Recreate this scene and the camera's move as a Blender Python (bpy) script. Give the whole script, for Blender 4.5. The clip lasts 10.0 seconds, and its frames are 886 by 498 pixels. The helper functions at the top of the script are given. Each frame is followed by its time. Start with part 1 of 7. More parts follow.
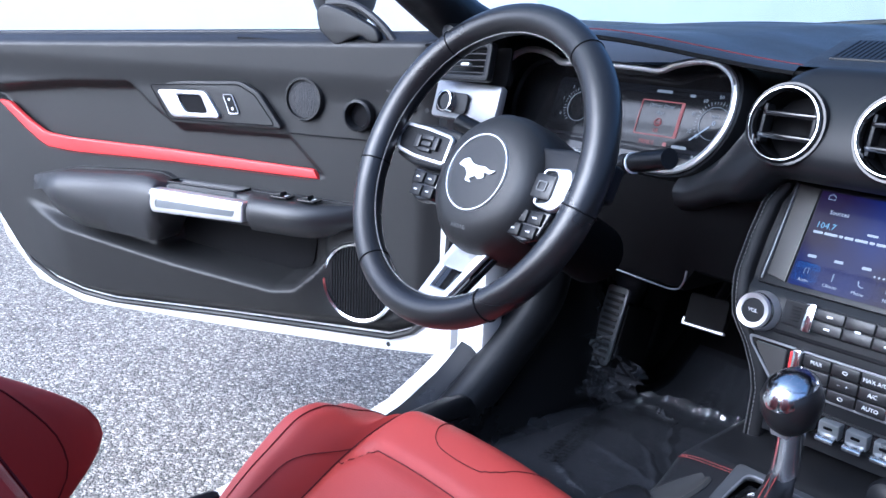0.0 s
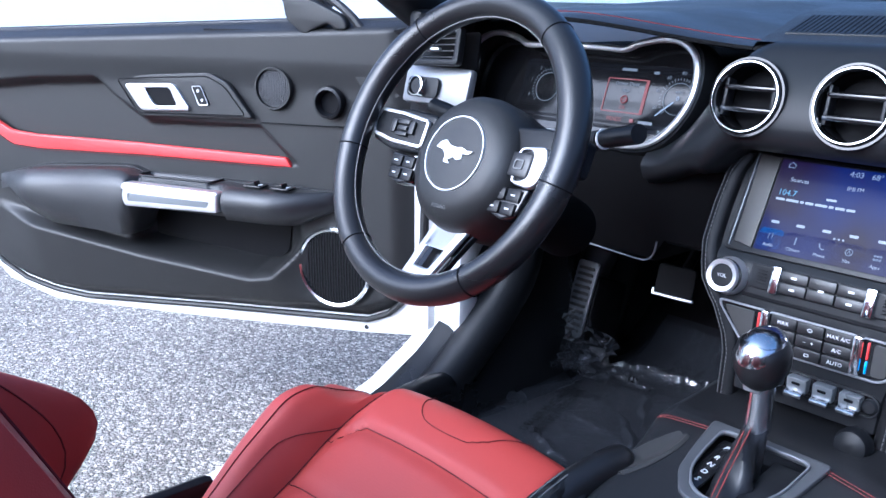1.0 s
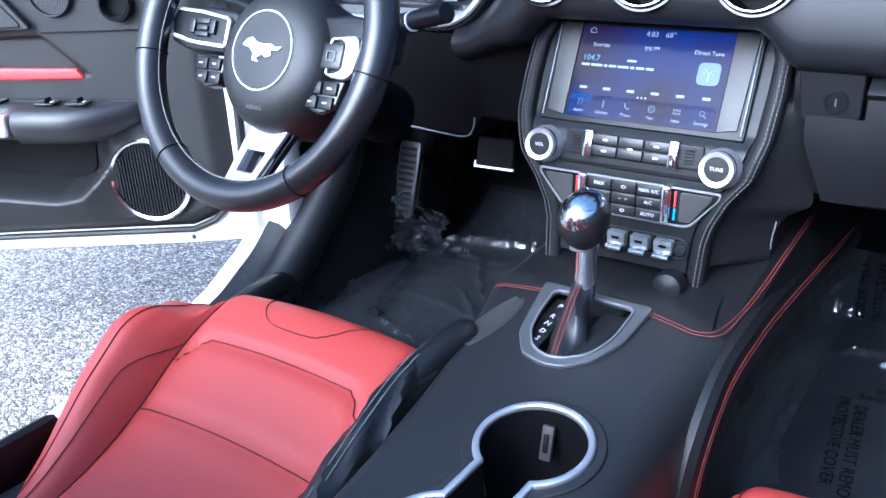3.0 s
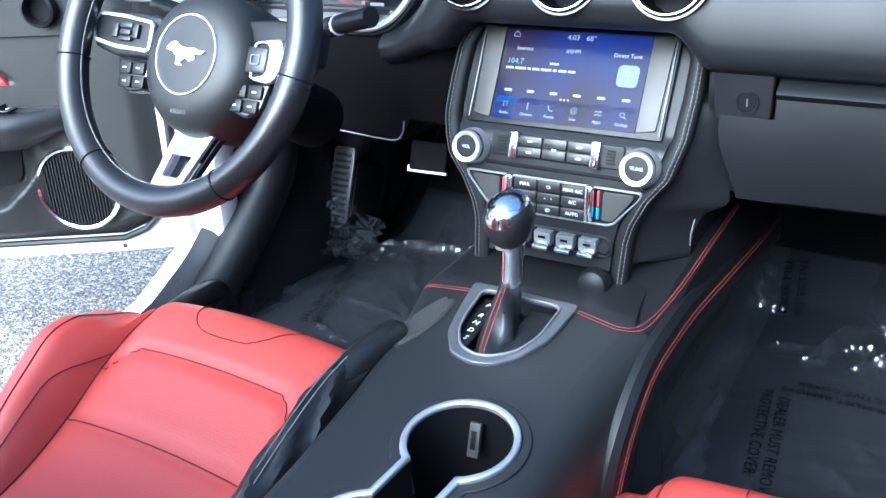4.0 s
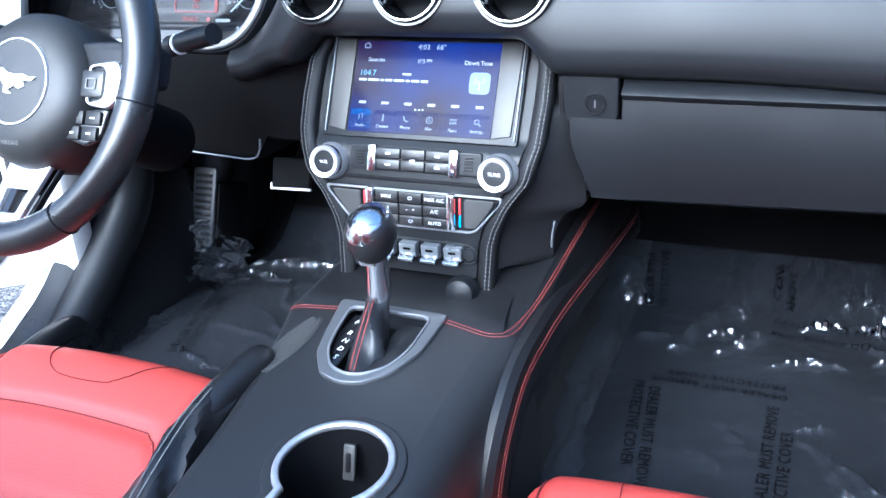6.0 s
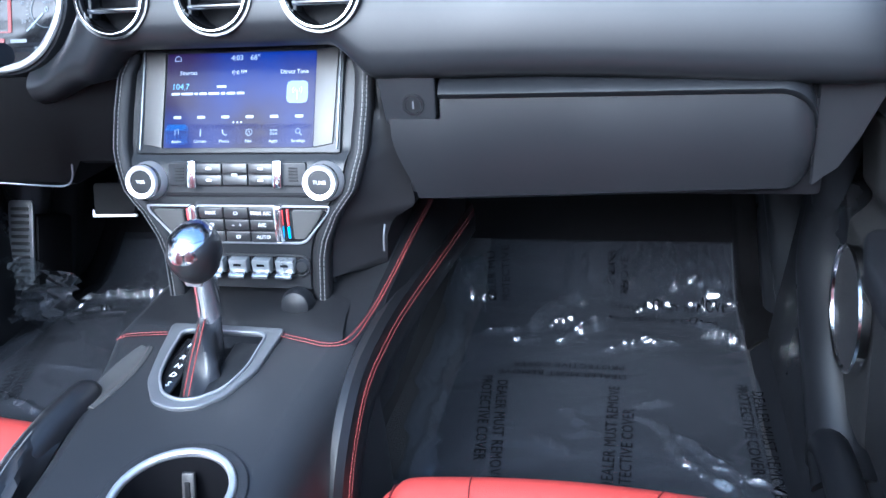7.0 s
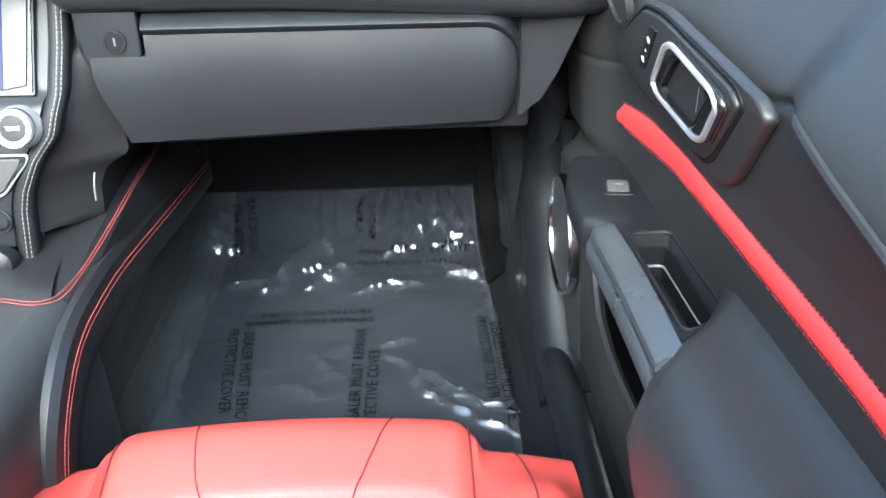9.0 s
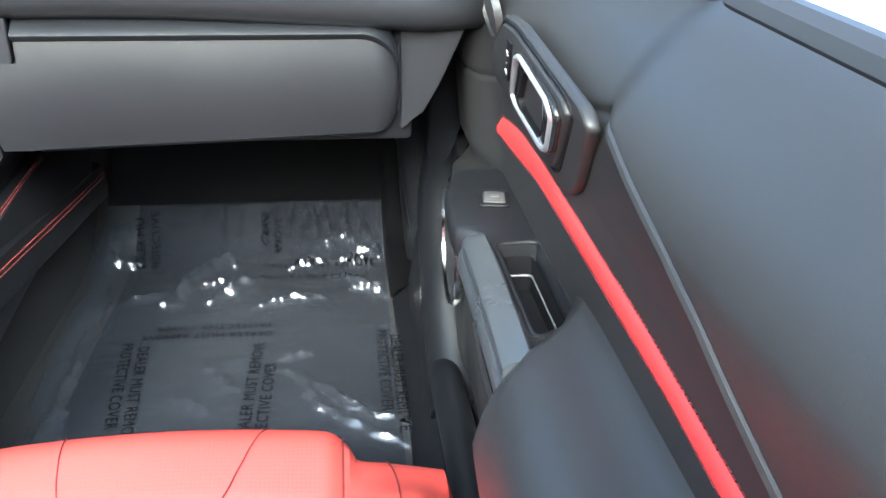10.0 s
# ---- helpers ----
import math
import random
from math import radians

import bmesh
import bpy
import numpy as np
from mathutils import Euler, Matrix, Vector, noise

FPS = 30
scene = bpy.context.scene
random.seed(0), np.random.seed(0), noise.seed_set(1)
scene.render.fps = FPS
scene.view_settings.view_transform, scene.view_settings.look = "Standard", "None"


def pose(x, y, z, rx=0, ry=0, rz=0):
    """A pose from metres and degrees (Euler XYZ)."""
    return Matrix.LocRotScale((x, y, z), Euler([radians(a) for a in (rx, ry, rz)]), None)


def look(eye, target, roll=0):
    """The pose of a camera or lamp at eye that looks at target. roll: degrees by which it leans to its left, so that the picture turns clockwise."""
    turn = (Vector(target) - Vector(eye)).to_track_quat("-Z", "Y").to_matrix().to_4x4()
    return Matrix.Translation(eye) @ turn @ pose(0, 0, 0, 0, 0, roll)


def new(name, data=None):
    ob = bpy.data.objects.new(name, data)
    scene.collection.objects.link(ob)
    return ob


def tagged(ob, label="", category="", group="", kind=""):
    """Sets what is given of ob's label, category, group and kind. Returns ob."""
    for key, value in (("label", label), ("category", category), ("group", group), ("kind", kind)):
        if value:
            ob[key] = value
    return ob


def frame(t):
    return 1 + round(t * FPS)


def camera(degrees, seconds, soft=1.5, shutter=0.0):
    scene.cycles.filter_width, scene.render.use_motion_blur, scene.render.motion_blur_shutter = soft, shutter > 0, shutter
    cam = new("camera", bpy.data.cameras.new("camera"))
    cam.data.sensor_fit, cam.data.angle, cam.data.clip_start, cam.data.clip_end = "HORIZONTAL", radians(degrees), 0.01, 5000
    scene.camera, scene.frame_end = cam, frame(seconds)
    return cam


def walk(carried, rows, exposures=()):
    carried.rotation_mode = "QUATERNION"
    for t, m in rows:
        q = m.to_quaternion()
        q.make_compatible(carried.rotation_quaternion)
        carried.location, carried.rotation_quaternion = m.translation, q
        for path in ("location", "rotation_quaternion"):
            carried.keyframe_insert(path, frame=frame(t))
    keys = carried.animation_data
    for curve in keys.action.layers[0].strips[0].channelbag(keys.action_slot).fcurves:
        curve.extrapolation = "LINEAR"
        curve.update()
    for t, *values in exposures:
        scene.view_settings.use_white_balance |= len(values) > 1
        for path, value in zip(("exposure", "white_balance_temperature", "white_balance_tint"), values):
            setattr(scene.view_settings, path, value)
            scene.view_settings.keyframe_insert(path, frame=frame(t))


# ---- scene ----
cam = camera(53.8, 10.0)
PATH = [
    (0, (0.363, -0.84, 0.953), (-1.126, 0.395, 0.448), 2.3),
    (0.5, (0.371, -0.861, 0.964), (-1.062, 0.426, 0.426), 0.8),
    (1, (0.375, -0.879, 0.955), (-1.051, 0.417, 0.419), 0.7),
    (1.5, (0.356, -0.885, 0.96), (-0.985, 0.506, 0.441), 0.8),
    (2, (0.355, -0.886, 0.962), (-0.924, 0.573, 0.478), 0.9),
    (2.5, (0.359, -0.882, 0.962), (-0.8, 0.622, 0.333), -1.3),
    (3, (0.37, -0.882, 0.967), (-0.703, 0.606, 0.169), -2.8),
    (4.3, (0.395, -0.878, 0.961), (-0.534, 0.708, 0.173), -2.5),
    (4.5, (0.396, -0.869, 0.96), (-0.498, 0.726, 0.15), -3.0),
    (5, (0.391, -0.856, 0.96), (-0.443, 0.763, 0.133), -3.3),
    (5.2, (0.392, -0.865, 0.972), (-0.437, 0.763, 0.158), -2.5),
    (6.5, (0.411, -0.854, 0.954), (-0.195, 0.889, 0.185), -4.0),
    (7, (0.424, -0.849, 0.951), (0.003, 0.948, 0.181), -4.0),
    (7.5, (0.439, -0.838, 0.947), (0.197, 0.976, 0.139), -3.7),
    (8, (0.443, -0.843, 0.94), (0.343, 0.972, 0.106), -2.7),
    (8.5, (0.457, -0.848, 0.935), (0.45, 0.959, 0.079), -1.8),
    (9, (0.478, -0.849, 0.924), (0.556, 0.951, 0.057), -0.9),
    (9.5, (0.498, -0.851, 0.923), (0.638, 0.954, 0.075), -0.4),
    (10, (0.539, -0.861, 0.919), (0.752, 0.946, 0.09), 0.9),
]
EXPOSURES = [(0.0, 1.60, 4650, 9), (2.5, 1.95, 4450, 8), (4.5, 2.58, 4650, -3), (6.5, 2.70, 4550, 3), (7.5, 3.10, 4550, 1), (8.5, 3.46, 4980, -3), (10.0, 3.76, 5330, -5)]
walk(cam, [(t, look(eye, target, roll)) for t, eye, target, roll in PATH], EXPOSURES)


# ---- world and light ----
world = bpy.data.worlds.new("sky")
scene.world = world
world.use_nodes = True
_wn = world.node_tree
_sky = _wn.nodes.new("ShaderNodeTexSky")
_sky.sky_type = "NISHITA"
_sky.sun_disc = False
_sky.sun_elevation = radians(32)
_sky.sun_rotation = radians(195)
_sky.air_density, _sky.dust_density, _sky.ozone_density = 0.55, 6.5, 0.2
_wn.nodes["Background"].inputs["Strength"].default_value = 0.15
_wn.links.new(_sky.outputs[0], _wn.nodes["Background"].inputs["Color"])
sun_data = bpy.data.lights.new("sun", "SUN")
sun_data.energy, sun_data.angle, sun_data.color = 0.5, radians(25), (1.0, 0.95, 0.88)
sun = new("sun", sun_data)
sun.matrix_world = look((0, 0, 0), (-0.22, 0.80, -0.58))


# ---- helpers of the scene ----
def lerp(a, b, t):
    return a + (b - a) * t


def smooth(a, b, x):
    t = min(1.0, max(0.0, (x - a) / (b - a)))
    return t * t * (3 - 2 * t)


def interp(x, xs, ys):
    return float(np.interp(x, xs, ys))


def part(name, bm, material, parent=None, label="", smooth_shade=True, angle=35, keep=False):
    me = bpy.data.meshes.new(name)
    if not keep:
        bmesh.ops.recalc_face_normals(bm, faces=bm.faces[:])
    bm.to_mesh(me)
    bm.free()
    return mesh_part(name, me, material, parent, label, smooth_shade, angle)


def mesh_part(name, me, material, parent=None, label="", smooth_shade=True, angle=35):
    me.materials.clear()
    me.materials.append(material)
    if smooth_shade:
        me.shade_smooth()
        me.set_sharp_from_angle(angle=radians(angle))
    ob = new(name, me)
    if parent is not None:
        ob.parent = parent
    if label:
        tagged(ob, label)
    return ob


def facing(bm, way):
    """Turns an open sheet so that its faces look along way."""
    bmesh.ops.recalc_face_normals(bm, faces=bm.faces[:])
    bm.normal_update()
    if sum(f.normal.dot(Vector(way)) for f in bm.faces) < 0:
        bmesh.ops.reverse_faces(bm, faces=bm.faces[:])
    return bm


def thing(name, label, category, kind="", group=""):
    return tagged(new(name), label, category, group, kind)


def rings(bm, rows, closed_ring=True, caps=True, closed_path=False):
    """A skin over rows of points, each row a ring or a strip."""
    vs = [[bm.verts.new(p) for p in row] for row in rows]
    n = len(vs[0])
    last = len(vs) if closed_path else len(vs) - 1
    for i in range(last):
        a, b = vs[i], vs[(i + 1) % len(vs)]
        for j in range(n if closed_ring else n - 1):
            k = (j + 1) % n
            bm.faces.new((a[j], a[k], b[k], b[j]))
    if caps and closed_ring and not closed_path:
        bm.faces.new(vs[0][::-1])
        bm.faces.new(vs[-1])
    return bm


def spline(pts, n, closed=False):
    """n points along a smooth line through pts (Catmull-Rom)."""
    P = [Vector(p) for p in pts]
    m = len(P)
    segs = m if closed else m - 1
    out = []
    for i in range(n):
        t = i / n * segs if closed else i / (n - 1) * segs
        k = min(int(t), segs - 1)
        f = t - k
        if closed:
            a, b, c, d = P[(k - 1) % m], P[k % m], P[(k + 1) % m], P[(k + 2) % m]
        else:
            a, b, c, d = P[max(k - 1, 0)], P[k], P[k + 1], P[min(k + 2, m - 1)]
        out.append(0.5 * ((2 * b) + (c - a) * f + (2 * a - 5 * b + 4 * c - d) * f * f + (3 * b - a - 3 * c + d) * f ** 3))
    return out


def tube_rows(path, radius, seg=10, closed=False, flat=1.0, up=None):
    """Rings round a path; radius a number or a function of 0..1; flat squeezes along the second axis."""
    P = [Vector(p) for p in path]
    n = len(P)
    rows = []
    ref = Vector(up) if up else None
    prev = None
    for i in range(n):
        a = P[(i - 1) % n] if closed or i > 0 else P[i]
        b = P[(i + 1) % n] if closed or i < n - 1 else P[i]
        t = (b - a).normalized()
        if ref is not None:
            s = t.cross(ref).normalized()
        elif prev is None:
            s = t.cross(Vector((0, 0, 1)) if abs(t.z) < 0.9 else Vector((1, 0, 0))).normalized()
        else:
            s = (prev - t * prev.dot(t)).normalized()
        prev = s
        u = s.cross(t).normalized()
        r = radius(i / max(1, n - 1)) if callable(radius) else radius
        rows.append([P[i] + s * (r * math.cos(q)) + u * (r * flat * math.sin(q)) for q in (2 * math.pi * k / seg for k in range(seg))])
    return rows


def tube(path, radius, seg=10, closed=False, flat=1.0, up=None):
    bm = bmesh.new()
    return rings(bm, tube_rows(path, radius, seg, closed, flat, up), True, True, closed)


def dashes(path, radius, step=0.0042, gap=0.3):
    """A line of sewn stitches along a path, as one mesh."""
    P = [Vector(p) for p in path]
    cum = [0.0]
    for a, b in zip(P, P[1:]):
        cum.append(cum[-1] + (b - a).length)

    def spot(s):
        k = max(0, min(len(P) - 2, int(np.searchsorted(cum, s)) - 1))
        return P[k].lerp(P[k + 1], (s - cum[k]) / max(1e-9, cum[k + 1] - cum[k]))

    bm = bmesh.new()
    for k in range(int(cum[-1] / step)):
        a, b = spot(k * step), spot((k + 1 - gap) * step)
        rings(bm, tube_rows([a, b], radius, 4))
    return bm


def moved(bm, m):
    bmesh.ops.transform(bm, matrix=m, verts=bm.verts[:])
    return bm


def warp(bm, f):
    for v in bm.verts:
        v.co = f(v.co)
    return bm


def block(sx, sy, sz, bevel=0.002, seg=2, m=None):
    bm = bmesh.new()
    bmesh.ops.create_cube(bm, size=1, matrix=Matrix.Diagonal((sx, sy, sz, 1)))
    if bevel:
        bmesh.ops.bevel(bm, geom=bm.edges[:], offset=bevel, segments=seg, profile=0.5, affect="EDGES")
    return moved(bm, m) if m else bm


def lathe(profile, seg=40, m=None):
    """A turned form: rows of (radius, height) about local z."""
    bm = bmesh.new()
    rows = [[(r * math.cos(q), r * math.sin(q), h) for q in (2 * math.pi * k / seg for k in range(seg))] for r, h in profile]
    rings(bm, rows, True, False)
    bmesh.ops.remove_doubles(bm, verts=bm.verts[:], dist=1e-6)
    return moved(bm, m) if m else bm


def curve_mesh(cu):
    ob = new("tmp", cu)
    bpy.context.view_layer.update()
    me = bpy.data.meshes.new_from_object(ob.evaluated_get(bpy.context.evaluated_depsgraph_get()))
    bpy.data.objects.remove(ob)
    bpy.data.curves.remove(cu)
    return me


def plate(loops, depth, bevel=0.0, m=None, seg=2):
    """A flat plate in local xy from loops of points (the inner ones are holes), its thickness along local z from 0 to depth."""
    cu = bpy.data.curves.new("plate", "CURVE")
    cu.dimensions, cu.fill_mode = "2D", "BOTH"
    cu.extrude, cu.bevel_depth, cu.bevel_resolution = max(depth / 2 - bevel, 1e-5), bevel, seg
    cu.offset = -bevel
    for loop in loops:
        sp = cu.splines.new("POLY")
        sp.points.add(len(loop) - 1)
        for q, p in zip(sp.points, loop):
            q.co = (p[0], p[1], 0, 1)
        sp.use_cyclic_u = True
    me = curve_mesh(cu)
    bm = bmesh.new()
    bm.from_mesh(me)
    bpy.data.meshes.remove(me)
    bmesh.ops.remove_doubles(bm, verts=bm.verts[:], dist=1e-6)
    moved(bm, Matrix.Translation((0, 0, depth / 2)))
    return moved(bm, m) if m else bm


def letters(body, size, m, align="CENTER", depth=0.0002, spacing=1.0):
    cu = bpy.data.curves.new("letters", "FONT")
    cu.body, cu.size, cu.align_x, cu.align_y = body, size, align, "CENTER"
    cu.extrude, cu.resolution_u, cu.space_character = depth, 2, spacing
    me = curve_mesh(cu)
    bm = bmesh.new()
    bm.from_mesh(me)
    bpy.data.meshes.remove(me)
    return moved(bm, m)


def rounded(w, h, r, n=6, cx=0.0, cy=0.0):
    out = []
    for k, (sx, sy) in enumerate(((1, 1), (-1, 1), (-1, -1), (1, -1))):
        for i in range(n + 1):
            q = math.pi / 2 * (k + i / n)
            out.append((cx + sx * (w / 2 - r) + r * math.cos(q), cy + sy * (h / 2 - r) + r * math.sin(q)))
    return out


def circle(r, n=40, cx=0.0, cy=0.0):
    return [(cx + r * math.cos(2 * math.pi * k / n), cy + r * math.sin(2 * math.pi * k / n)) for k in range(n)]


def round_poly(pts, r, n=5):
    """A polygon with its corners rounded."""
    out = []
    m = len(pts)
    for i in range(m):
        p, a, b = Vector(pts[i]), Vector(pts[i - 1]), Vector(pts[(i + 1) % m])
        da, db = (a - p), (b - p)
        k = min(r, da.length * 0.45, db.length * 0.45)
        s, e = p + da.normalized() * k, p + db.normalized() * k
        for j in range(n + 1):
            t = j / n
            out.append(tuple((1 - t) ** 2 * s + 2 * t * (1 - t) * p + t * t * e))
    return out


def frame_at(origin, ex, ey):
    """A pose with local x along ex, y along ey, z outwards."""
    x = Vector(ex).normalized()
    y = Vector(ey)
    y = (y - x * y.dot(x)).normalized()
    z = x.cross(y)
    m = Matrix((x, y, z)).transposed().to_4x4()
    m.translation = origin
    return m


def at(m, x, y, z=0.0, turn=0.0):
    return m @ pose(x, y, z, 0, 0, turn)


# ---- materials ----
def shader(name):
    m = bpy.data.materials.new(name)
    m.use_nodes = True
    nt = m.node_tree
    return m, nt, nt.nodes["Principled BSDF"]


def coords(nt, scale=1.0):
    tc = nt.nodes.new("ShaderNodeTexCoord")
    mp = nt.nodes.new("ShaderNodeMapping")
    mp.inputs["Scale"].default_value = (scale, scale, scale) if isinstance(scale, (int, float)) else scale
    nt.links.new(tc.outputs["Object"], mp.inputs["Vector"])
    return mp.outputs["Vector"]


def surface(name, color, rough=0.5, metal=0.0, grain=900.0, bump=0.15, vary=0.12, rough_vary=0.12, kind="noise", spec=0.5, coat=0.0, stain=6.0, distance=0.0006):
    """A surface with colour variation at two scales, fine grain relief and uneven gloss."""
    m, nt, b = shader(name)
    lk = nt.links.new
    vec = coords(nt)
    big = nt.nodes.new("ShaderNodeTexNoise")
    big.inputs["Scale"].default_value, big.inputs["Detail"].default_value = stain, 5
    lk(vec, big.inputs["Vector"])
    if kind == "leather":
        fine = nt.nodes.new("ShaderNodeTexVoronoi")
        fine.feature = "DISTANCE_TO_EDGE"
        fine.inputs["Scale"].default_value = grain
        out = fine.outputs["Distance"]
    else:
        fine = nt.nodes.new("ShaderNodeTexNoise")
        fine.inputs["Scale"].default_value, fine.inputs["Detail"].default_value = grain, 2
        out = fine.outputs["Fac"]
    lk(vec, fine.inputs["Vector"])
    ramp = nt.nodes.new("ShaderNodeMix")
    ramp.data_type = "RGBA"
    c = color
    ramp.inputs["A"].default_value = (c[0] * (1 - vary), c[1] * (1 - vary), c[2] * (1 - vary), 1)
    ramp.inputs["B"].default_value = (min(1, c[0] * (1 + vary)), min(1, c[1] * (1 + vary)), min(1, c[2] * (1 + vary)), 1)
    lk(big.outputs["Fac"], ramp.inputs["Factor"])
    lk(ramp.outputs["Result"], b.inputs["Base Color"])
    mr = nt.nodes.new("ShaderNodeMapRange")
    mr.inputs["From Min"].default_value, mr.inputs["From Max"].default_value = 0.3, 0.7
    mr.inputs["To Min"].default_value, mr.inputs["To Max"].default_value = max(0.02, rough - rough_vary), min(1, rough + rough_vary)
    lk(big.outputs["Fac"], mr.inputs["Value"])
    lk(mr.outputs["Result"], b.inputs["Roughness"])
    b.inputs["Metallic"].default_value = metal
    b.inputs["Specular IOR Level"].default_value = spec
    b.inputs["Coat Weight"].default_value = coat
    if bump:
        bp = nt.nodes.new("ShaderNodeBump")
        bp.inputs["Strength"].default_value, bp.inputs["Distance"].default_value = bump, distance
        lk(out, bp.inputs["Height"])
        lk(bp.outputs["Normal"], b.inputs["Normal"])
    return m


def plain(name, color, rough=0.5, metal=0.0, emit=0.0):
    m, nt, b = shader(name)
    b.inputs["Base Color"].default_value = (*color, 1)
    b.inputs["Roughness"].default_value, b.inputs["Metallic"].default_value = rough, metal
    if emit:
        b.inputs["Base Color"].default_value = (color[0] * 0.03, color[1] * 0.03, color[2] * 0.03, 1)
        b.inputs["Emission Color"].default_value = (*color, 1)
        b.inputs["Emission Strength"].default_value = emit
    return m


M_BLACK = surface("black_moulded_plastic", (0.008, 0.0085, 0.010), 0.40, grain=1400, bump=0.22, kind="leather", spec=0.22)
# black plastic, colour and gloss taken down for the shadow it sits in
M_KNEE = surface("shaded_black_plastic", (0.0035, 0.0035, 0.004), 0.6, grain=1400, bump=0.2, kind="leather", spec=0.08)
M_KICK = surface("polished_black_moulding", (0.006, 0.0065, 0.008), 0.34, grain=1400, bump=0.06, kind="leather", spec=0.38)
# darker copy of the satin silver, for the shaded passenger pull handle
M_HANDLE = surface("shaded_satin_silver", (0.10, 0.11, 0.122), 0.30, 0.7, bump=0.05, vary=0.04)
M_RIM = surface("glossy_black_leather", (0.010, 0.010, 0.011), 0.30, grain=800, bump=0.25, kind="leather", rough_vary=0.08)
M_DOOR = surface("black_door_plastic", (0.014, 0.0141, 0.0145), 0.48, grain=1300, bump=0.25, kind="leather", rough_vary=0.06, spec=0.36)
M_DASH = surface("satin_dark_dash_trim", (0.010, 0.0106, 0.0122), 0.40, 0.04, grain=2200, bump=0.05, rough_vary=0.04, spec=0.22)
M_PAD = surface("soft_dash_pad", (0.014, 0.0145, 0.016), 0.44, grain=1300, bump=0.3, kind="leather")
# near-black for seams, small parts and recesses; recess shade is in the colour
M_DARK = surface("dark_plastic_recess_shade", (0.004, 0.004, 0.005), 0.65, bump=0.0, spec=0.12)
M_GLOSS = surface("gloss_black", (0.010, 0.010, 0.011), 0.10, bump=0.0, rough_vary=0.03)
M_FLANK = surface("satin_grey_flank", (0.042, 0.041, 0.040), 0.45, bump=0.03, spec=0.25)
M_LEATHER_B = surface("black_leather", (0.009, 0.009, 0.010), 0.36, grain=700, bump=0.35, kind="leather", rough_vary=0.08)
M_WRAP = surface("matt_black_leather_wrap", (0.009, 0.009, 0.010), 0.52, grain=700, bump=0.35, kind="leather", rough_vary=0.06, spec=0.18)
M_RED = surface("red_leather", (0.38, 0.046, 0.037), 0.48, grain=620, bump=0.35, kind="leather", rough_vary=0.06, vary=0.07, spec=0.48)
M_RED_TRIM = surface("red_trim_vinyl", (0.62, 0.035, 0.035), 0.45, grain=900, bump=0.25, kind="leather", vary=0.05)
M_CHROME = surface("chrome", (0.80, 0.81, 0.83), 0.16, 1.0, bump=0.0, vary=0.03, rough_vary=0.03)
M_SATIN = surface("satin_silver", (0.68, 0.68, 0.70), 0.34, 0.85, bump=0.05, vary=0.04, rough_vary=0.05)
M_GATE = surface("brushed_grey_plate", (0.105, 0.108, 0.115), 0.36, 0.45, bump=0.05, vary=0.06)
M_POLISH = surface("polished_metal", (0.70, 0.71, 0.73), 0.19, 1.0, bump=0.0, vary=0.03, rough_vary=0.04)
M_SILVERP = surface("silver_paint_plastic", (0.22, 0.225, 0.24), 0.38, 0.5, bump=0.05, vary=0.04)
M_CARPET = surface("black_carpet", (0.034, 0.033, 0.033), 0.95, grain=420, bump=0.7, vary=0.3, distance=0.003, spec=0.2)
M_MAT = surface("black_floor_mat", (0.010, 0.0105, 0.0135), 0.9, grain=700, bump=0.6, vary=0.2, distance=0.002, spec=0.2)
M_WHITE = surface("white_car_paint", (0.70, 0.70, 0.70), 0.18, bump=0.0, vary=0.03, rough_vary=0.05, coat=0.6)
M_RUBBER = surface("black_rubber", (0.012, 0.012, 0.013), 0.6, bump=0.1)
M_STITCH_R = plain("red_thread", (0.18, 0.028, 0.024), 0.8)
M_STITCH_D = plain("dark_red_thread", (0.10, 0.006, 0.008), 0.8)
M_STITCH_G = plain("grey_thread", (0.12, 0.12, 0.12), 0.8)
M_PRINT_W = plain("white_print", (0.65, 0.66, 0.68), 0.6)
M_PRINT_K = plain("black_print", (0.003, 0.003, 0.004), 0.85)
M_PRINT_K.node_tree.nodes["Principled BSDF"].inputs["Specular IOR Level"].default_value = 0.05
M_CLEAR = surface("clear_grey_plastic", (0.19, 0.20, 0.21), 0.25, 0.5, bump=0.0)


def glass(name, tint, gloss, fac):
    m, nt, b = shader(name)
    nt.nodes.remove(b)
    tr, gl, mx = nt.nodes.new("ShaderNodeBsdfTransparent"), nt.nodes.new("ShaderNodeBsdfGlossy"), nt.nodes.new("ShaderNodeMixShader")
    tr.inputs["Color"].default_value = (*tint, 1)
    gl.inputs["Roughness"].default_value = gloss
    fr = nt.nodes.new("ShaderNodeFresnel")
    fr.inputs["IOR"].default_value = fac
    nt.links.new(fr.outputs[0], mx.inputs[0])
    nt.links.new(tr.outputs[0], mx.inputs[1])
    nt.links.new(gl.outputs[0], mx.inputs[2])
    nt.links.new(mx.outputs[0], nt.nodes["Material Output"].inputs["Surface"])
    return m


M_GLASS = glass("windscreen_glass", (0.80, 0.88, 0.86), 0.02, 1.45)
M_FILM = None


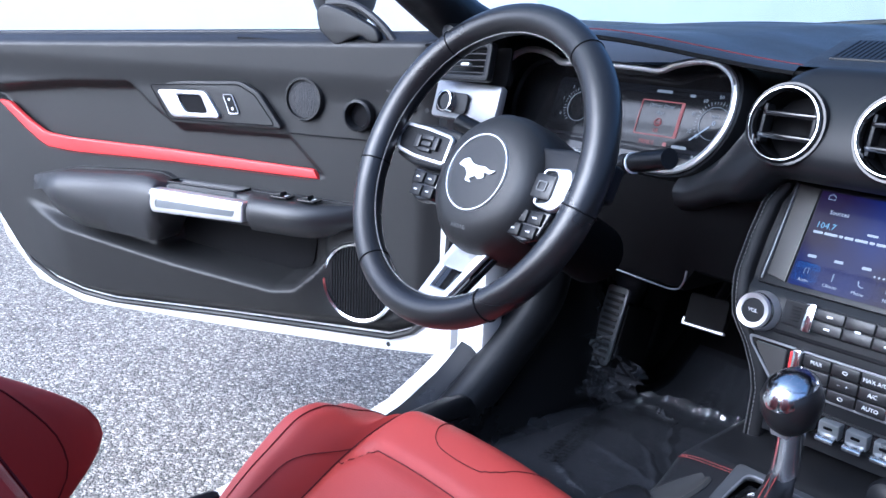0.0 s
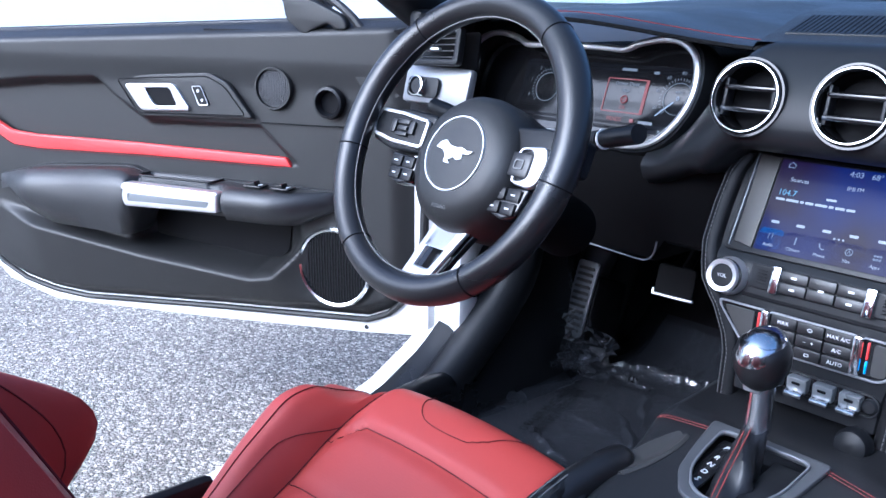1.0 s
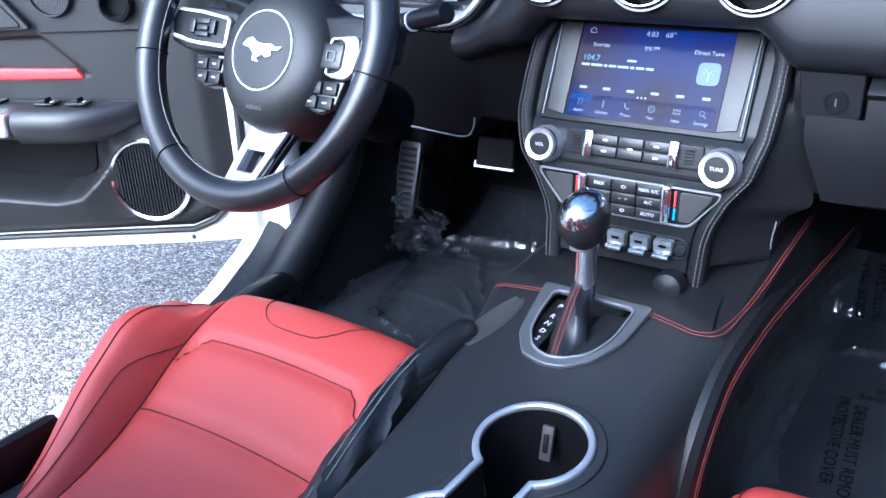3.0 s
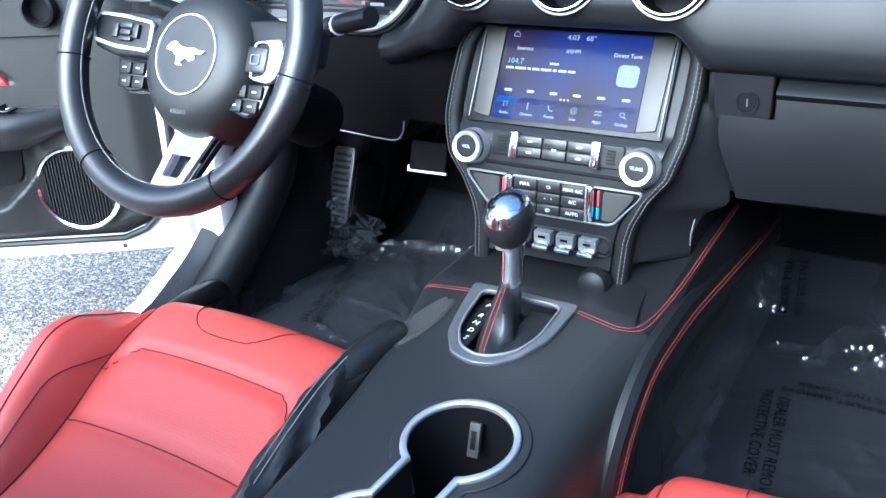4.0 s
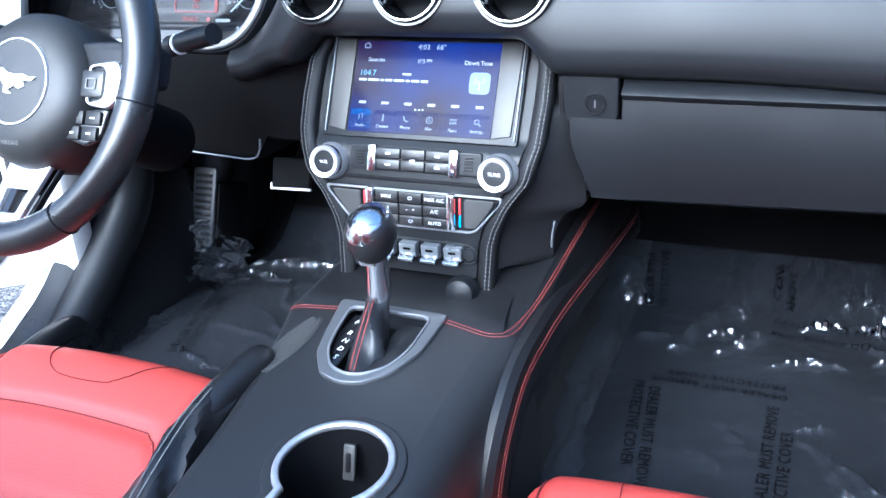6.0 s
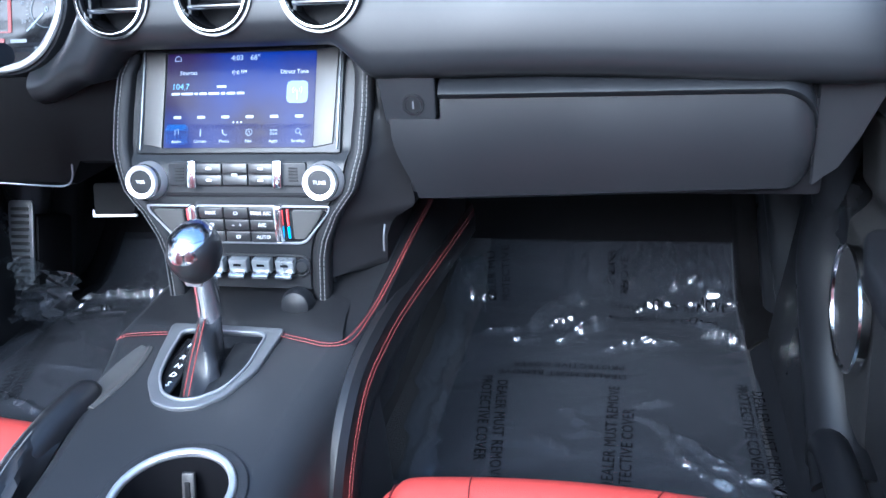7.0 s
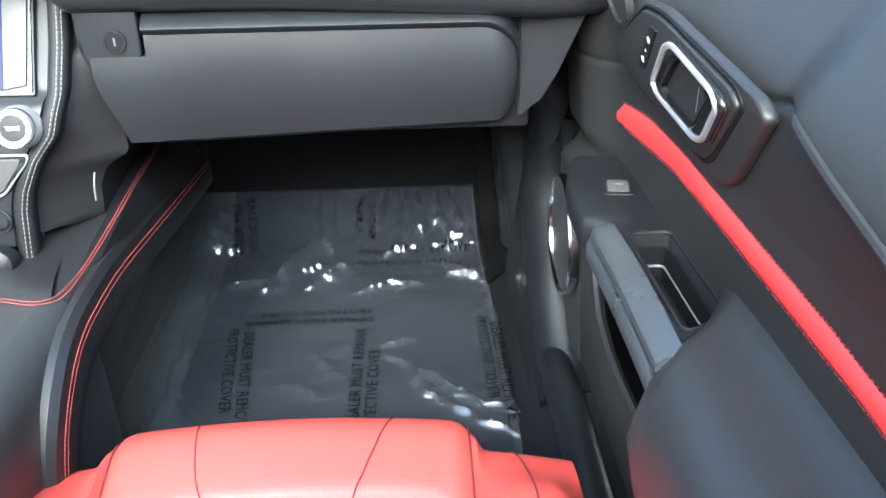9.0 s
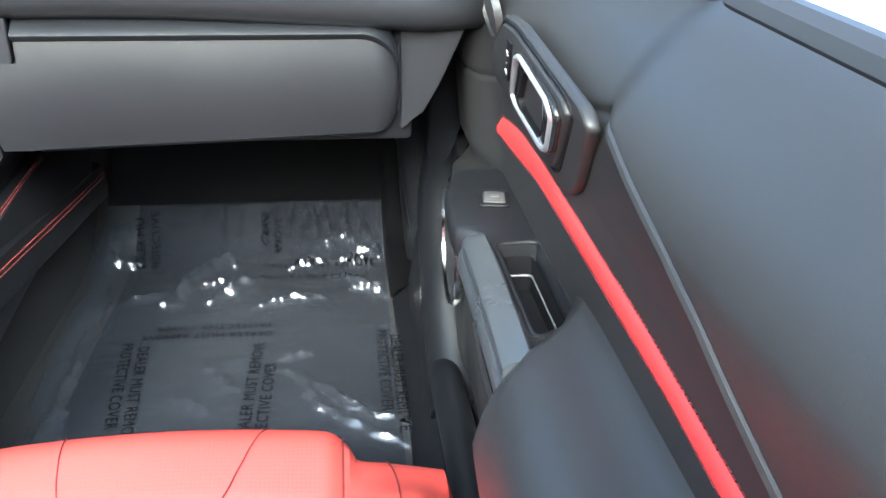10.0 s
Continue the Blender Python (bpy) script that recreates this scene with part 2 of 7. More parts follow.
def film_material(name, low, high):
    """Thin clear plastic: sees through, milky haze, sharp gloss."""
    m, nt, b = shader(name)
    lk = nt.links.new
    b.inputs["Base Color"].default_value = (0.16, 0.175, 0.215, 1)
    b.inputs["Roughness"].default_value = 0.3
    b.inputs["Specular IOR Level"].default_value = 0.5
    tr, mx = nt.nodes.new("ShaderNodeBsdfTransparent"), nt.nodes.new("ShaderNodeMixShader")
    tr.inputs["Color"].default_value = (0.93, 0.95, 0.97, 1)
    gl, ad = nt.nodes.new("ShaderNodeBsdfGlossy"), nt.nodes.new("ShaderNodeMixShader")
    gl.inputs["Roughness"].default_value = 0.11
    fr = nt.nodes.new("ShaderNodeFresnel")
    fr.inputs["IOR"].default_value = 1.9
    vec = coords(nt)
    nz = nt.nodes.new("ShaderNodeTexNoise")
    nz.inputs["Scale"].default_value, nz.inputs["Detail"].default_value = 9, 6
    lk(vec, nz.inputs["Vector"])
    bp = nt.nodes.new("ShaderNodeBump")
    bp.inputs["Strength"].default_value, bp.inputs["Distance"].default_value = 0.22, 0.006
    lk(nz.outputs["Fac"], bp.inputs["Height"])
    lk(bp.outputs["Normal"], gl.inputs["Normal"])
    lk(bp.outputs["Normal"], b.inputs["Normal"])
    lk(bp.outputs["Normal"], fr.inputs["Normal"])
    mr = nt.nodes.new("ShaderNodeMapRange")
    mr.inputs["To Min"].default_value, mr.inputs["To Max"].default_value = low, high
    lk(nz.outputs["Fac"], mr.inputs["Value"])
    lk(mr.outputs["Result"], mx.inputs[0])
    lk(tr.outputs[0], mx.inputs[1])
    lk(b.outputs[0], mx.inputs[2])
    lk(fr.outputs[0], ad.inputs[0])
    lk(mx.outputs[0], ad.inputs[1])
    lk(gl.outputs[0], ad.inputs[2])
    lk(ad.outputs[0], nt.nodes["Material Output"].inputs["Surface"])
    return m


M_FILM = film_material("clear_plastic_film", 0.05, 0.15)
M_SCRAP = film_material("crushed_clear_film", 0.02, 0.10)


def asphalt_material():
    m, nt, b = shader("worn_asphalt")
    lk = nt.links.new
    vec = coords(nt)
    vo = nt.nodes.new("ShaderNodeTexVoronoi")
    vo.inputs["Scale"].default_value = 120
    lk(vec, vo.inputs["Vector"])
    vo2 = nt.nodes.new("ShaderNodeTexVoronoi")
    vo2.inputs["Scale"].default_value = 190
    lk(vec, vo2.inputs["Vector"])
    nz = nt.nodes.new("ShaderNodeTexNoise")
    nz.inputs["Scale"].default_value, nz.inputs["Detail"].default_value = 2.2, 6
    lk(vec, nz.inputs["Vector"])
    sep = nt.nodes.new("ShaderNodeSeparateColor")
    lk(vo.outputs["Color"], sep.inputs["Color"])
    r1 = nt.nodes.new("ShaderNodeValToRGB")
    r1.color_ramp.elements[0].position, r1.color_ramp.elements[0].color = 0.0, (0.20, 0.180, 0.150, 1)
    r1.color_ramp.elements[1].position, r1.color_ramp.elements[1].color = 1.0, (0.74, 0.68, 0.57, 1)
    e = r1.color_ramp.elements.new(0.55)
    e.color = (0.40, 0.36, 0.30, 1)
    lk(sep.outputs["Red"], r1.inputs["Fac"])
    r2 = nt.nodes.new("ShaderNodeValToRGB")
    r2.color_ramp.elements[0].position, r2.color_ramp.elements[0].color = 0.25, (1, 1, 1, 1)
    r2.color_ramp.elements[1].position, r2.color_ramp.elements[1].color = 0.62, (0.30, 0.30, 0.32, 1)
    lk(vo.outputs["Distance"], r2.inputs["Fac"])
    mul = nt.nodes.new("ShaderNodeMix")
    mul.data_type, mul.blend_type = "RGBA", "MULTIPLY"
    mul.inputs["Factor"].default_value = 0.75
    lk(r1.outputs["Color"], mul.inputs["A"])
    lk(r2.outputs["Color"], mul.inputs["B"])
    mr = nt.nodes.new("ShaderNodeMapRange")
    mr.inputs["To Min"].default_value, mr.inputs["To Max"].default_value = 0.8, 1.25
    lk(nz.outputs["Fac"], mr.inputs["Value"])
    sc = nt.nodes.new("ShaderNodeVectorMath")
    sc.operation = "SCALE"
    lk(mul.outputs["Result"], sc.inputs[0])
    lk(mr.outputs["Result"], sc.inputs["Scale"])
    lk(sc.outputs["Vector"], b.inputs["Base Color"])
    b.inputs["Roughness"].default_value = 0.75
    add = nt.nodes.new("ShaderNodeMath")
    lk(vo.outputs["Distance"], add.inputs[0])
    lk(vo2.outputs["Distance"], add.inputs[1])
    bp = nt.nodes.new("ShaderNodeBump")
    bp.invert = True
    bp.inputs["Strength"].default_value, bp.inputs["Distance"].default_value = 0.7, 0.006
    lk(add.outputs[0], bp.inputs["Height"])
    lk(bp.outputs["Normal"], b.inputs["Normal"])
    return m


M_ASPHALT = asphalt_material()


M_SILVERD = surface("satin_mid_grey", (0.11, 0.115, 0.125), 0.38, 0.3, bump=0.05)


# ---- large structure: ground and car body ----
def ground():
    bm = bmesh.new()
    rows = []
    ys = [-400, -60, -12, -4, -1, 0, 1, 4, 12, 60, 400]
    for y in ys:
        rows.append([(x, y, 0.0) for x in (-400, -60, -12, -4, -2, -1, 0, 1, 4, 12, 60, 400)])
    rings(bm, rows, False, False)
    ob = part("ground", bm, M_ASPHALT)
    tagged(ob, "light grey worn asphalt with exposed stone chips", "ground", kind="structure")


ground()

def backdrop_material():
    m = surface("glowing_pale_render", (0.88, 0.86, 0.82), 0.8, grain=40, bump=0.1, stain=0.6)
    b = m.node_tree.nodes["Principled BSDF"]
    # added glow lifts the wall to overexposed white; it is no lamp
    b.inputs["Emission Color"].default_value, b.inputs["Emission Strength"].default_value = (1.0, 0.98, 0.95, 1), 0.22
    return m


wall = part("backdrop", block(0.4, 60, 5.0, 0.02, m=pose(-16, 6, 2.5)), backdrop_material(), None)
tagged(wall, "plain pale wall far beyond the parked car, with added glow", "wall", kind="structure")
car_body = thing("convertible", "white convertible car body with black carpeted floor", "car")


def floor_height(x, y):
    z = 0.250 + 0.45 * math.log1p(math.exp((y - 0.575) / 0.02)) * 0.04
    z += 0.10 * (1 - smooth(0.055, 0.100, abs(x)))
    return z


def build_body():
    # carpet
    bm = bmesh.new()
    rows = []
    for j in range(70):
        y = lerp(-1.4, 0.98, j / 69)
        rows.append([(x, y, floor_height(x, y) + 0.0012 * noise.noise((x * 60, y * 60, 0))) for x in (lerp(-0.70, 0.70, i / 90) for i in range(91))])
    rings(bm, rows, False, False)
    part("floor_carpet", bm, M_CARPET, car_body, "black loop-pile carpet")
    # firewall, closing panels, and dark sheets laid in as footwell shade
    for s in (-1, 1):
        rows = []
        for j in range(24):
            y = lerp(0.655, 0.975, j / 23)
            rows.append([(s * x, y, floor_height(x, y) + 0.008) for x in (lerp(0.11, 0.66, i / 12) for i in range(13))])
        # near-black sheet over the carpet stands in for shade under the dash
        part("toe_shade", rings(bmesh.new(), rows, False, False), M_KNEE, car_body, "near-black sheet for the shade on the toe carpet")
        rows = []
        for j in range(40):
            y = lerp(0.40, 0.95, j / 39)
            w = smooth(0.25, 0.60, y)
            rows.append([(s * (0.606 - 0.006 * w), y, floor_height(0.6, y) + 0.006), (s * (0.618 - 0.010 * w), y, floor_height(0.6, y) + 0.020), (s * (0.640 - 0.006 * w), y, floor_height(0.6, y) + 0.030), (s * 0.690, y, floor_height(0.6, y) + 0.030)])
        # black trim whose colour also carries the footwell shadow
        part("side_trim", rings(bmesh.new(), rows, False, False), M_KNEE, car_body, "black lower side trim, darkened as in shade")
    part("hinge_cover", block(0.022, 0.26, 0.64, 0.004, m=pose(0.730, 0.285, 0.56)), M_DARK, car_body, "black hinge pillar cover")
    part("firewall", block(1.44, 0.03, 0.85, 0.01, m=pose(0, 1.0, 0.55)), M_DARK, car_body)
    part("rear_bulkhead", block(1.5, 0.05, 0.75, 0.02, m=pose(0, -1.75, 0.60)), M_BLACK, car_body)
    part("rear_deck", block(1.5, 1.0, 0.05, 0.02, m=pose(0, -2.2, 0.95)), M_WHITE, car_body)
    part("underbody", block(1.50, 2.9, 0.03, 0.01, m=pose(0, -0.3, 0.16)), M_DARK, car_body)
    for s in (-1, 1):
        # rocker sill: white outside, black trim inside
        path = [(s * 0.765, -1.3, 0.155), (s * 0.765, -0.3, 0.165), (s * 0.765, 0.0, 0.22), (s * 0.765, 0.42, 0.285)]
        rows = []
        for p in spline(path, 14):
            x0, z0 = p.x, p.z
            sec = [(-0.055, 0.06), (0.01, 0.060), (0.028, 0.045), (0.034, 0.0), (0.03, -0.06), (0.01, -0.08), (-0.055, -0.08)]
            rows.append([(x0 + s * a, p.y, z0 + b) for a, b in sec])
        bm = bmesh.new()
        rings(bm, rows)
        part("rocker_sill", bm, M_WHITE, car_body, "white painted rocker sill")
        rows = []
        for k in range(50):
            y = lerp(-1.3, 0.40, k / 49) if k < 10 else lerp(-0.6, 0.40, (k - 10) / 39)
            if k < 10:
                y = lerp(-1.3, -0.65, k / 9)
            zt = interp(y, (-1.3, -0.38, -0.22, -0.08, 0.0, 0.08, 0.15, 0.22, 0.32), (0.225, 0.232, 0.270, 0.290, 0.315, 0.362, 0.430, 0.52, 0.66))
            w = smooth(0.05, 0.40, y)
            sec = [(0.600 + 0.006 * w, 0.246 + 0.008 * w), (0.628 + 0.004 * w, 0.262 + 0.008 * w), (0.655 + 0.01 * w, lerp(0.266, zt, 0.55)), (0.690, zt - 0.012), (0.712, zt), (0.738, zt + 0.001), (0.748, zt - 0.012), (0.748, zt - 0.06), (0.70, 0.235)]
            rows.append([(s * a, y + 0.05 * w * (1 - abs(n - 4) / 4), b) for n, (a, b) in enumerate(sec)])
        bm = bmesh.new()
        rings(bm, rows)
        part("sill_trim", bm, M_KICK, car_body, "black moulded sill trim")
        rows = []
        for k in range(40):
            y = lerp(-1.3, 0.19, k / 39)
            zt = interp(y, (-1.3, -0.38, -0.22, -0.08, 0.0, 0.08, 0.15, 0.22), (0.225, 0.232, 0.270, 0.290, 0.315, 0.362, 0.430, 0.52))
            rows.append([(s * a, y + 0.035 * smooth(0.05, 0.19, y), b) for a, b in ((0.745, zt - 0.03), (0.748, zt - 0.007), (0.756, zt - 0.003), (0.782, zt - 0.006), (0.792, zt - 0.016), (0.796, zt - 0.06), (0.745, zt - 0.06))])
        bm = bmesh.new()
        rings(bm, rows)
        part("sill_flange", bm, M_WHITE, car_body, "white painted door opening flange")
        # kick panel beside the pedals
        bm = bmesh.new()
        rows = []
        for j in range(100):
            y = lerp(0.255, 0.98, j / 99)
            base = lerp(0.700, 0.640, smooth(0.30, 0.58, y))
            top = 0.80
            row = []
            for k in range(40):
                z = lerp(0.25, top, k / 39)
                y1, y2 = interp(z, (0.26, 0.42, 0.66), (0.39, 0.46, 0.57)), interp(z, (0.26, 0.335, 0.385, 0.45, 0.545, 0.66), (0.02, 0.09, 0.15, 0.22, 0.285, 0.325))
                bulge = 0.034 * math.exp(-((y - y1) / 0.030) ** 2) + 0.050 * math.exp(-((y - y2) / 0.034) ** 2) + 0.014 * math.exp(-((y - y1 - 0.10) / 0.03) ** 2)
                row.append((s * (base - bulge), y, z))
            rows.append(row)
        rings(bm, rows, False, False)
        part("kick_panel", bm, M_KICK, car_body, "black moulded kick panel")
        low = [(0.672, 0.325, 0.60), (0.672, 0.285, 0.52), (0.672, 0.225, 0.445), (0.672, 0.15, 0.375), (0.672, 0.09, 0.325), (0.672, 0.03, 0.285)]
        part("moulded_rib", tube(spline([(s * a, b, c) for a, b, c in low], 30), lambda t: 0.040 * (0.35 + 0.65 * smooth(0, 0.35, t)), 18), M_KICK, car_body, "rounded rib of the kick panel")
        rib = [(0.654, 0.085, 0.285), (0.652, 0.068, 0.318), (0.652, 0.03, 0.330), (0.655, -0.08, 0.318), (0.658, -0.25, 0.292), (0.66, -0.5, 0.262)]
        part("sill_rib", tube(spline([(s * a, b, c) for a, b, c in rib], 30), 0.021, 14), M_KICK, car_body, "rounded rib along the sill trim")
        # front door jamb and wing
        part("door_jamb", block(0.045, 0.05, 0.56, 0.012, m=pose(s * 0.775, 0.135, 0.65)), M_WHITE, car_body, "white painted door jamb")
        if s < 0:
            part("hinge_pillar", block(0.075, 0.05, 0.56, 0.012, m=pose(-0.722, 0.150, 0.63)), M_WHITE, car_body, "white painted hinge pillar")
        part("jamb_seal", tube(spline([(s * 0.735, 0.075, 0.46), (s * 0.728, 0.080, 0.6), (s * 0.724, 0.080, 0.9)], 20), 0.008), M_RUBBER, car_body, "black rubber door seal")
        bm = bmesh.new()
        rows = []
        for j in range(20):
            y = lerp(0.24, 2.1, j / 19)
            rows.append([(s * (0.80 + 0.13 * math.sin(math.pi * 0.5 * k / 8) - 0.10 * smooth(1.0, 2.1, y)), y, lerp(0.965, 0.30, k / 8) - 0.10 * smooth(0.9, 2.1, y)) for k in range(9)])
        rings(bm, rows, False, False)
        part("front_wing", bm, M_WHITE, car_body, "white painted front wing")
        # screen pillar
        path = spline([(s * 0.735, 0.26, 0.90), (s * 0.725, 0.12, 0.935), (s * 0.705, -0.02, 1.0), (s * 0.66, -0.28, 1.15), (s * 0.60, -0.50, 1.30)], 22)
        part("screen_pillar", tube(path, lambda t: lerp(0.062, 0.034, t), 14, flat=0.75), M_BLACK, car_body, "black trimmed windscreen pillar")
    path = spline([(-0.60, -0.50, 1.30), (-0.3, -0.535, 1.33), (0, -0.545, 1.34), (0.3, -0.535, 1.33), (0.60, -0.50, 1.30)], 22)
    part("screen_header", tube(path, 0.034, 12, flat=0.6), M_BLACK, car_body, "black windscreen header rail")
    # windscreen
    bm = bmesh.new()
    rows = []
    for j in range(12):
        t = j / 11
        h = lerp(0.725, 0.61, t)
        rows.append([(h * u, lerp(0.34, -0.50, t) + (0.50 - 0.54 * t) * (1 - u * u), lerp(0.945, 1.30, t) + 0.03 * (1 - u * u) * t) for u in (lerp(-1, 1, i / 20) for i in range(21))])
    rings(bm, rows, False, False)
    ws = part("windscreen", facing(bm, (0, -0.5, -1)), M_GLASS, car_body, "clear raked windscreen", keep=True)
    ws.visible_shadow = False
    # cowl, bonnet
    bm = bmesh.new()
    rows = []
    for j in range(8):
        y = lerp(0.70, 1.0, j / 7)
        rows.append([(x, y + 0.10 * (1 - (x / 0.75) ** 2), 0.945 + 0.012 * math.sin(j) - 0.02 * (x / 0.75) ** 2) for x in (lerp(-0.75, 0.75, i / 20) for i in range(21))])
    rings(bm, rows, False, False)
    part("scuttle_panel", bm, M_BLACK, car_body, "black scuttle below the windscreen")
    bm = bmesh.new()
    rows = []
    for j in range(20):
        y = lerp(0.93, 2.15, j / 19)
        rows.append([(x, y + 0.10 * (1 - (x / 0.8) ** 2), 0.985 - 0.16 * smooth(1.0, 2.4, y) - 0.03 * (x / 0.8) ** 2 + 0.014 * math.exp(-((abs(x) - 0.42) / 0.07) ** 2)) for x in (lerp(-0.8, 0.8, i / 40) for i in range(41))])
    rings(bm, rows, False, False)
    part("bonnet", bm, M_WHITE, car_body, "white painted bonnet")
    for x0, x1 in ((-0.62, -0.02), (0.02, 0.62)):
        path = spline([(x0, 0.86, 0.965), (lerp(x0, x1, 0.5), 0.835, 0.985), (x1, 0.80, 0.985)], 12)
        w = part("wiper", tube(path, 0.008, 8), M_RUBBER, car_body, "black windscreen wiper")

    # closing panels behind and ahead, and wheels
    for s in (-1, 1):
        rows = []
        for j in range(16):
            y = lerp(-0.99, -2.72, j / 15)
            k = 0.10 * smooth(-1.8, -2.72, y)
            rows.append([(s * (a - k), y, b) for a, b in ((0.70, 0.965), (0.76, 0.960), (0.81, 0.93), (0.86, 0.78), (0.875, 0.60), (0.85, 0.42), (0.80, 0.27), (0.74, 0.24))])
        bm = bmesh.new()
        rings(bm, rows, False, False)
        part("rear_quarter", bm, M_WHITE, car_body, "white painted rear quarter panel")
        for y in (1.45, -1.86):
            m = frame_at((s * 0.775, y, 0.335), (0, 1, 0), (0, 0, s))
            wheel = part("wheel", lathe([(0.0, 0.075), (0.05, 0.080), (0.20, 0.060), (0.225, 0.085), (0.232, 0.085), (0.225, -0.08)], 40, m), M_SILVERD, car_body, "grey alloy wheel")
            part("tyre", lathe([(0.228, 0.08), (0.25, 0.105), (0.31, 0.11), (0.332, 0.08), (0.335, 0.0), (0.332, -0.08), (0.31, -0.11), (0.228, -0.08)], 48, m), M_RUBBER, wheel, "black rubber tyre")
    part("tail_panel", block(1.52, 0.07, 0.70, 0.03, 3, pose(0, -2.73, 0.61)), M_WHITE, car_body, "white painted tail panel")
    part("nose_panel", block(1.62, 0.10, 0.58, 0.045, 3, pose(0, 2.20, 0.52)), M_WHITE, car_body, "white painted nose panel")


build_body()


# ---- dashboard ----
dashboard = thing("dashboard", "dark satin car dashboard with round chrome air vents", "dashboard")


def brow_bottom(x):
    c = abs(x - 0.004)
    z = lerp(0.809, 0.772, smooth(0.115, 0.165, c))
    if x > 0.2:
        z = lerp(0.772, 0.757, smooth(0.3, 0.68, x))
    if x < -0.16:
        z = lerp(0.772, 0.742, smooth(-0.16, -0.26, x))
    return z


def brow_top(x):
    return lerp(0.920, 0.800, smooth(-0.100, -0.25, x))


def brow_row(x):
    zb, zt = brow_bottom(x), brow_top(x)
    dy = 0.05 * smooth(0.58, 0.74, x) ** 2 + 0.045 * smooth(-0.12, -0.26, x)
    prof = [(0.050, -0.004, 0), (0.008, -0.001, 0), (-0.008, 0.008, 0), (-0.015, 0.022, 0)]
    row = [(x, a + dy, zb + b) for a, b, _ in prof]
    z0 = zb + 0.022
    for k in range(1, 13):
        t = k / 12
        row.append((x, -0.015 + dy + 0.049 * t ** 1.9, lerp(z0, zt, t)))
    row.append((x, 0.055 + dy, zt + 0.003))
    return row


VENTS = (-0.104, 0.009, 0.122)
VENT_Z = 0.865
VENT_M = [frame_at((x, -0.008, VENT_Z), (1, 0, 0), (0, 0.22, 1)) for x in VENTS]


def pad_z(y):
    return interp(y, (0.05, 0.060, 0.080, 0.155, 0.30, 0.80), (0.921, 0.923, 0.930, 0.949, 0.966, 0.975))


def build_dash():
    bm = bmesh.new()
    xs = [lerp(-0.26, 0.72, i / 140) for i in range(141)]
    rings(bm, [brow_row(x) for x in xs], False, False)
    brow = part("trim_panel", bm, M_DASH, dashboard, "dark satin full-width dash trim panel", angle=60)
    # round openings for the vents
    for m in VENT_M:
        cut = lathe([(0.0, 0.06), (0.0375, 0.06), (0.0375, -0.05), (0.0, -0.05)], 48, m)
        me = bpy.data.meshes.new("cut")
        bmesh.ops.recalc_face_normals(cut, faces=cut.faces[:])
        cut.to_mesh(me)
        cut.free()
        co = new("cut", me)
        md = brow.modifiers.new("cut", "BOOLEAN")
        md.object, md.operation, md.solver = co, "DIFFERENCE", "EXACT"
        bpy.context.view_layer.update()
        done = bpy.data.meshes.new_from_object(brow.evaluated_get(bpy.context.evaluated_depsgraph_get()))
        brow.modifiers.clear()
        brow.data = done
        bpy.data.objects.remove(co)
    for m in VENT_M:
        vent = part("air_vent", lathe([(0.0365, -0.035), (0.0365, -0.004), (0.040, 0.004), (0.0425, 0.004), (0.0432, -0.004), (0.0415, -0.006)], 48, m), M_GLOSS, dashboard, "round air vent with chrome ring")
        part("ring", lathe([(0.0350, -0.010), (0.0354, 0.005), (0.0364, 0.0085), (0.0376, 0.0085), (0.0386, 0.005), (0.0388, -0.004)], 56, m), M_CHROME, vent, "chrome vent ring")
        part("cup", lathe([(0.0, -0.034), (0.034, -0.034), (0.034, -0.004)], 40, m), M_DARK, vent)
        for dy, w in ((0.012, 0.030), (-0.011, 0.031)):
            part("slat", block(2 * w, 0.0055, 0.020, 0.002, m=at(m, 0, dy, -0.010) @ pose(0, 0, 0, 14)), M_GLOSS, vent)
        for sx in (-1, 1):
            part("side_plate", block(0.004, 0.040, 0.016, 0.001, m=at(m, sx * 0.0275, 0, -0.009)), M_BLACK, vent)
    # upper pad, passenger side, and grille
    bm = bmesh.new()
    rows = []
    for j in range(60):
        t = (j / 59) ** 1.6
        y = lerp(0.052, 0.80, t)
        z = pad_z(y)
        hw0, hw1 = lerp(-0.132, -0.165, smooth(0, 0.4, t)), 0.715
        row = [(hw0 - 0.008, y, z - 0.03), (hw0 - 0.006, y, z - 0.008), (hw0 - 0.002, y, z - 0.002)]
        rows.append(row + [(lerp(hw0, hw1, i / 40), y + 0.05 * smooth(0.58, 0.74, lerp(hw0, hw1, i / 40)) ** 2, z - 0.02 * smooth(0.45, 0.75, lerp(hw0, hw1, i / 40))) for i in range(41)])
    rings(bm, rows, False, False)
    part("upper_pad", bm, M_PAD, dashboard, "soft grained black upper dash pad")
    bm = bmesh.new()
    rings(bm, [[(x - 0.10 * (y - 0.08), y, pad_z(y) + (0.0015 if 0 < i < 7 else -0.002)) for x in (lerp(-0.115, 0.50, k / 40) for k in range(41))] for i, y in enumerate([0.079] + [lerp(0.080, 0.155, q / 5) for q in range(6)] + [0.156])], False, False)
    grille = part("speaker_grille", bm, M_BLACK, dashboard, "fine slotted black grille")
    for k in range(100):
        x = -0.111 + k * 0.0061
        path = [(x - 0.10 * (y - 0.08), y, pad_z(y) + 0.0014) for y in (0.084, 0.100, 0.118, 0.135, 0.151)]
        part("slot", tube(path, 0.0014, 4, flat=0.5), M_DARK, grille, smooth_shade=False)
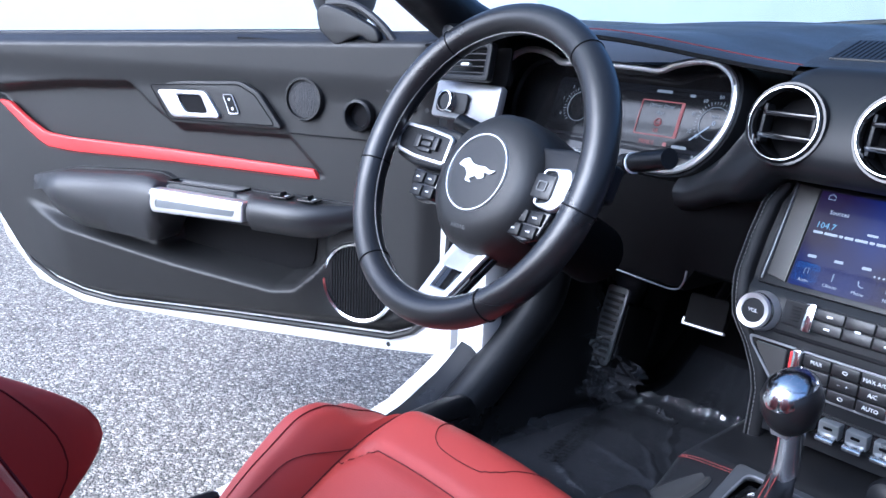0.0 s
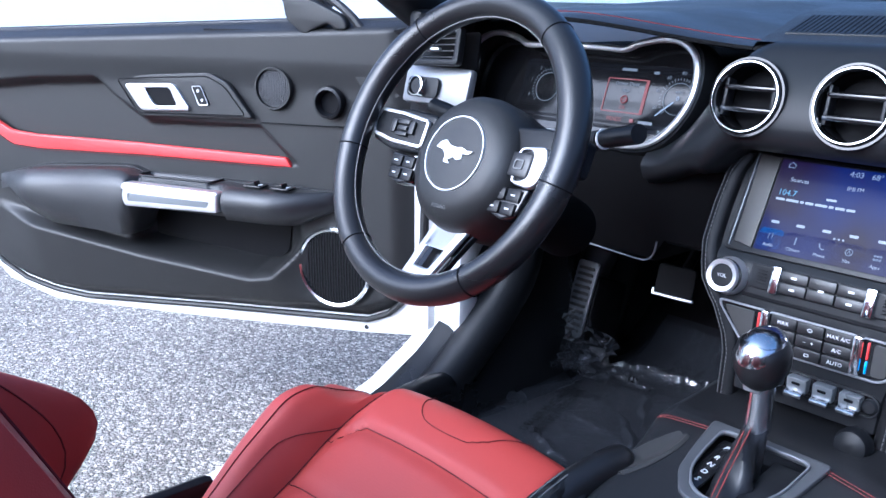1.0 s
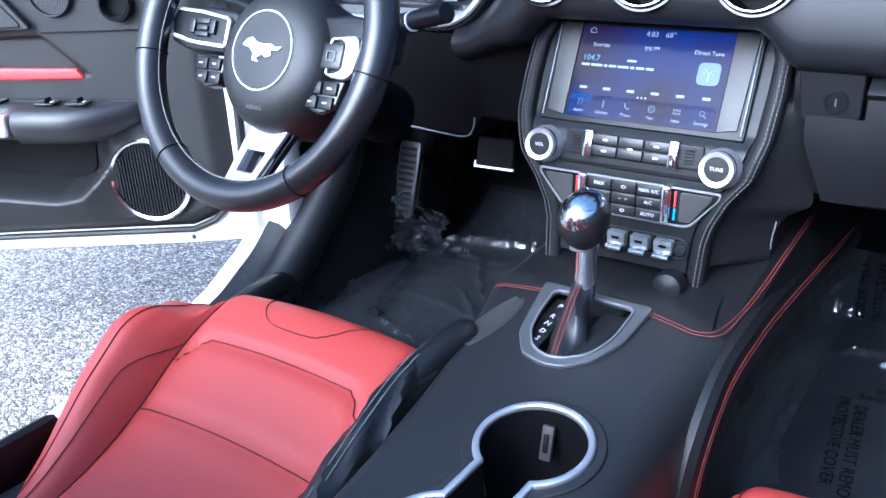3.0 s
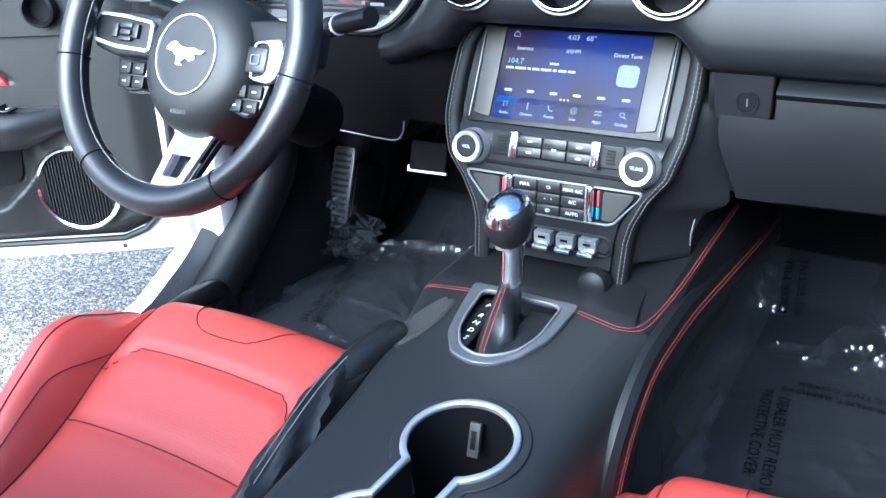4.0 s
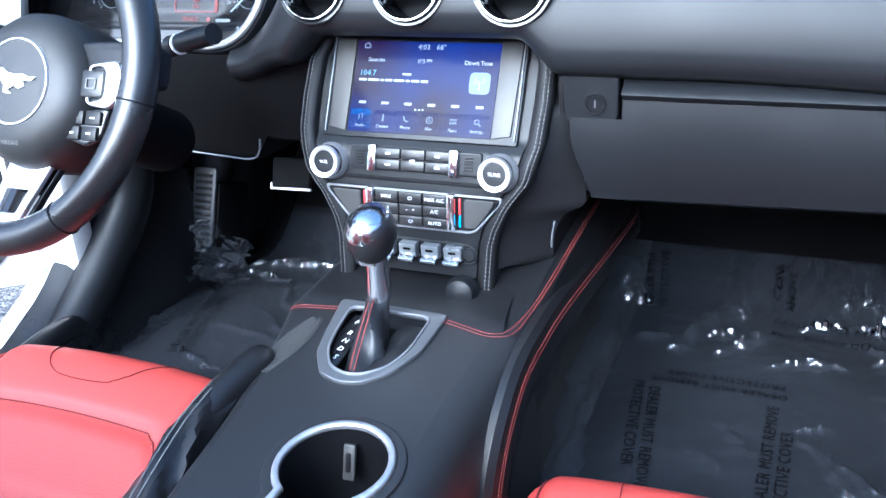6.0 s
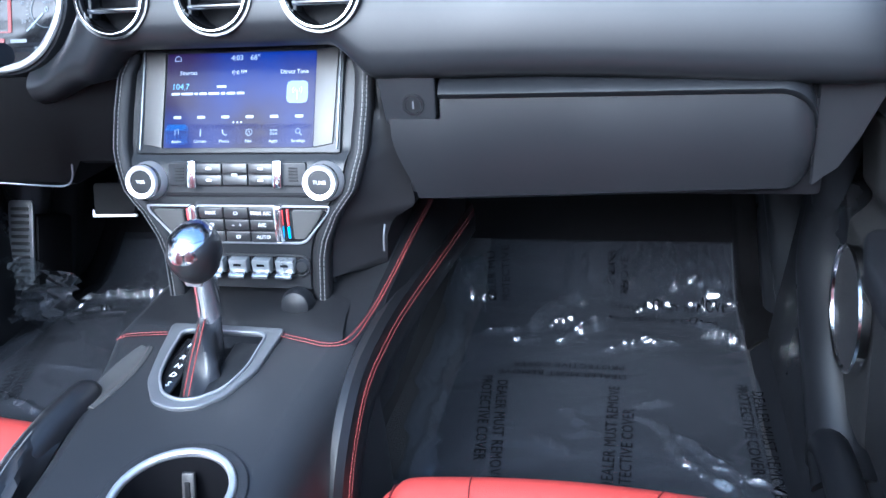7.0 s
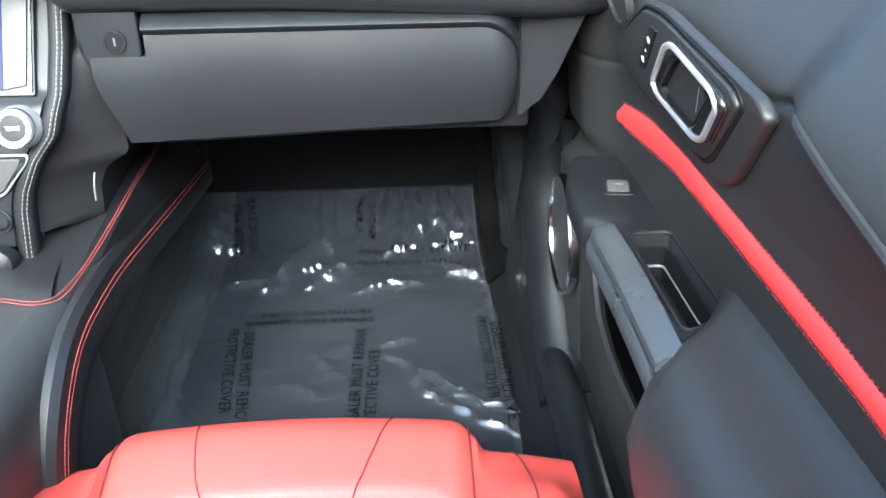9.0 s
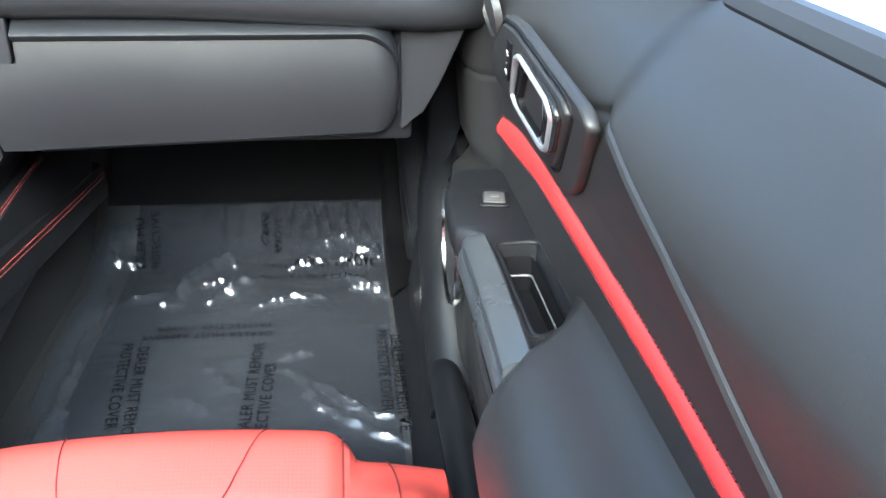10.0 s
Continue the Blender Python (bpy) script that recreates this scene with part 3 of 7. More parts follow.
    part("sensor", lathe([(0, 0.006), (0.008, 0.005), (0.011, 0)], 20, pose(0.05, 0.20, 0.9555)), M_CLEAR, dashboard)
    # instrument hood, driver's side
    bm = bmesh.new()
    rows = []
    for i in range(61):
        x = lerp(-0.70, 0.02, i / 60)
        k = smooth(-0.36, -0.115, x)
        k2 = smooth(-0.56, -0.70, x)
        zt = lerp(0.949, 0.919, k) - 0.026 * k2
        yf = lerp(-0.045, 0.050, k) + 0.03 * k2
        row = [(x, yf + 0.15, zt - 0.006), (x, yf + 0.05, zt - 0.009), (x, yf + 0.014, zt - 0.010), (x, yf + 0.006, zt - 0.008), (x, yf + 0.006, zt - 0.004), (x, yf + 0.020, zt - 0.001)]
        yb = 0.80
        for j in range(1, 13):
            t = j / 12
            row.append((x, lerp(yf + 0.03, yb, t), zt + 0.028 * smooth(0, 1, t)))
        rows.append(row)
    rings(bm, [r[4:] for r in rows], False, False)
    part("instrument_hood", bm, M_PAD, dashboard, "soft black instrument hood with red stitching")
    # lip split from the hood so a darker black can shade it
    part("hood_lip", rings(bmesh.new(), [r[:5] for r in rows], False, False), M_KNEE, dashboard, "lip of the hood, shade put into its black")
    pts = []
    for i in range(51):
        x = lerp(-0.66, -0.125, i / 50)
        k, k2 = smooth(-0.36, -0.115, x), smooth(-0.56, -0.70, x)
        pts.append((x, lerp(-0.045, 0.050, k) + 0.03 * k2 + 0.034, lerp(0.949, 0.919, k) - 0.026 * k2 + 0.0018))
    part("stitching", tube(pts, 0.0008, 6), M_STITCH_D, dashboard, "thin red stitch line")
    # lower body of the dash and underside, near-black for the shade there
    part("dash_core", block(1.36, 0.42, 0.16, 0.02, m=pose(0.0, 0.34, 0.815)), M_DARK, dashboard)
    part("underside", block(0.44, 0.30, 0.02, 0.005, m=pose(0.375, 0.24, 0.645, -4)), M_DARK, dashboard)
    # driver's knee panel
    bm = bmesh.new()
    rows = []
    for i in range(30):
        x = lerp(-0.68, -0.155, i / 29)
        zb = 0.632 + 0.028 * smooth(-0.265, -0.245, x) + 0.02 * smooth(-0.5, -0.66, x)
        rows.append([(x, 0.18, zb - 0.003), (x, 0.085, zb - 0.002), (x, 0.075, zb + 0.004), (x, 0.072, zb + 0.02), (x, 0.058, 0.72), (x, 0.045, 0.775)])
    rings(bm, rows, False, False)
    part("knee_panel", bm, M_KNEE, dashboard, "black lower knee panel")
    path = [(-0.42, 0.070, 0.640), (-0.30, 0.070, 0.633), (-0.268, 0.069, 0.634), (-0.256, 0.068, 0.645), (-0.252, 0.067, 0.662)]
    part("knee_trim", tube(spline(path, 24), 0.0013, 6), M_SILVERP, dashboard)
    # end cap, left vent and light switch
    panel = part("switch_panel", block(0.142, 0.016, 0.056, 0.006, m=pose(-0.604, -0.002, 0.840, -14)), M_SILVERP, dashboard, "silver light switch panel")
    mm = frame_at((-0.624, -0.0130, 0.838), (1, 0, 0), (0, 0.24, 1))
    part("switch_plate", plate([rounded(0.068, 0.030, 0.008)], 0.004, 0.001, mm), M_BLACK, panel)
    part("dial", lathe([(0, 0.012), (0.011, 0.012), (0.0125, 0.010), (0.013, 0.0)], 30, at(mm, -0.004, 0, 0.001)), M_BLACK, panel, "round headlamp dial")
    part("dial_ring", lathe([(0.0128, 0.0), (0.0135, 0.0145), (0.0150, 0.0140), (0.0160, 0.0)], 36, at(mm, -0.004, 0, 0.001)), M_CHROME, panel)
    mv = frame_at((-0.596, -0.010, 0.897), (1, 0, 0.04), (0, 0.20, 1))
    outer = round_poly([(-0.062, -0.027), (0.056, -0.027), (0.056, 0.027), (-0.062, 0.022)], 0.008)
    inner = round_poly([(-0.050, -0.018), (0.046, -0.018), (0.046, 0.019), (-0.050, 0.015)], 0.005)
    vent = part("side_vent", plate([outer, inner], 0.012, 0.002, mv), M_BLACK, dashboard, "rectangular black side air vent")
    part("vent_back", plate([outer], 0.003, 0, at(mv, 0, 0, -0.03)), M_DARK, vent)
    for k in range(4):
        part("slat", block(0.098, 0.0025, 0.016, 0.0008, m=at(mv, -0.002, -0.013 + 0.0088 * k, 0) @ pose(0, 0, 0, 18)), M_GLOSS, vent)
    part("vent_tab", block(0.018, 0.005, 0.008, 0.002, m=at(mv, 0.004, -0.004, 0.008)), M_SATIN, vent)
    part("side_fascia", block(0.10, 0.03, 0.19, 0.006, m=pose(-0.622, 0.026, 0.850)), M_BLACK, dashboard)
    part("dash_end", block(0.03, 0.30, 0.22, 0.01, m=pose(-0.675, 0.16, 0.84)), M_BLACK, dashboard)
    part("dash_end", block(0.03, 0.30, 0.24, 0.01, m=pose(0.702, 0.22, 0.80)), M_BLACK, dashboard)


build_dash()


# ---- glove box ----
def build_glove():
    glove = thing("glove_box", "closed black glove box with round key lock", "glove box")
    def end(x, r):
        """How far the rounded right end cuts into a corner of radius r."""
        q = min(1.0, max(0.0, (x - 0.599 + r) / r))
        return r * (1 - math.sqrt(max(0.0, 1 - q * q)))

    xs = [lerp(0.2235, 0.555, i / 20) for i in range(21)] + [0.599 - 0.044 * (1 - i / 16) ** 1.6 for i in range(1, 17)]
    lip, face = [], []
    for x in xs:
        zt = 0.7665 - end(x, 0.040)
        zb = 0.622 + 0.0125 * (x - 0.2) / 0.35 + end(x, 0.026)
        dy = 0.5 * end(x, 0.028)
        lip.append([(x, 0.090, zt - 0.001), (x, 0.047 + dy, zt), (x, 0.042 + dy, zt - 0.001), (x, 0.0265 + dy, zt - 0.0125), (x, 0.0245 + dy, zt - 0.0155), (x, 0.0265 + dy, zt - 0.0185), (x, 0.0335 + dy, zt - 0.0225)])
        row = []
        for t in (0.0, 0.08, 0.2, 0.32, 0.45, 0.58, 0.70, 0.82, 0.92, 1.0):
            row.append((x, 0.0335 + dy - 0.008 * math.sin(math.pi * t) + 0.014 * t, lerp(zt - 0.0225, zb + 0.007, t)))
        face.append(row + [(x, 0.058 + dy, zb + 0.0015), (x, 0.068 + dy, zb), (x, 0.11, zb)])
    part("door", rings(bmesh.new(), face, False, False), M_BLACK, glove, "black moulded glove box door")
    part("lip", rings(bmesh.new(), lip, False, False), M_BLACK, glove, "slanted upper lip")
    side = [(0.5995, y, z) for y, z in ((0.05, 0.735), (0.048, 0.70), (0.052, 0.665))]
    part("door_gap", tube(side, 0.0016, 6), M_DARK, glove)
    bm = bmesh.new()
    ext = []
    for u in (0.0, 0.35, 0.7, 1.0):
        row = []
        for k in range(12):
            t = lerp(0.18, 1.0, k / 10) if k < 11 else 1.0
            z = lerp(0.744, 0.629, t)
            row.append((lerp(0.2237, lerp(0.190, 0.168, smooth(0.62, 0.71, z)), u), 0.0335 - 0.008 * math.sin(math.pi * t) + 0.014 * t + (0.02 if k == 11 else 0), z - (0.006 if k == 11 else 0)))
        ext.append(row)
    rings(bm, ext, False, False)
    part("door_corner", bm, M_BLACK, glove)
    # lock block beside the door
    mm = frame_at((0.192, 0.040, 0.742), (1, 0, 0), (0, -0.06, 1))
    body = part("lock_plate", plate([round_poly([(-0.036, 0.028), (0.027, 0.028), (0.026, -0.020), (0.018, -0.026), (-0.030, -0.026)], 0.006)], 0.010, 0.002, at(mm, 0, 0, -0.006)), M_BLACK, glove)
    part("lock_rim", lathe([(0.0085, 0.004), (0.009, 0.0065), (0.0115, 0.0065), (0.0125, 0.003)], 30, at(mm, 0.002, -0.004, 0.0)), M_GLOSS, glove, "black ring of the key lock")
    part("lock_barrel", lathe([(0, 0.0045), (0.0085, 0.0045), (0.0085, 0.0)], 24, at(mm, 0.002, -0.004, 0.001)), M_DARK, glove)
    part("key_slot", block(0.0015, 0.008, 0.001, 0, m=at(mm, 0.002, -0.004, 0.006)), M_SILVERD, glove)
    # dash face to the sides and behind
    rows = []
    for i in range(25):
        z = lerp(0.7495, 0.643, i / 24)
        xr = interp(z, (0.643, 0.652, 0.661, 0.69, 0.75), (0.604, 0.614, 0.626, 0.643, 0.670))
        rows.append([(0.601, 0.060, z)] + [(lerp(0.603, xr, k / 8), 0.058, z) for k in range(9)] + [(xr + 0.002, 0.064, z), (xr + 0.003, 0.20, z)])
    bm = bmesh.new()
    rings(bm, rows, False, False)
    part("surround", bm, M_BLACK, glove, "black fascia beside the glove box door")
    part("fascia_line", tube([(0.601, 0.058, 0.7505), (0.64, 0.058, 0.7512), (0.672, 0.060, 0.7520)], 0.0013, 6), M_SILVERD, glove, "thin bright joint line")
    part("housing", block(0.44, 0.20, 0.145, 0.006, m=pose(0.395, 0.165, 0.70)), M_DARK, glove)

    # the whole unit sits out from the dash, its lip level with the brow above
    for ob in glove.children:
        ob.data.transform(Matrix(((0.967, 0, 0, 0.015), (0, 1, 0, -0.028), (0, 0, 0.97, 0.0285), (0, 0, 0, 1))))


build_glove()


# ---- centre stack ----
STACK_Z = (0.40, 0.53, 0.584, 0.645, 0.68, 0.71, 0.80, 0.90)
STACK_Y = (-0.045, -0.030, -0.022, -0.018, -0.010, 0.003, 0.052, 0.100)


def stack_y(z):
    return interp(z, STACK_Z, STACK_Y)


def stack_m(x, z):
    """A frame on the face of the stack: x across, y up the face, z outwards."""
    d = 0.006
    return frame_at((x, stack_y(z), z), (1, 0, 0), (0, stack_y(z + d) - stack_y(z - d), 2 * d))


CX = 0.003
OUT_Z = (0.512, 0.54, 0.585, 0.605, 0.634, 0.66, 0.70, 0.74, 0.776, 0.797)
OUT_X = (0.097, 0.097, 0.099, 0.104, 0.118, 0.138, 0.149, 0.151, 0.150, 0.140)


def out_x(z):
    return interp(z, OUT_Z, OUT_X)


def side_x(z):
    """Where the leather side wall of the stack meets the glove box."""
    return interp(z, (0.50, 0.585, 0.606, 0.622, 0.655, 0.71, 0.765, 0.80), (0.145, 0.151, 0.160, 0.187, 0.185, 0.173, 0.159, 0.150))


def build_stack():
    stack = thing("centre_stack", "black centre stack with touch screen and silver knobs", "control panel")
    bm = bmesh.new()
    rows = []
    zs = [lerp(0.512, 0.800, i / 48) for i in range(49)]
    for z in zs:
        w, y = out_x(z) - 0.006, stack_y(z) + 0.004 + 0.009 * smooth(0.688, 0.698, z) + 0.044 * (1 - smooth(0.545, 0.551, z))
        rows.append([(CX - w - 0.004, 0.20, z), (CX - w - 0.002, y + 0.012, z), (CX - w + 0.010, y, z), (CX, y, z), (CX + w - 0.010, y, z), (CX + w + 0.002, y + 0.010, z), (lerp(CX + w, side_x(z), 0.5), lerp(y, 0.043, 0.55), z), (side_x(z), 0.043, z), (side_x(z), 0.20, z)])
    rings(bm, rows, True, True)
    part("body", bm, M_WRAP, stack, "black leather-wrapped stack body")
    # faceplate
    bm = bmesh.new()
    rows = []
    for z in [lerp(0.548, 0.798, i / 44) for i in range(45)]:
        w, y = out_x(z) - 0.019, stack_y(z) + 0.009 * smooth(0.688, 0.698, z)
        rows.append([(CX - w, y + 0.004, z), (CX - w + 0.002, y - 0.001, z), (CX, y - 0.001, z), (CX + w - 0.002, y - 0.001, z), (CX + w, y + 0.004, z)])
    rings(bm, rows, False, False)
    face = part("faceplate", bm, M_DASH, stack, "dark satin faceplate")
    # padded stitched rails down both sides
    for s in (-1, 1):
        rows, line = [], []
        for z in [lerp(0.512, 0.797, i / 60) for i in range(61)]:
            xo, y = CX + s * out_x(z), stack_y(z)
            rows.append([(xo - s * a, y + b, z) for a, b in ((0.0195, 0.014), (0.0195, 0.0015), (0.0180, -0.0015), (0.0120, -0.0042), (0.0060, -0.0044), (0.0018, -0.0018), (0.0, 0.0040), (0.0005, 0.014))])
            line.append(Vector((xo - s * 0.0065, y - 0.0048, z)))
        part("rail", rings(bmesh.new(), rows), M_WRAP, stack, "padded leather rail", angle=60)
        part("rail_seam", tube(line, 0.0006, 5), M_DARK, stack)
        for off in (-0.0024, 0.0024):
            part("rail_stitch", dashes([p + Vector((off, 0, 0.0)) for p in line], 0.0005, 0.005), M_STITCH_G, stack)
    # screen unit, in a frame whose origin is the middle of the picture's lower edge
    ms = frame_at((0.004, 0.003, 0.7005), (1, 0, 0), (0, 0.047, 0.0925))
    unit = part("screen_housing", plate([round_poly([(-0.121, -0.006), (0.117, -0.006), (0.117, 0.1095), (-0.121, 0.1095)], 0.003)], 0.006, 0.001, at(ms, 0, 0, -0.004)), M_DASH, stack, "dark screen surround")
    for s in (-1, 1):
        pl = [(0.0885, 0.000), (0.110, 0.004), (0.113, 0.108), (0.0885, 0.106)]
        part("flank", plate([[(s * a - 0.001, b) for a, b in pl]], 0.003, 0.0005, at(ms, 0, 0, 0.0015)), M_FLANK, unit, "satin grey flank panel")
        part("edge", block(0.0022, 0.110, 0.008, 0.0008, m=at(ms, s * 0.1150 - 0.001, 0.053, 0.001)), M_SILVERD, unit)
    disp = part("display", plate([rounded(0.174, 0.1045, 0.002, cy=0.0523)], 0.002, 0.0, at(ms, 0, 0, 0.0022)), M_SCREEN, unit, "lit blue touch display")
    mt = at(ms, -0.087, 0.0, 0.0045)

    def txt(s, x, y, size, mat=M_SCR_W, align="CENTER"):
        part("text", letters(s, size, at(mt, x, y), align, 0.0001), mat, disp, smooth_shade=False)

    def bar(x, y, w, h, mat=M_SCR_W, z=0.0):
        part("text_bar", plate([rounded(w, h, min(w, h) * 0.2, 2)], 0.0002, 0, at(mt, x, y, z)), mat, disp, smooth_shade=False)

    txt("4:03", 0.083, 0.0985, 0.0085)
    txt("68°", 0.104, 0.0985, 0.0085)
    txt("Sources", 0.026, 0.083, 0.0065)
    txt("((•)) FM", 0.086, 0.083, 0.0055)
    txt("Direct Tune", 0.150, 0.082, 0.0065)
    txt("104.7", 0.017, 0.0675, 0.0095, M_SCR_C)
    bar(0.066, 0.0672, 0.011, 0.0024)
    x = 0.0065
    for w in (0.010, 0.014, 0.004, 0.009, 0.013, 0.005, 0.010, 0.009):
        bar(x + w / 2, 0.0597, w, 0.0027)
        x += w + 0.0018
    for k in range(6):
        x = 0.015 + k * 0.0285
        bar(x, 0.0335, 0.0090, 0.0030)
        bar(x, 0.0145, 0.0275, 0.0225, M_SCR_TAB if k else M_SCR_HI, -0.0005)
        txt(("Audio", "Climate", "Phone", "Nav", "Apps", "Settings")[k], x, 0.0068, 0.0050)
    for k in range(3):
        part("dot", plate([circle(0.0011, 12)], 0.0002, 0, at(mt, 0.082 + 0.0045 * k, 0.0275)), M_SCR_W, disp, smooth_shade=False)
    bar(0.154, 0.0600, 0.024, 0.024, M_SCR_HI, -0.0002)
    for r in (0.0028, 0.0052):
        for q0 in (-0.7, math.pi - 0.7):
            arc = [(0.154 + r * math.cos(q0 + 1.4 * i / 6), 0.062 + r * math.sin(q0 + 1.4 * i / 6), 0.0) for i in range(7)]
            part("icon", moved(tube(arc, 0.0004, 5), mt), M_SCR_W, disp, smooth_shade=False)
    bar(0.154, 0.057, 0.0012, 0.010)
    # small line icons above the tab names
    def icon(k, pts, closed=False, r=0.00035):
        x = 0.015 + k * 0.0285
        part("icon", moved(tube([(x + a, 0.0165 + b, 0) for a, b in pts], r, 5, closed), mt), M_SCR_W, disp, smooth_shade=False)
    icon(0, [(-0.002, -0.003), (-0.002, 0.003), (0.002, 0.004), (0.002, -0.002)])
    icon(1, [(0, -0.004), (0, 0.004)], r=0.0007)
    icon(2, [(-0.003, 0.003), (-0.002, -0.001), (0.001, -0.003), (0.003, -0.0025)], r=0.0006)
    icon(3, circle(0.0036, 20), True)
    icon(3, [(-0.0016, -0.0018), (0, 0.002), (0.0016, -0.0018)])
    for a in (-0.003, 0, 0.003):
        for b in (0.0018, -0.0018):
            icon(4, circle(0.0009, 8, a, b), True)
    icon(5, circle(0.0026, 16, -0.001, 0.001), True)
    icon(5, [(0.001, -0.001), (0.0038, -0.0036)], r=0.0005)
    part("icon", moved(tube([(0.009, 0.0965, 0), (0.009, 0.100, 0), (0.0125, 0.1025, 0), (0.016, 0.100, 0), (0.016, 0.0965, 0), (0.009, 0.0965, 0)], 0.0004, 5), mt), M_SCR_W, disp, smooth_shade=False)
    # knobs
    for s, word in ((-1, "VOL"), (1, "TUNE")):
        mk = stack_m(CX + s * 0.1025, 0.6685)
        knob = part("knob", lathe([(0.0215, 0.0), (0.0215, 0.004), (0.0195, 0.008), (0.0188, 0.019), (0.0178, 0.0212), (0.0132, 0.0204), (0.0126, 0.018)], 56, mk), M_SATIN, stack, "silver rotary knob with black cap")
        part("knurl", lathe([(0.0188, 0.009), (0.0193, 0.010), (0.0193, 0.016), (0.0186, 0.018)], 56, mk), M_CHROME, knob)
        part("cap", lathe([(0, 0.0198), (0.0128, 0.0194)], 40, mk), M_BLACK, knob)
        part("text", letters(word, 0.0056, at(mk, 0, 0, 0.0202)), M_PRINT_W, knob, smooth_shade=False)
    # button row between the knobs
    mr = stack_m(CX + 0.002, 0.6755)
    row = part("audio_buttons", plate([rounded(0.160, 0.026, 0.003)], 0.006, 0.001, at(mr, 0, 0, -0.002)), M_BLACK, stack, "black audio button row")
    for s in (-1, 1):
        part("silver_bar", block(0.0105, 0.030, 0.012, 0.002, m=at(mr, s * 0.0495, 0, 0.005)), M_CHROME, row, "chrome bar")
        for k in range(5):
            part("rib", block(0.010, 0.0011, 0.004, 0.0003, m=at(mr, s * 0.066, -0.007 + 0.0034 * k, 0.004)), M_DARK, row)
    for i in range(3):
        for j in range(2):
            b = part("button", block(0.029, 0.0115, 0.006, 0.0015, m=at(mr, (i - 1) * 0.030, (j - 0.5) * 0.0125, 0.0045)), M_LEATHER_B, row)
            if i != 1 or j == 0:
                part("mark", plate([rounded(0.006, 0.0022, 0.0006)], 0.0002, 0, at(mr, (i - 1) * 0.030, (j - 0.5) * 0.0125 + (0.006 if i == 1 else 0), 0.0078)), M_PRINT_W, b, smooth_shade=False)
    part("disc_slot", block(0.168, 0.0045, 0.006, 0.001, m=stack_m(CX, 0.6535)), M_DARK, row)
    # climate panel
    mh = stack_m(CX, 0.622)
    outline = [(-0.108, 0.0215), (0.108, 0.0215), (0.106, 0.014), (0.078, -0.0195), (0.070, -0.0225), (-0.070, -0.0225), (-0.078, -0.0195), (-0.106, 0.014)]
    inner = [(a * 0.975, b * 0.90) for a, b in outline]
    clim = part("climate_panel", plate([round_poly(outline, 0.005)], 0.004, 0.001, at(mh, 0, 0, -0.001)), M_GLOSS, stack, "climate control panel")
    part("panel_trim", plate([round_poly(outline, 0.005), round_poly(inner, 0.005)], 0.003, 0.0006, at(mh, 0, 0, 0.002)), M_SILVERP, clim, "thin silver outline")
    for s in (-1, 1):
        part("temp_bar", block(0.0095, 0.041, 0.012, 0.0025, m=at(mh, s * 0.0495, 0.002, 0.006)), M_CHROME, clim, "chrome temperature bar")
        part("warm_mark", block(0.0022, 0.018, 0.003, 0.0005, m=at(mh, s * 0.0585, 0.008, 0.004)), M_RED_TRIM, clim, "red warm mark")
        part("cool_mark", block(0.0022, 0.013, 0.003, 0.0005, m=at(mh, s * 0.0585, -0.009, 0.004)), M_BLUE, clim, "blue cool mark")
        wing = [(s * 0.064, 0.0165), (s * 0.099, 0.0165), (s * 0.096, 0.010), (s * 0.076, -0.016), (s * 0.064, -0.016)]
        part("wing_pad", plate([round_poly(wing, 0.003)], 0.003, 0.0006, at(mh, 0, 0, 0.0026)), M_FLANK, clim)
    rows_ = (("MAX", "", "MAX A/C"), ("", "–   +", "A/C"), ("", "", "AUTO"))
    for j in range(3):
        for i in range(3):
            b = part("button", block(0.0285, 0.0125, 0.006, 0.0014, m=at(mh, (i - 1) * 0.0295, (1 - j) * 0.0135, 0.005)), M_LEATHER_B, clim)
            word = rows_[j][i]
            mb = at(mh, (i - 1) * 0.0295, (1 - j) * 0.0135, 0.0083)
            if word:
                part("text", letters(word, 0.0058, mb), M_PRINT_W, b, smooth_shade=False)
            else:
                part("mark", moved(tube([(0.0025 * math.cos(q), 0.0016 * math.sin(q), 0) for q in (k * 0.7 for k in range(9))], 0.0004, 5, True), mb), M_PRINT_W, b, smooth_shade=False)
    # toggle switches
    mg = stack_m(CX + 0.014, 0.5745)
    tog = part("toggle_bank", plate([rounded(0.150, 0.025, 0.0122, 8)], 0.004, 0.001, at(mg, -0.010, 0, -0.001)), M_GLOSS, stack, "row of silver toggle switches")
    part("bank_trim", plate([rounded(0.150, 0.025, 0.0122, 8), rounded(0.145, 0.020, 0.0098, 8)], 0.003, 0.0006, at(mg, -0.010, 0, 0.002)), M_DASH, tog)
    for k in range(4):
        x = -0.045 + k * 0.0275
        t = part("toggle", block(0.0215, 0.0165, 0.013, 0.002, m=at(mg, x, 0.001, 0.006) @ pose(0, 0, 0, 12)), M_CLEAR, tog, "clear grey toggle switch")
        part("toggle_lip", block(0.019, 0.005, 0.010, 0.0015, m=at(mg, x, -0.008, 0.014) @ pose(0, 0, 0, 30)), M_CHROME, t, "bright toggle lip")
        part("mark", plate([rounded(0.009, 0.003, 0.0008)], 0.0003, 0, at(mg, x, 0.002, 0.0132) @ pose(0, 0, 0, 12)), M_PRINT_K, t, smooth_shade=False)
    part("round_button", lathe([(0, 0.006), (0.006, 0.0055), (0.0082, 0.003), (0.0085, 0)], 28, at(mg, 0.0555, 0, 0.002)), M_DASH, tog)
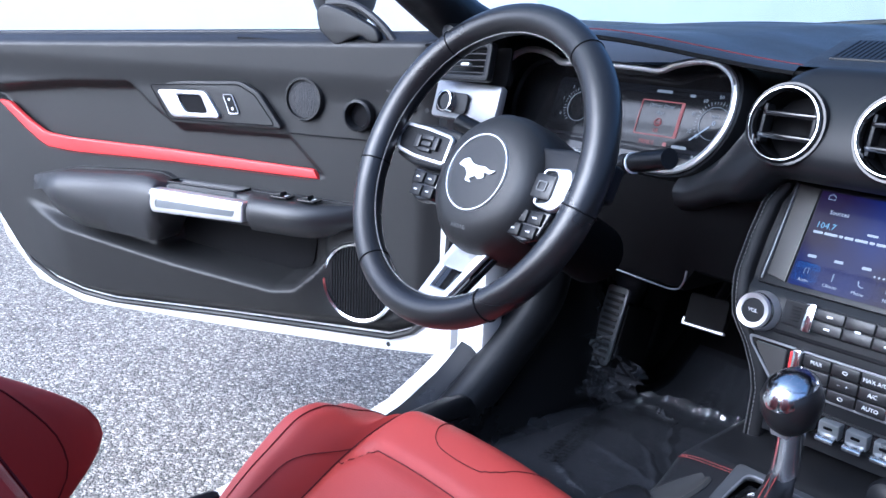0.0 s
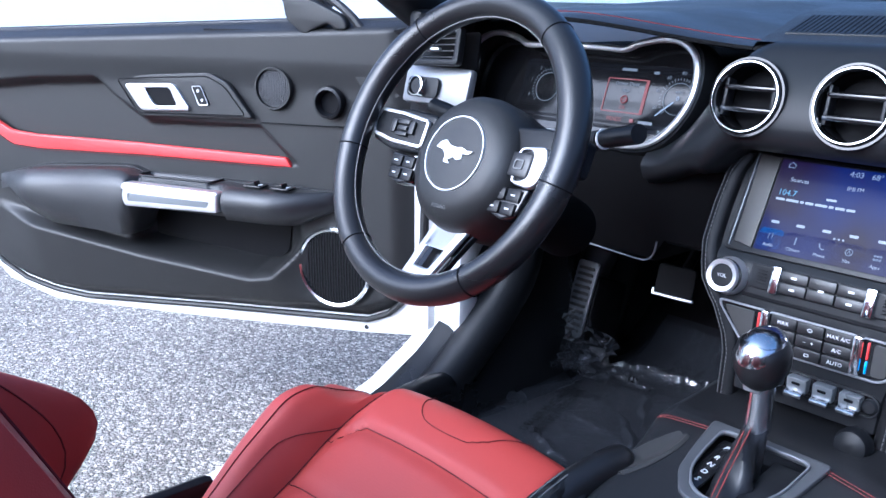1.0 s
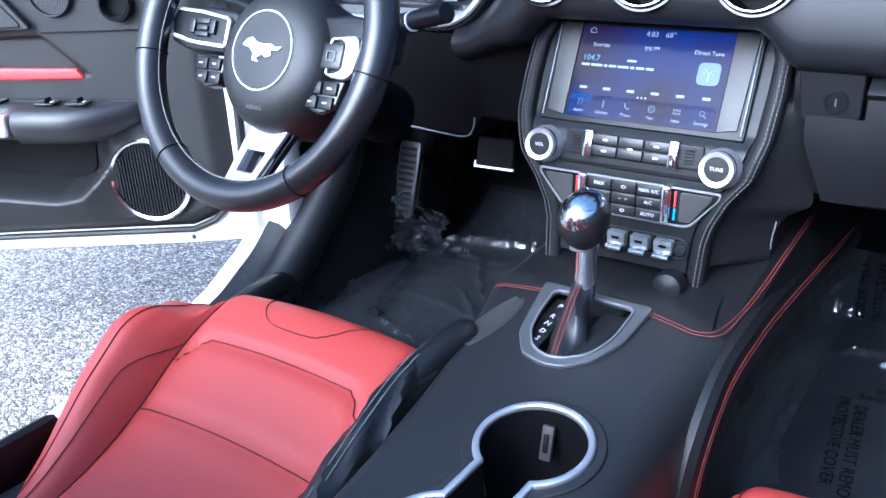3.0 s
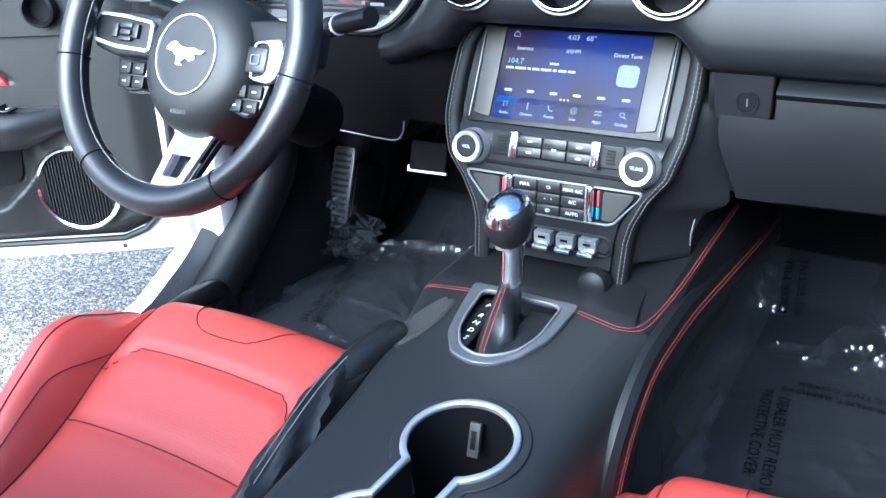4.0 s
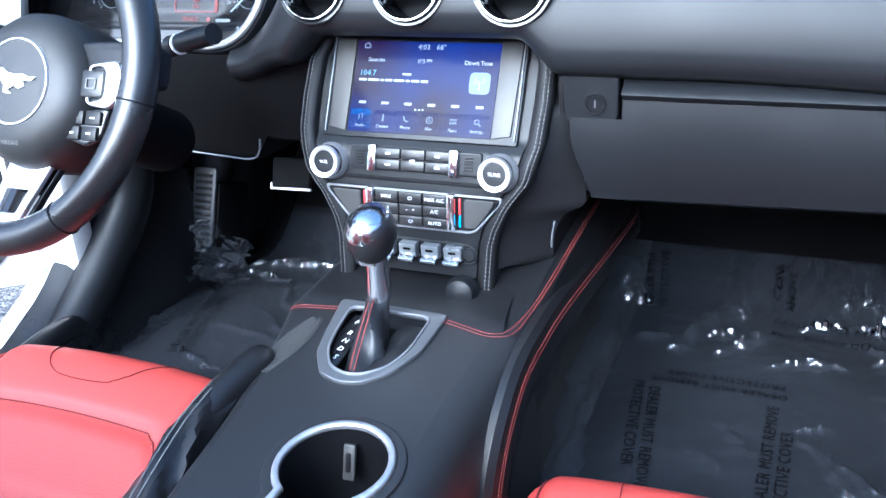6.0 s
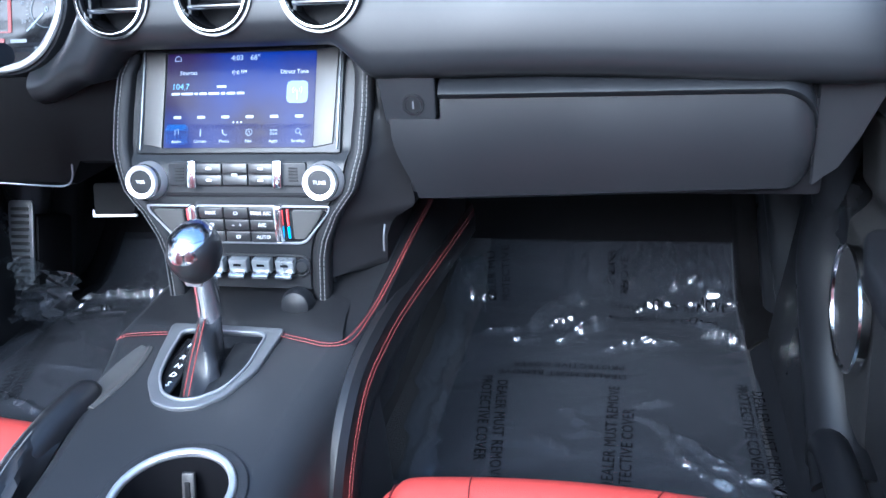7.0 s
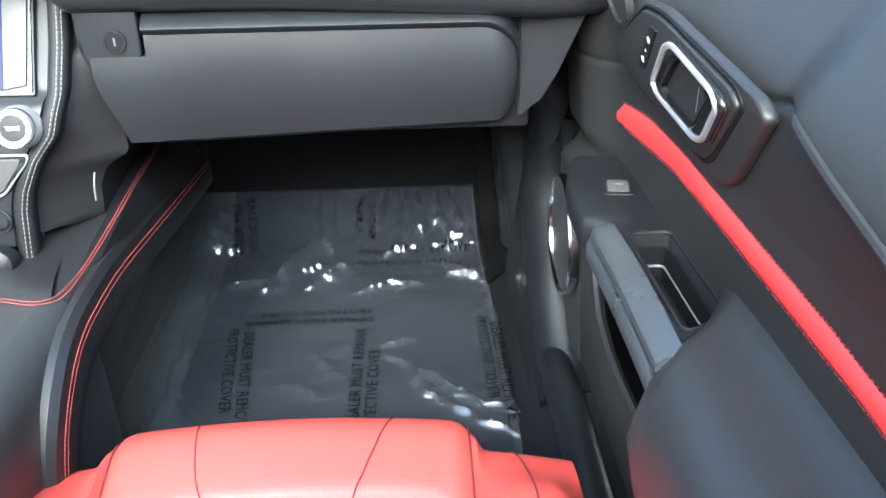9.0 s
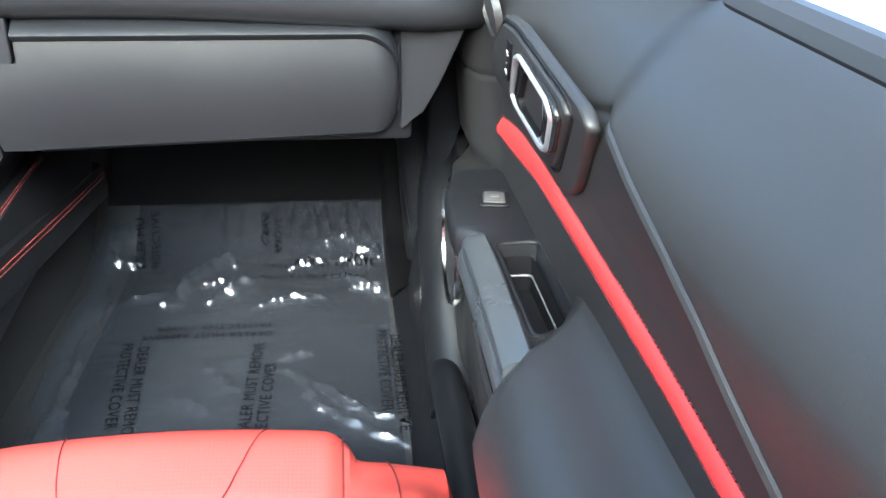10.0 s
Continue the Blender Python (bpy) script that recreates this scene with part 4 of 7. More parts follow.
    # storage nook below
    part("nook_back", block(0.19, 0.02, 0.055, 0.004, m=pose(CX, 0.012, 0.536)), M_BLACK, stack)
    part("nook_ledge", block(0.176, 0.012, 0.012, 0.003, m=pose(CX + 0.002, -0.012, 0.551)), M_BLACK, stack)
    part("socket_cap", lathe([(0, 0.020), (0.008, 0.0195), (0.0155, 0.016), (0.0185, 0.008), (0.0185, 0.0)], 36, frame_at((CX + 0.066, -0.040, 0.537), (1, 0, 0), (0, 0.15, 1))), M_BLACK, stack, "round black power socket cap")


# ---- console ----
def cons_z(y):
    return interp(y, (-0.9, -0.60, -0.30, -0.08, 0.06), (0.455, 0.470, 0.503, 0.530, 0.545))


def cup_loop(r, grow=0.0):
    """Outline of the two joined cup wells, seen from above."""
    out = []
    a, b = Vector((0.058, -0.328)), Vector((0.045, -0.462))
    rr = r + grow
    d = (b - a).length
    half = d / 2
    neck = 0.030 + grow
    q = math.asin(min(1, neck / rr))
    ax = (b - a).normalized()
    ay = Vector((-ax.y, ax.x))
    for i in range(33):
        t = math.pi * 2 - 2 * q
        ang = q + t * i / 32
        out.append(tuple(a + ax * (rr * math.cos(ang)) + ay * (rr * math.sin(ang))))
    for i in range(33):
        t = math.pi * 2 - 2 * q
        ang = math.pi + q + t * i / 32
        out.append(tuple(b + ax * (rr * math.cos(ang)) + ay * (rr * math.sin(ang))))
    return out


def build_console():
    con = thing("centre_console", "black padded centre console with red double stitching", "console")
    # top plate with wells cut through it, draped over the slope
    gate = round_poly([(-0.050, -0.094), (0.066, -0.094), (0.064, -0.165), (0.048, -0.210), (0.012, -0.222), (-0.022, -0.208), (-0.044, -0.165)], 0.02, 6)
    edge = []
    for y, l, r in ((0.045, -0.098, 0.105), (-0.06, -0.104, 0.118), (-0.105, -0.106, 0.128), (-0.16, -0.090, 0.122), (-0.22, -0.078, 0.117), (-0.30, -0.066, 0.116), (-0.40, -0.056, 0.115), (-0.52, -0.050, 0.112), (-0.60, -0.05, 0.112)):
        edge.append((y, l, r))
    loop = [(l, y) for y, l, r in edge] + [(r, y) for y, l, r in reversed(edge)]
    bm = plate([loop, gate, cup_loop(0.054)], 0.004, 0.0)
    bmesh.ops.triangulate(bm, faces=bm.faces[:])
    bmesh.ops.subdivide_edges(bm, edges=[e for e in bm.edges if e.calc_length() > 0.03], cuts=2)
    warp(bm, lambda c: Vector((c.x, c.y, cons_z(c.y) - 0.004 + c.z)))
    part("top", bm, M_PAD, con, "soft black console top", angle=25)
    rows = []
    for i in range(16):
        y = lerp(-0.094, 0.040, i / 15)
        l, r = interp(-y, [-e[0] for e in edge], [e[1] for e in edge]), interp(-y, [-e[0] for e in edge], [e[2] for e in edge])
        rows.append([(lerp(l, r + 0.012, k / 14), y - 0.012 * smooth(0.5, 1.0, k / 14) * (1 - i / 15), cons_z(y) + (0.0016 if 0 < i < 15 else -0.001)) for k in range(15)])
    part("front_apron", rings(bmesh.new(), rows, False, False), M_LEATHER_B, con, "black leather apron below the controls")
    # padded shoulders falling to both sides
    for s in (-1, 1):
        rows = []
        for i in range(50):
            y = lerp(-0.10 if s > 0 else 0.05, -0.62, i / 49)
            x = interp(-y, [-e[0] for e in edge], [e[2 if s > 0 else 1] for e in edge])
            z = cons_z(y)
            if s > 0:
                sec = [(0, 0.0), (0.010, -0.0015), (0.020, -0.006), (0.029, -0.014), (0.036, -0.027), (0.041, -0.05), (0.045, -0.10), (0.048, -0.18), (0.0, -0.18)]
            else:
                sec = [(0, 0.0), (-0.006, -0.001), (-0.012, -0.006), (-0.016, -0.016), (-0.018, -0.03), (-0.020, -0.05), (-0.024, -0.12), (-0.03, -0.18), (0.0, -0.18)]
            rows.append([(x + a, y, z + b) for a, b in sec])
        bm = bmesh.new()
        rings(bm, rows, True, True)
        part("shoulder", bm, M_PAD, con, "padded black side of the console")
    # raised pad along the passenger side with its own stitching
    pts = [(0.172, 0.40, 0.500), (0.166, 0.20, 0.513), (0.163, 0.0, 0.530), (0.162, -0.085, 0.530), (0.160, -0.140, 0.521), (0.160, -0.184, 0.502), (0.160, -0.226, 0.466), (0.160, -0.253, 0.420), (0.160, -0.268, 0.36), (0.160, -0.274, 0.28)]
    top = spline(pts, 70)
    rows, seam = [], []
    for i, p in enumerate(top):
        t = (top[min(i + 1, 69)] - top[max(i - 1, 0)]).normalized()
        inw = Vector((0, -t.z, t.y))
        inw = inw if inw.z < 0 or inw.y > 0.5 else -inw
        rows.append([p + Vector((dx, 0, 0)) + inw * d for dx, d in ((-0.012, 0.012), (-0.005, 0.001), (0.003, 0.0), (0.010, 0.006), (0.0125, 0.016), (0.0150, 0.035), (0.0140, 0.050), (0.008, 0.058), (-0.012, 0.058))])
        seam.append((p, inw))
    bm = bmesh.new()
    rings(bm, rows, True, True)
    part("side_pad", bm, M_LEATHER_B, con, "padded leather knee panel")
    for off in (0.0, 0.0058):
        part("stitching", dashes([p + Vector((0.0132 + 0.1 * off, 0, 0)) + w * (0.016 + off) for p, w in seam], 0.0006), M_STITCH_R, con, "red stitch line")
    # forward wings beside the stack, with red double stitching across
    wing_r = [(0.150, 0.36, 0.585), (0.146, 0.22, 0.575), (0.142, 0.10, 0.560), (0.140, 0.0, 0.545), (0.138, -0.06, 0.533), (0.118, -0.12, 0.520), (0.10, -0.16, 0.505)]
    rows = []
    for p in spline(wing_r, 30):
        rows.append([(p.x - 0.05, p.y, p.z - 0.004), (p.x + 0.010, p.y, p.z), (p.x + 0.022, p.y, p.z - 0.008), (p.x + 0.028, p.y, p.z - 0.025), (p.x + 0.03, p.y, p.z - 0.10), (p.x - 0.05, p.y, p.z - 0.10)])
    bm = bmesh.new()
    rings(bm, rows, True, True)
    part("wing", bm, M_LEATHER_B, con, "black leather wing beside the stack")
    for off in (0.0, 0.0058):
        line = [(0.066, -0.098 - off, 0.5305), (0.100, -0.108 - off, 0.5300), (0.126, -0.112 - off, 0.5285), (0.142 + off, -0.100 - off, 0.5290), (0.152 + off * 0.6, -0.060, 0.5345), (0.157 + off * 0.6, 0.0, 0.5432), (0.160 + off * 0.6, 0.10, 0.5560), (0.164 + off * 0.6, 0.22, 0.5710)]
        part("stitching", dashes(spline(line, 60), 0.0006), M_STITCH_R, con, "red double stitching")
        line = [(-0.054, -0.106 - off, 0.5305), (-0.078, -0.109 - off, 0.5300), (-0.100, -0.112 - off, 0.5290), (-0.112, -0.114 - off, 0.525)]
        part("stitching", dashes(spline(line, 20), 0.0006), M_STITCH_R, con, "red double stitching")
    # side blade between stack and wing
    part("trim_blade", tube(spline([(0.163, -0.002, 0.616), (0.162, -0.008, 0.602), (0.162, -0.010, 0.588)], 10), 0.0010, 6), M_SILVERD, con, "thin bright trim blade")
    # cup wells
    ring_o, ring_i = cup_loop(0.054, 0.0005), cup_loop(0.054, -0.0065)
    bm = plate([ring_o, ring_i], 0.007, 0.0028, seg=3)
    warp(bm, lambda c: Vector((c.x, c.y, cons_z(c.y) - 0.001 + c.z)))
    cup = part("cup_holder", bm, M_SATIN, con, "satin silver rim of the twin cup holder")
    bm = plate([cup_loop(0.054, 0.010), cup_loop(0.054, 0.0004)], 0.004, 0.0019, seg=3)
    warp(bm, lambda c: Vector((c.x, c.y, cons_z(c.y) - 0.0015 + c.z)))
    part("cup_collar", bm, M_PAD, cup, "raised black collar")
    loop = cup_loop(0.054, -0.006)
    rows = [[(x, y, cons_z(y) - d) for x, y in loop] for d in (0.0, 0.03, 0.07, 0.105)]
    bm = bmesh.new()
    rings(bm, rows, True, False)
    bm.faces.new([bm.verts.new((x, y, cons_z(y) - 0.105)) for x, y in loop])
    # well lining carries the depth's shade in its near-black
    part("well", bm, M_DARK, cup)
    for x, y, q in ((0.052, -0.292, 4), (0.020, -0.362, 65)):
        clip = part("grip_tab", block(0.012, 0.006, 0.034, 0.002, m=pose(x, y, cons_z(y) - 0.026, -18, 0, q)), M_FLANK, cup, "grey sprung grip tab")
        part("tab_slot", block(0.005, 0.002, 0.018, 0.0008, m=pose(x, y - 0.003, cons_z(y) - 0.025, -18, 0, q)), M_DARK, clip)


def build_shifter():
    sh = thing("gear_selector", "chrome and black leather gear selector lever", "gear lever")
    mg = frame_at((0.012, -0.15, cons_z(-0.15)), (1, 0, 0), (0, 1, 0.13))
    outline = [(-0.070, 0.060), (0.060, 0.058), (0.056, -0.012), (0.040, -0.052), (0.018, -0.072), (-0.004, -0.076), (-0.030, -0.068), (-0.050, -0.038), (-0.059, 0.0)]
    inner = [(-0.052, 0.048), (0.045, 0.047), (0.045, -0.012), (0.035, -0.045), (0.014, -0.062), (-0.004, -0.065), (-0.024, -0.057), (-0.041, -0.030), (-0.047, 0.0)]
    part("gate_plate", plate([round_poly(outline, 0.008, 6), round_poly(inner, 0.012, 6)], 0.006, 0.0018, at(mg, 0, 0, -0.001)), M_GATE, sh, "satin metal selector surround")
    part("gate_rim", plate([round_poly([(a * 1.015, b * 1.015) for a, b in inner], 0.012, 6), round_poly([(a * 0.965, b * 0.965) for a, b in inner], 0.012, 6)], 0.004, 0.001, at(mg, 0, 0, 0.0030)), M_SILVERP, sh)
    part("gate_well", plate([round_poly(inner, 0.012, 6)], 0.003, 0, at(mg, 0, 0, -0.020)), M_DARK, sh)
    part("letter_strip", block(0.024, 0.088, 0.004, 0.001, m=at(mg, -0.035, -0.002, -0.004)), M_GLOSS, sh)
    part("gate_cover", block(0.030, 0.084, 0.004, 0.001, m=at(mg, 0.026, -0.004, -0.004)), M_BLACK, sh)
    for k, c in enumerate("PRNDS"):
        part("text", letters(c, 0.0095, at(mg, -0.036 + 0.0014 * k, 0.028 - 0.0140 * k - (0.006 if k else 0), -0.0013, -14)), M_PRINT_W, sh, smooth_shade=False)
    # boot
    rows = []
    for i in range(12):
        t = i / 11
        c = Vector((lerp(0.012, 0.004, t), lerp(-0.176, -0.118, t), lerp(cons_z(-0.17) - 0.012, 0.562, t)))
        r = lerp(0.027, 0.0155, t ** 0.8)
        rows.append([c + Vector((r * (0.72 + 0.08 * math.sin(7 * q + 9 * t)) * math.cos(q), r * (1.0 + 0.10 * math.sin(5 * q + 11 * t)) * math.sin(q), 0.004 * math.sin(3 * q + 8 * t))) for q in (2 * math.pi * k / 28 for k in range(28))])
    bm = bmesh.new()
    rings(bm, rows)
    part("boot", bm, M_LEATHER_B, sh, "creased black leather boot")
    for dx in (-0.0025, 0.0025):
        part("boot_stitch", tube(spline([(dx + 0.012, -0.205, 0.517), (dx + 0.010, -0.182, 0.536), (dx + 0.006, -0.155, 0.551), (dx + 0.004, -0.137, 0.562)], 20), 0.0006, 5), M_STITCH_R, sh)
    # lever and knob
    path = spline([(0.004, -0.119, 0.556), (0.0055, -0.121, 0.585), (0.0075, -0.126, 0.612)], 12)
    part("lever", tube(path, lambda t: 0.0165 - 0.002 * t, 20, flat=0.8), M_CHROME, sh, "polished metal lever")
    part("lever_button", block(0.018, 0.010, 0.010, 0.002, m=pose(0.004, -0.137, 0.607, 20)), M_SATIN, sh)
    km = pose(0.008, -0.133, 0.634, 14, 4, 0)
    prof = [(0.0, -0.026), (0.015, -0.025), (0.021, -0.018), (0.0265, -0.004), (0.027, 0.008), (0.023, 0.020), (0.014, 0.027), (0.0, 0.029)]
    bm = lathe(prof, 36)
    warp(bm, lambda c: Vector((c.x * 0.96, c.y * 1.12, c.z)))
    part("knob", moved(bm, km), M_LEATHER_B, sh, "black leather knob")
    bm = lathe([(0.0266, 0.0075), (0.0262, 0.012), (0.0222, 0.0225), (0.014, 0.0290), (0.0, 0.0310)], 36)
    warp(bm, lambda c: Vector((c.x * 0.86, c.y * 1.15, c.z + 0.001)))
    part("knob_cap", moved(bm, km), M_POLISH, sh, "polished chrome knob cap")


def build_handbrake():
    hb = thing("handbrake", "black leather handbrake lever beside the console", "handbrake")
    path = spline([(-0.092, -0.192, 0.508), (-0.096, -0.225, 0.509), (-0.101, -0.262, 0.504), (-0.105, -0.292, 0.496)], 20)
    part("grip", tube(path, lambda t: 0.004 + 0.013 * min(1, (t * 6) ** 0.5), 18, flat=1.15), M_LEATHER_B, hb, "smooth black grip")
    rows = []
    for i in range(22):
        t = i / 21
        c = Vector((lerp(-0.104, -0.098, t), lerp(-0.270, -0.50, t), lerp(0.496, 0.405, t ** 1.2)))
        r = lerp(0.021, 0.034, t ** 0.8)
        rows.append([c + Vector((r * (0.8 + 0.11 * math.sin(5 * q + 15 * t) + 0.05 * math.sin(9 * q - 21 * t)) * math.cos(q), 0.006 * math.sin(4 * q + 9 * t), r * (1.1 + 0.13 * math.sin(4 * q + 19 * t)) * math.sin(q))) for q in (2 * math.pi * k / 26 for k in range(26))])
    bm = bmesh.new()
    rings(bm, rows)
    part("gaiter", bm, M_LEATHER_B, hb, "creased black leather gaiter")
    for dx in (-0.003, 0.004):
        part("gaiter_stitch", tube(spline([(-0.105 + dx, -0.280, 0.520), (-0.103 + dx, -0.33, 0.511), (-0.101 + dx, -0.40, 0.484), (-0.098 + dx, -0.49, 0.444)], 26), 0.0008, 5), M_STITCH_G, hb)
    # grey tray insert ahead of the grip
    bm = bmesh.new()
    rows = []
    for i in range(16):
        t = i / 15
        y = lerp(-0.130, -0.228, t)
        w = 0.0105 * math.sin(math.pi * lerp(0.03, 0.96, t)) ** 0.6 + 0.002
        x = lerp(-0.070, -0.082, t)
        z = cons_z(y)
        rows.append([(x - w - 0.004, y, z - 0.03), (x - w - 0.003, y, z + 0.001), (x - w, y, z + 0.003), (x - w + 0.004, y, z + 0.0005), (x, y, z + 0.0002), (x + w - 0.004, y, z + 0.0005), (x + w, y, z + 0.003), (x + w + 0.003, y, z + 0.001), (x + w + 0.004, y, z - 0.03)])
    rings(bm, rows, True, True)
    part("tray", bm, M_FLANK, hb, "grey moulded tray insert")


# ---- instrument cluster ----
def build_cluster():
    cl = thing("instrument_cluster", "digital instrument cluster in a chrome double-arch frame", "instrument cluster")
    mc = frame_at((-0.414, 0.070, 0.845), (1, 0, 0), (0, 0.35, 1))
    half = [(0.0, -0.062), (0.06, -0.064), (0.13, -0.066), (0.165, -0.055), (0.188, -0.030), (0.200, 0.000), (0.200, 0.030), (0.190, 0.055), (0.168, 0.070), (0.140, 0.073), (0.105, 0.066), (0.085, 0.058), (0.05, 0.059), (0.0, 0.060)]
    loop = half + [(-a, b) for a, b in reversed(half[1:-1])]
    pts = [(p.x, p.y) for p in spline([(a, b, 0) for a, b in loop], 120, True)]
    inn = [(a * 0.965, b * 0.93) for a, b in pts]
    part("back", plate([pts], 0.003, 0, at(mc, 0, 0, -0.012)), M_GLOSS, cl, "dark display glass")
    part("chrome_frame", moved(tube([(a, b, 0.013) for a, b in pts], 0.0046, 8, True), mc), M_SATIN, cl, "bright chrome frame")
    rows = [[mc @ Vector((a, b, h)) for a, b in q] for q, h in ((pts, 0.012), (inn, -0.009))]
    bm = bmesh.new()
    rings(bm, rows, True, False)
    part("inner_rim", bm, M_GLOSS, cl)
    rows = [[mc @ Vector((a * k, b * k2, h)) for a, b in pts] for k, k2, h in ((1.0, 1.0, 0.012), (1.03, 1.10, 0.008), (1.05, 1.16, -0.010), (1.05, 1.16, -0.03))]
    bm = bmesh.new()
    rings(bm, rows, True, False)
    part("shroud", bm, M_DASH, cl, "dark satin shroud")
    md = at(mc, 0, 0, -0.0085)

    def mark(x, y, w, h, mat, turn=0.0, name="mark"):
        part(name, plate([rounded(w, h, min(w, h) * 0.25, 2)], 0.0003, 0, at(md, x, y, 0.0004, turn)), mat, cl, smooth_shade=False)

    def txt(s, x, y, size, mat):
        part("text", letters(s, size, at(md, x, y, 0.0006), depth=0.0001), mat, cl, smooth_shade=False)

    part("display", plate([rounded(0.285, 0.088, 0.010, cx=0.045)], 0.0003, 0, at(md, 0, 0, -0.0008)), M_CLUST, cl, "dim digital display")
    part("alert", plate([rounded(0.066, 0.046, 0.002, 3, 0.088, 0.002), rounded(0.063, 0.043, 0.0015, 3, 0.088, 0.002)], 0.0003, 0, at(md, 0, 0, 0.0002)), M_SCR_RED, cl, "red alert frame", False)
    mark(0.1185, 0.002, 0.004, 0.046, M_SCR_RED)
    txt("Driver Door", 0.088, 0.018, 0.0075, M_SCR_G)
    txt("Ajar", 0.088, 0.009, 0.0075, M_SCR_G)
    part("icon", moved(tube([(0.088 + a, -0.003 + b, 0.0006) for a, b in circle(0.0048, 16)], 0.0007, 5, True), md), M_SCR_RED, cl, smooth_shade=False)
    mark(0.088, -0.003, 0.010, 0.0012, M_SCR_RED)
    txt("OK", 0.088, -0.014, 0.0070, M_SCR_RED)
    txt("PRNDS", 0.080, -0.030, 0.0078, M_SCR_RED)
    mark(0.108, -0.030, 0.006, 0.005, M_SCR_RED)
    mark(0.130, -0.031, 0.022, 0.0040, M_SCR_G)
    mark(0.085, 0.037, 0.024, 0.0036, M_SCR_G)
    mark(0.128, 0.035, 0.008, 0.0036, M_SCR_G)
    mark(0.186, -0.032, 0.007, 0.006, M_SCR_RED)
    for k in range(5):
        mark(0.163 + 0.005 * k - 0.01, -0.040, 0.003, 0.004, M_SCR_G)
    for cx, words in ((0.168, ("20", "40", "60", "80", "100")), (-0.048, ("0", "1", "2", "3", "4"))):
        part("dial_ring", moved(tube([(a, b, 0.0004) for a, b in circle(0.0205, 36, cx, 0.004)], 0.0005, 5, True), md), M_SCR_G, cl, smooth_shade=False)
        for k, w in enumerate(words):
            q = radians(215 - 38 * k - 12)
            txt(w, cx + 0.033 * math.cos(q), 0.004 + 0.033 * math.sin(q), 0.0066, M_SCR_G)
        for k in range(22):
            q = radians(228 - 9.5 * k)
            mark(cx + 0.0255 * math.cos(q), 0.004 + 0.0255 * math.sin(q), 0.005 if k % 4 == 0 else 0.003, 0.0008, M_SCR_G, math.degrees(q))
    txt("MPH", 0.168, 0.012, 0.0055, M_SCR_G)
    txt("0", 0.168, 0.004, 0.0095, M_SCR_W)
    q = radians(222)
    mark(0.168 + 0.021 * math.cos(q), 0.004 + 0.021 * math.sin(q), 0.030, 0.0020, M_SCR_W, 222, "needle")


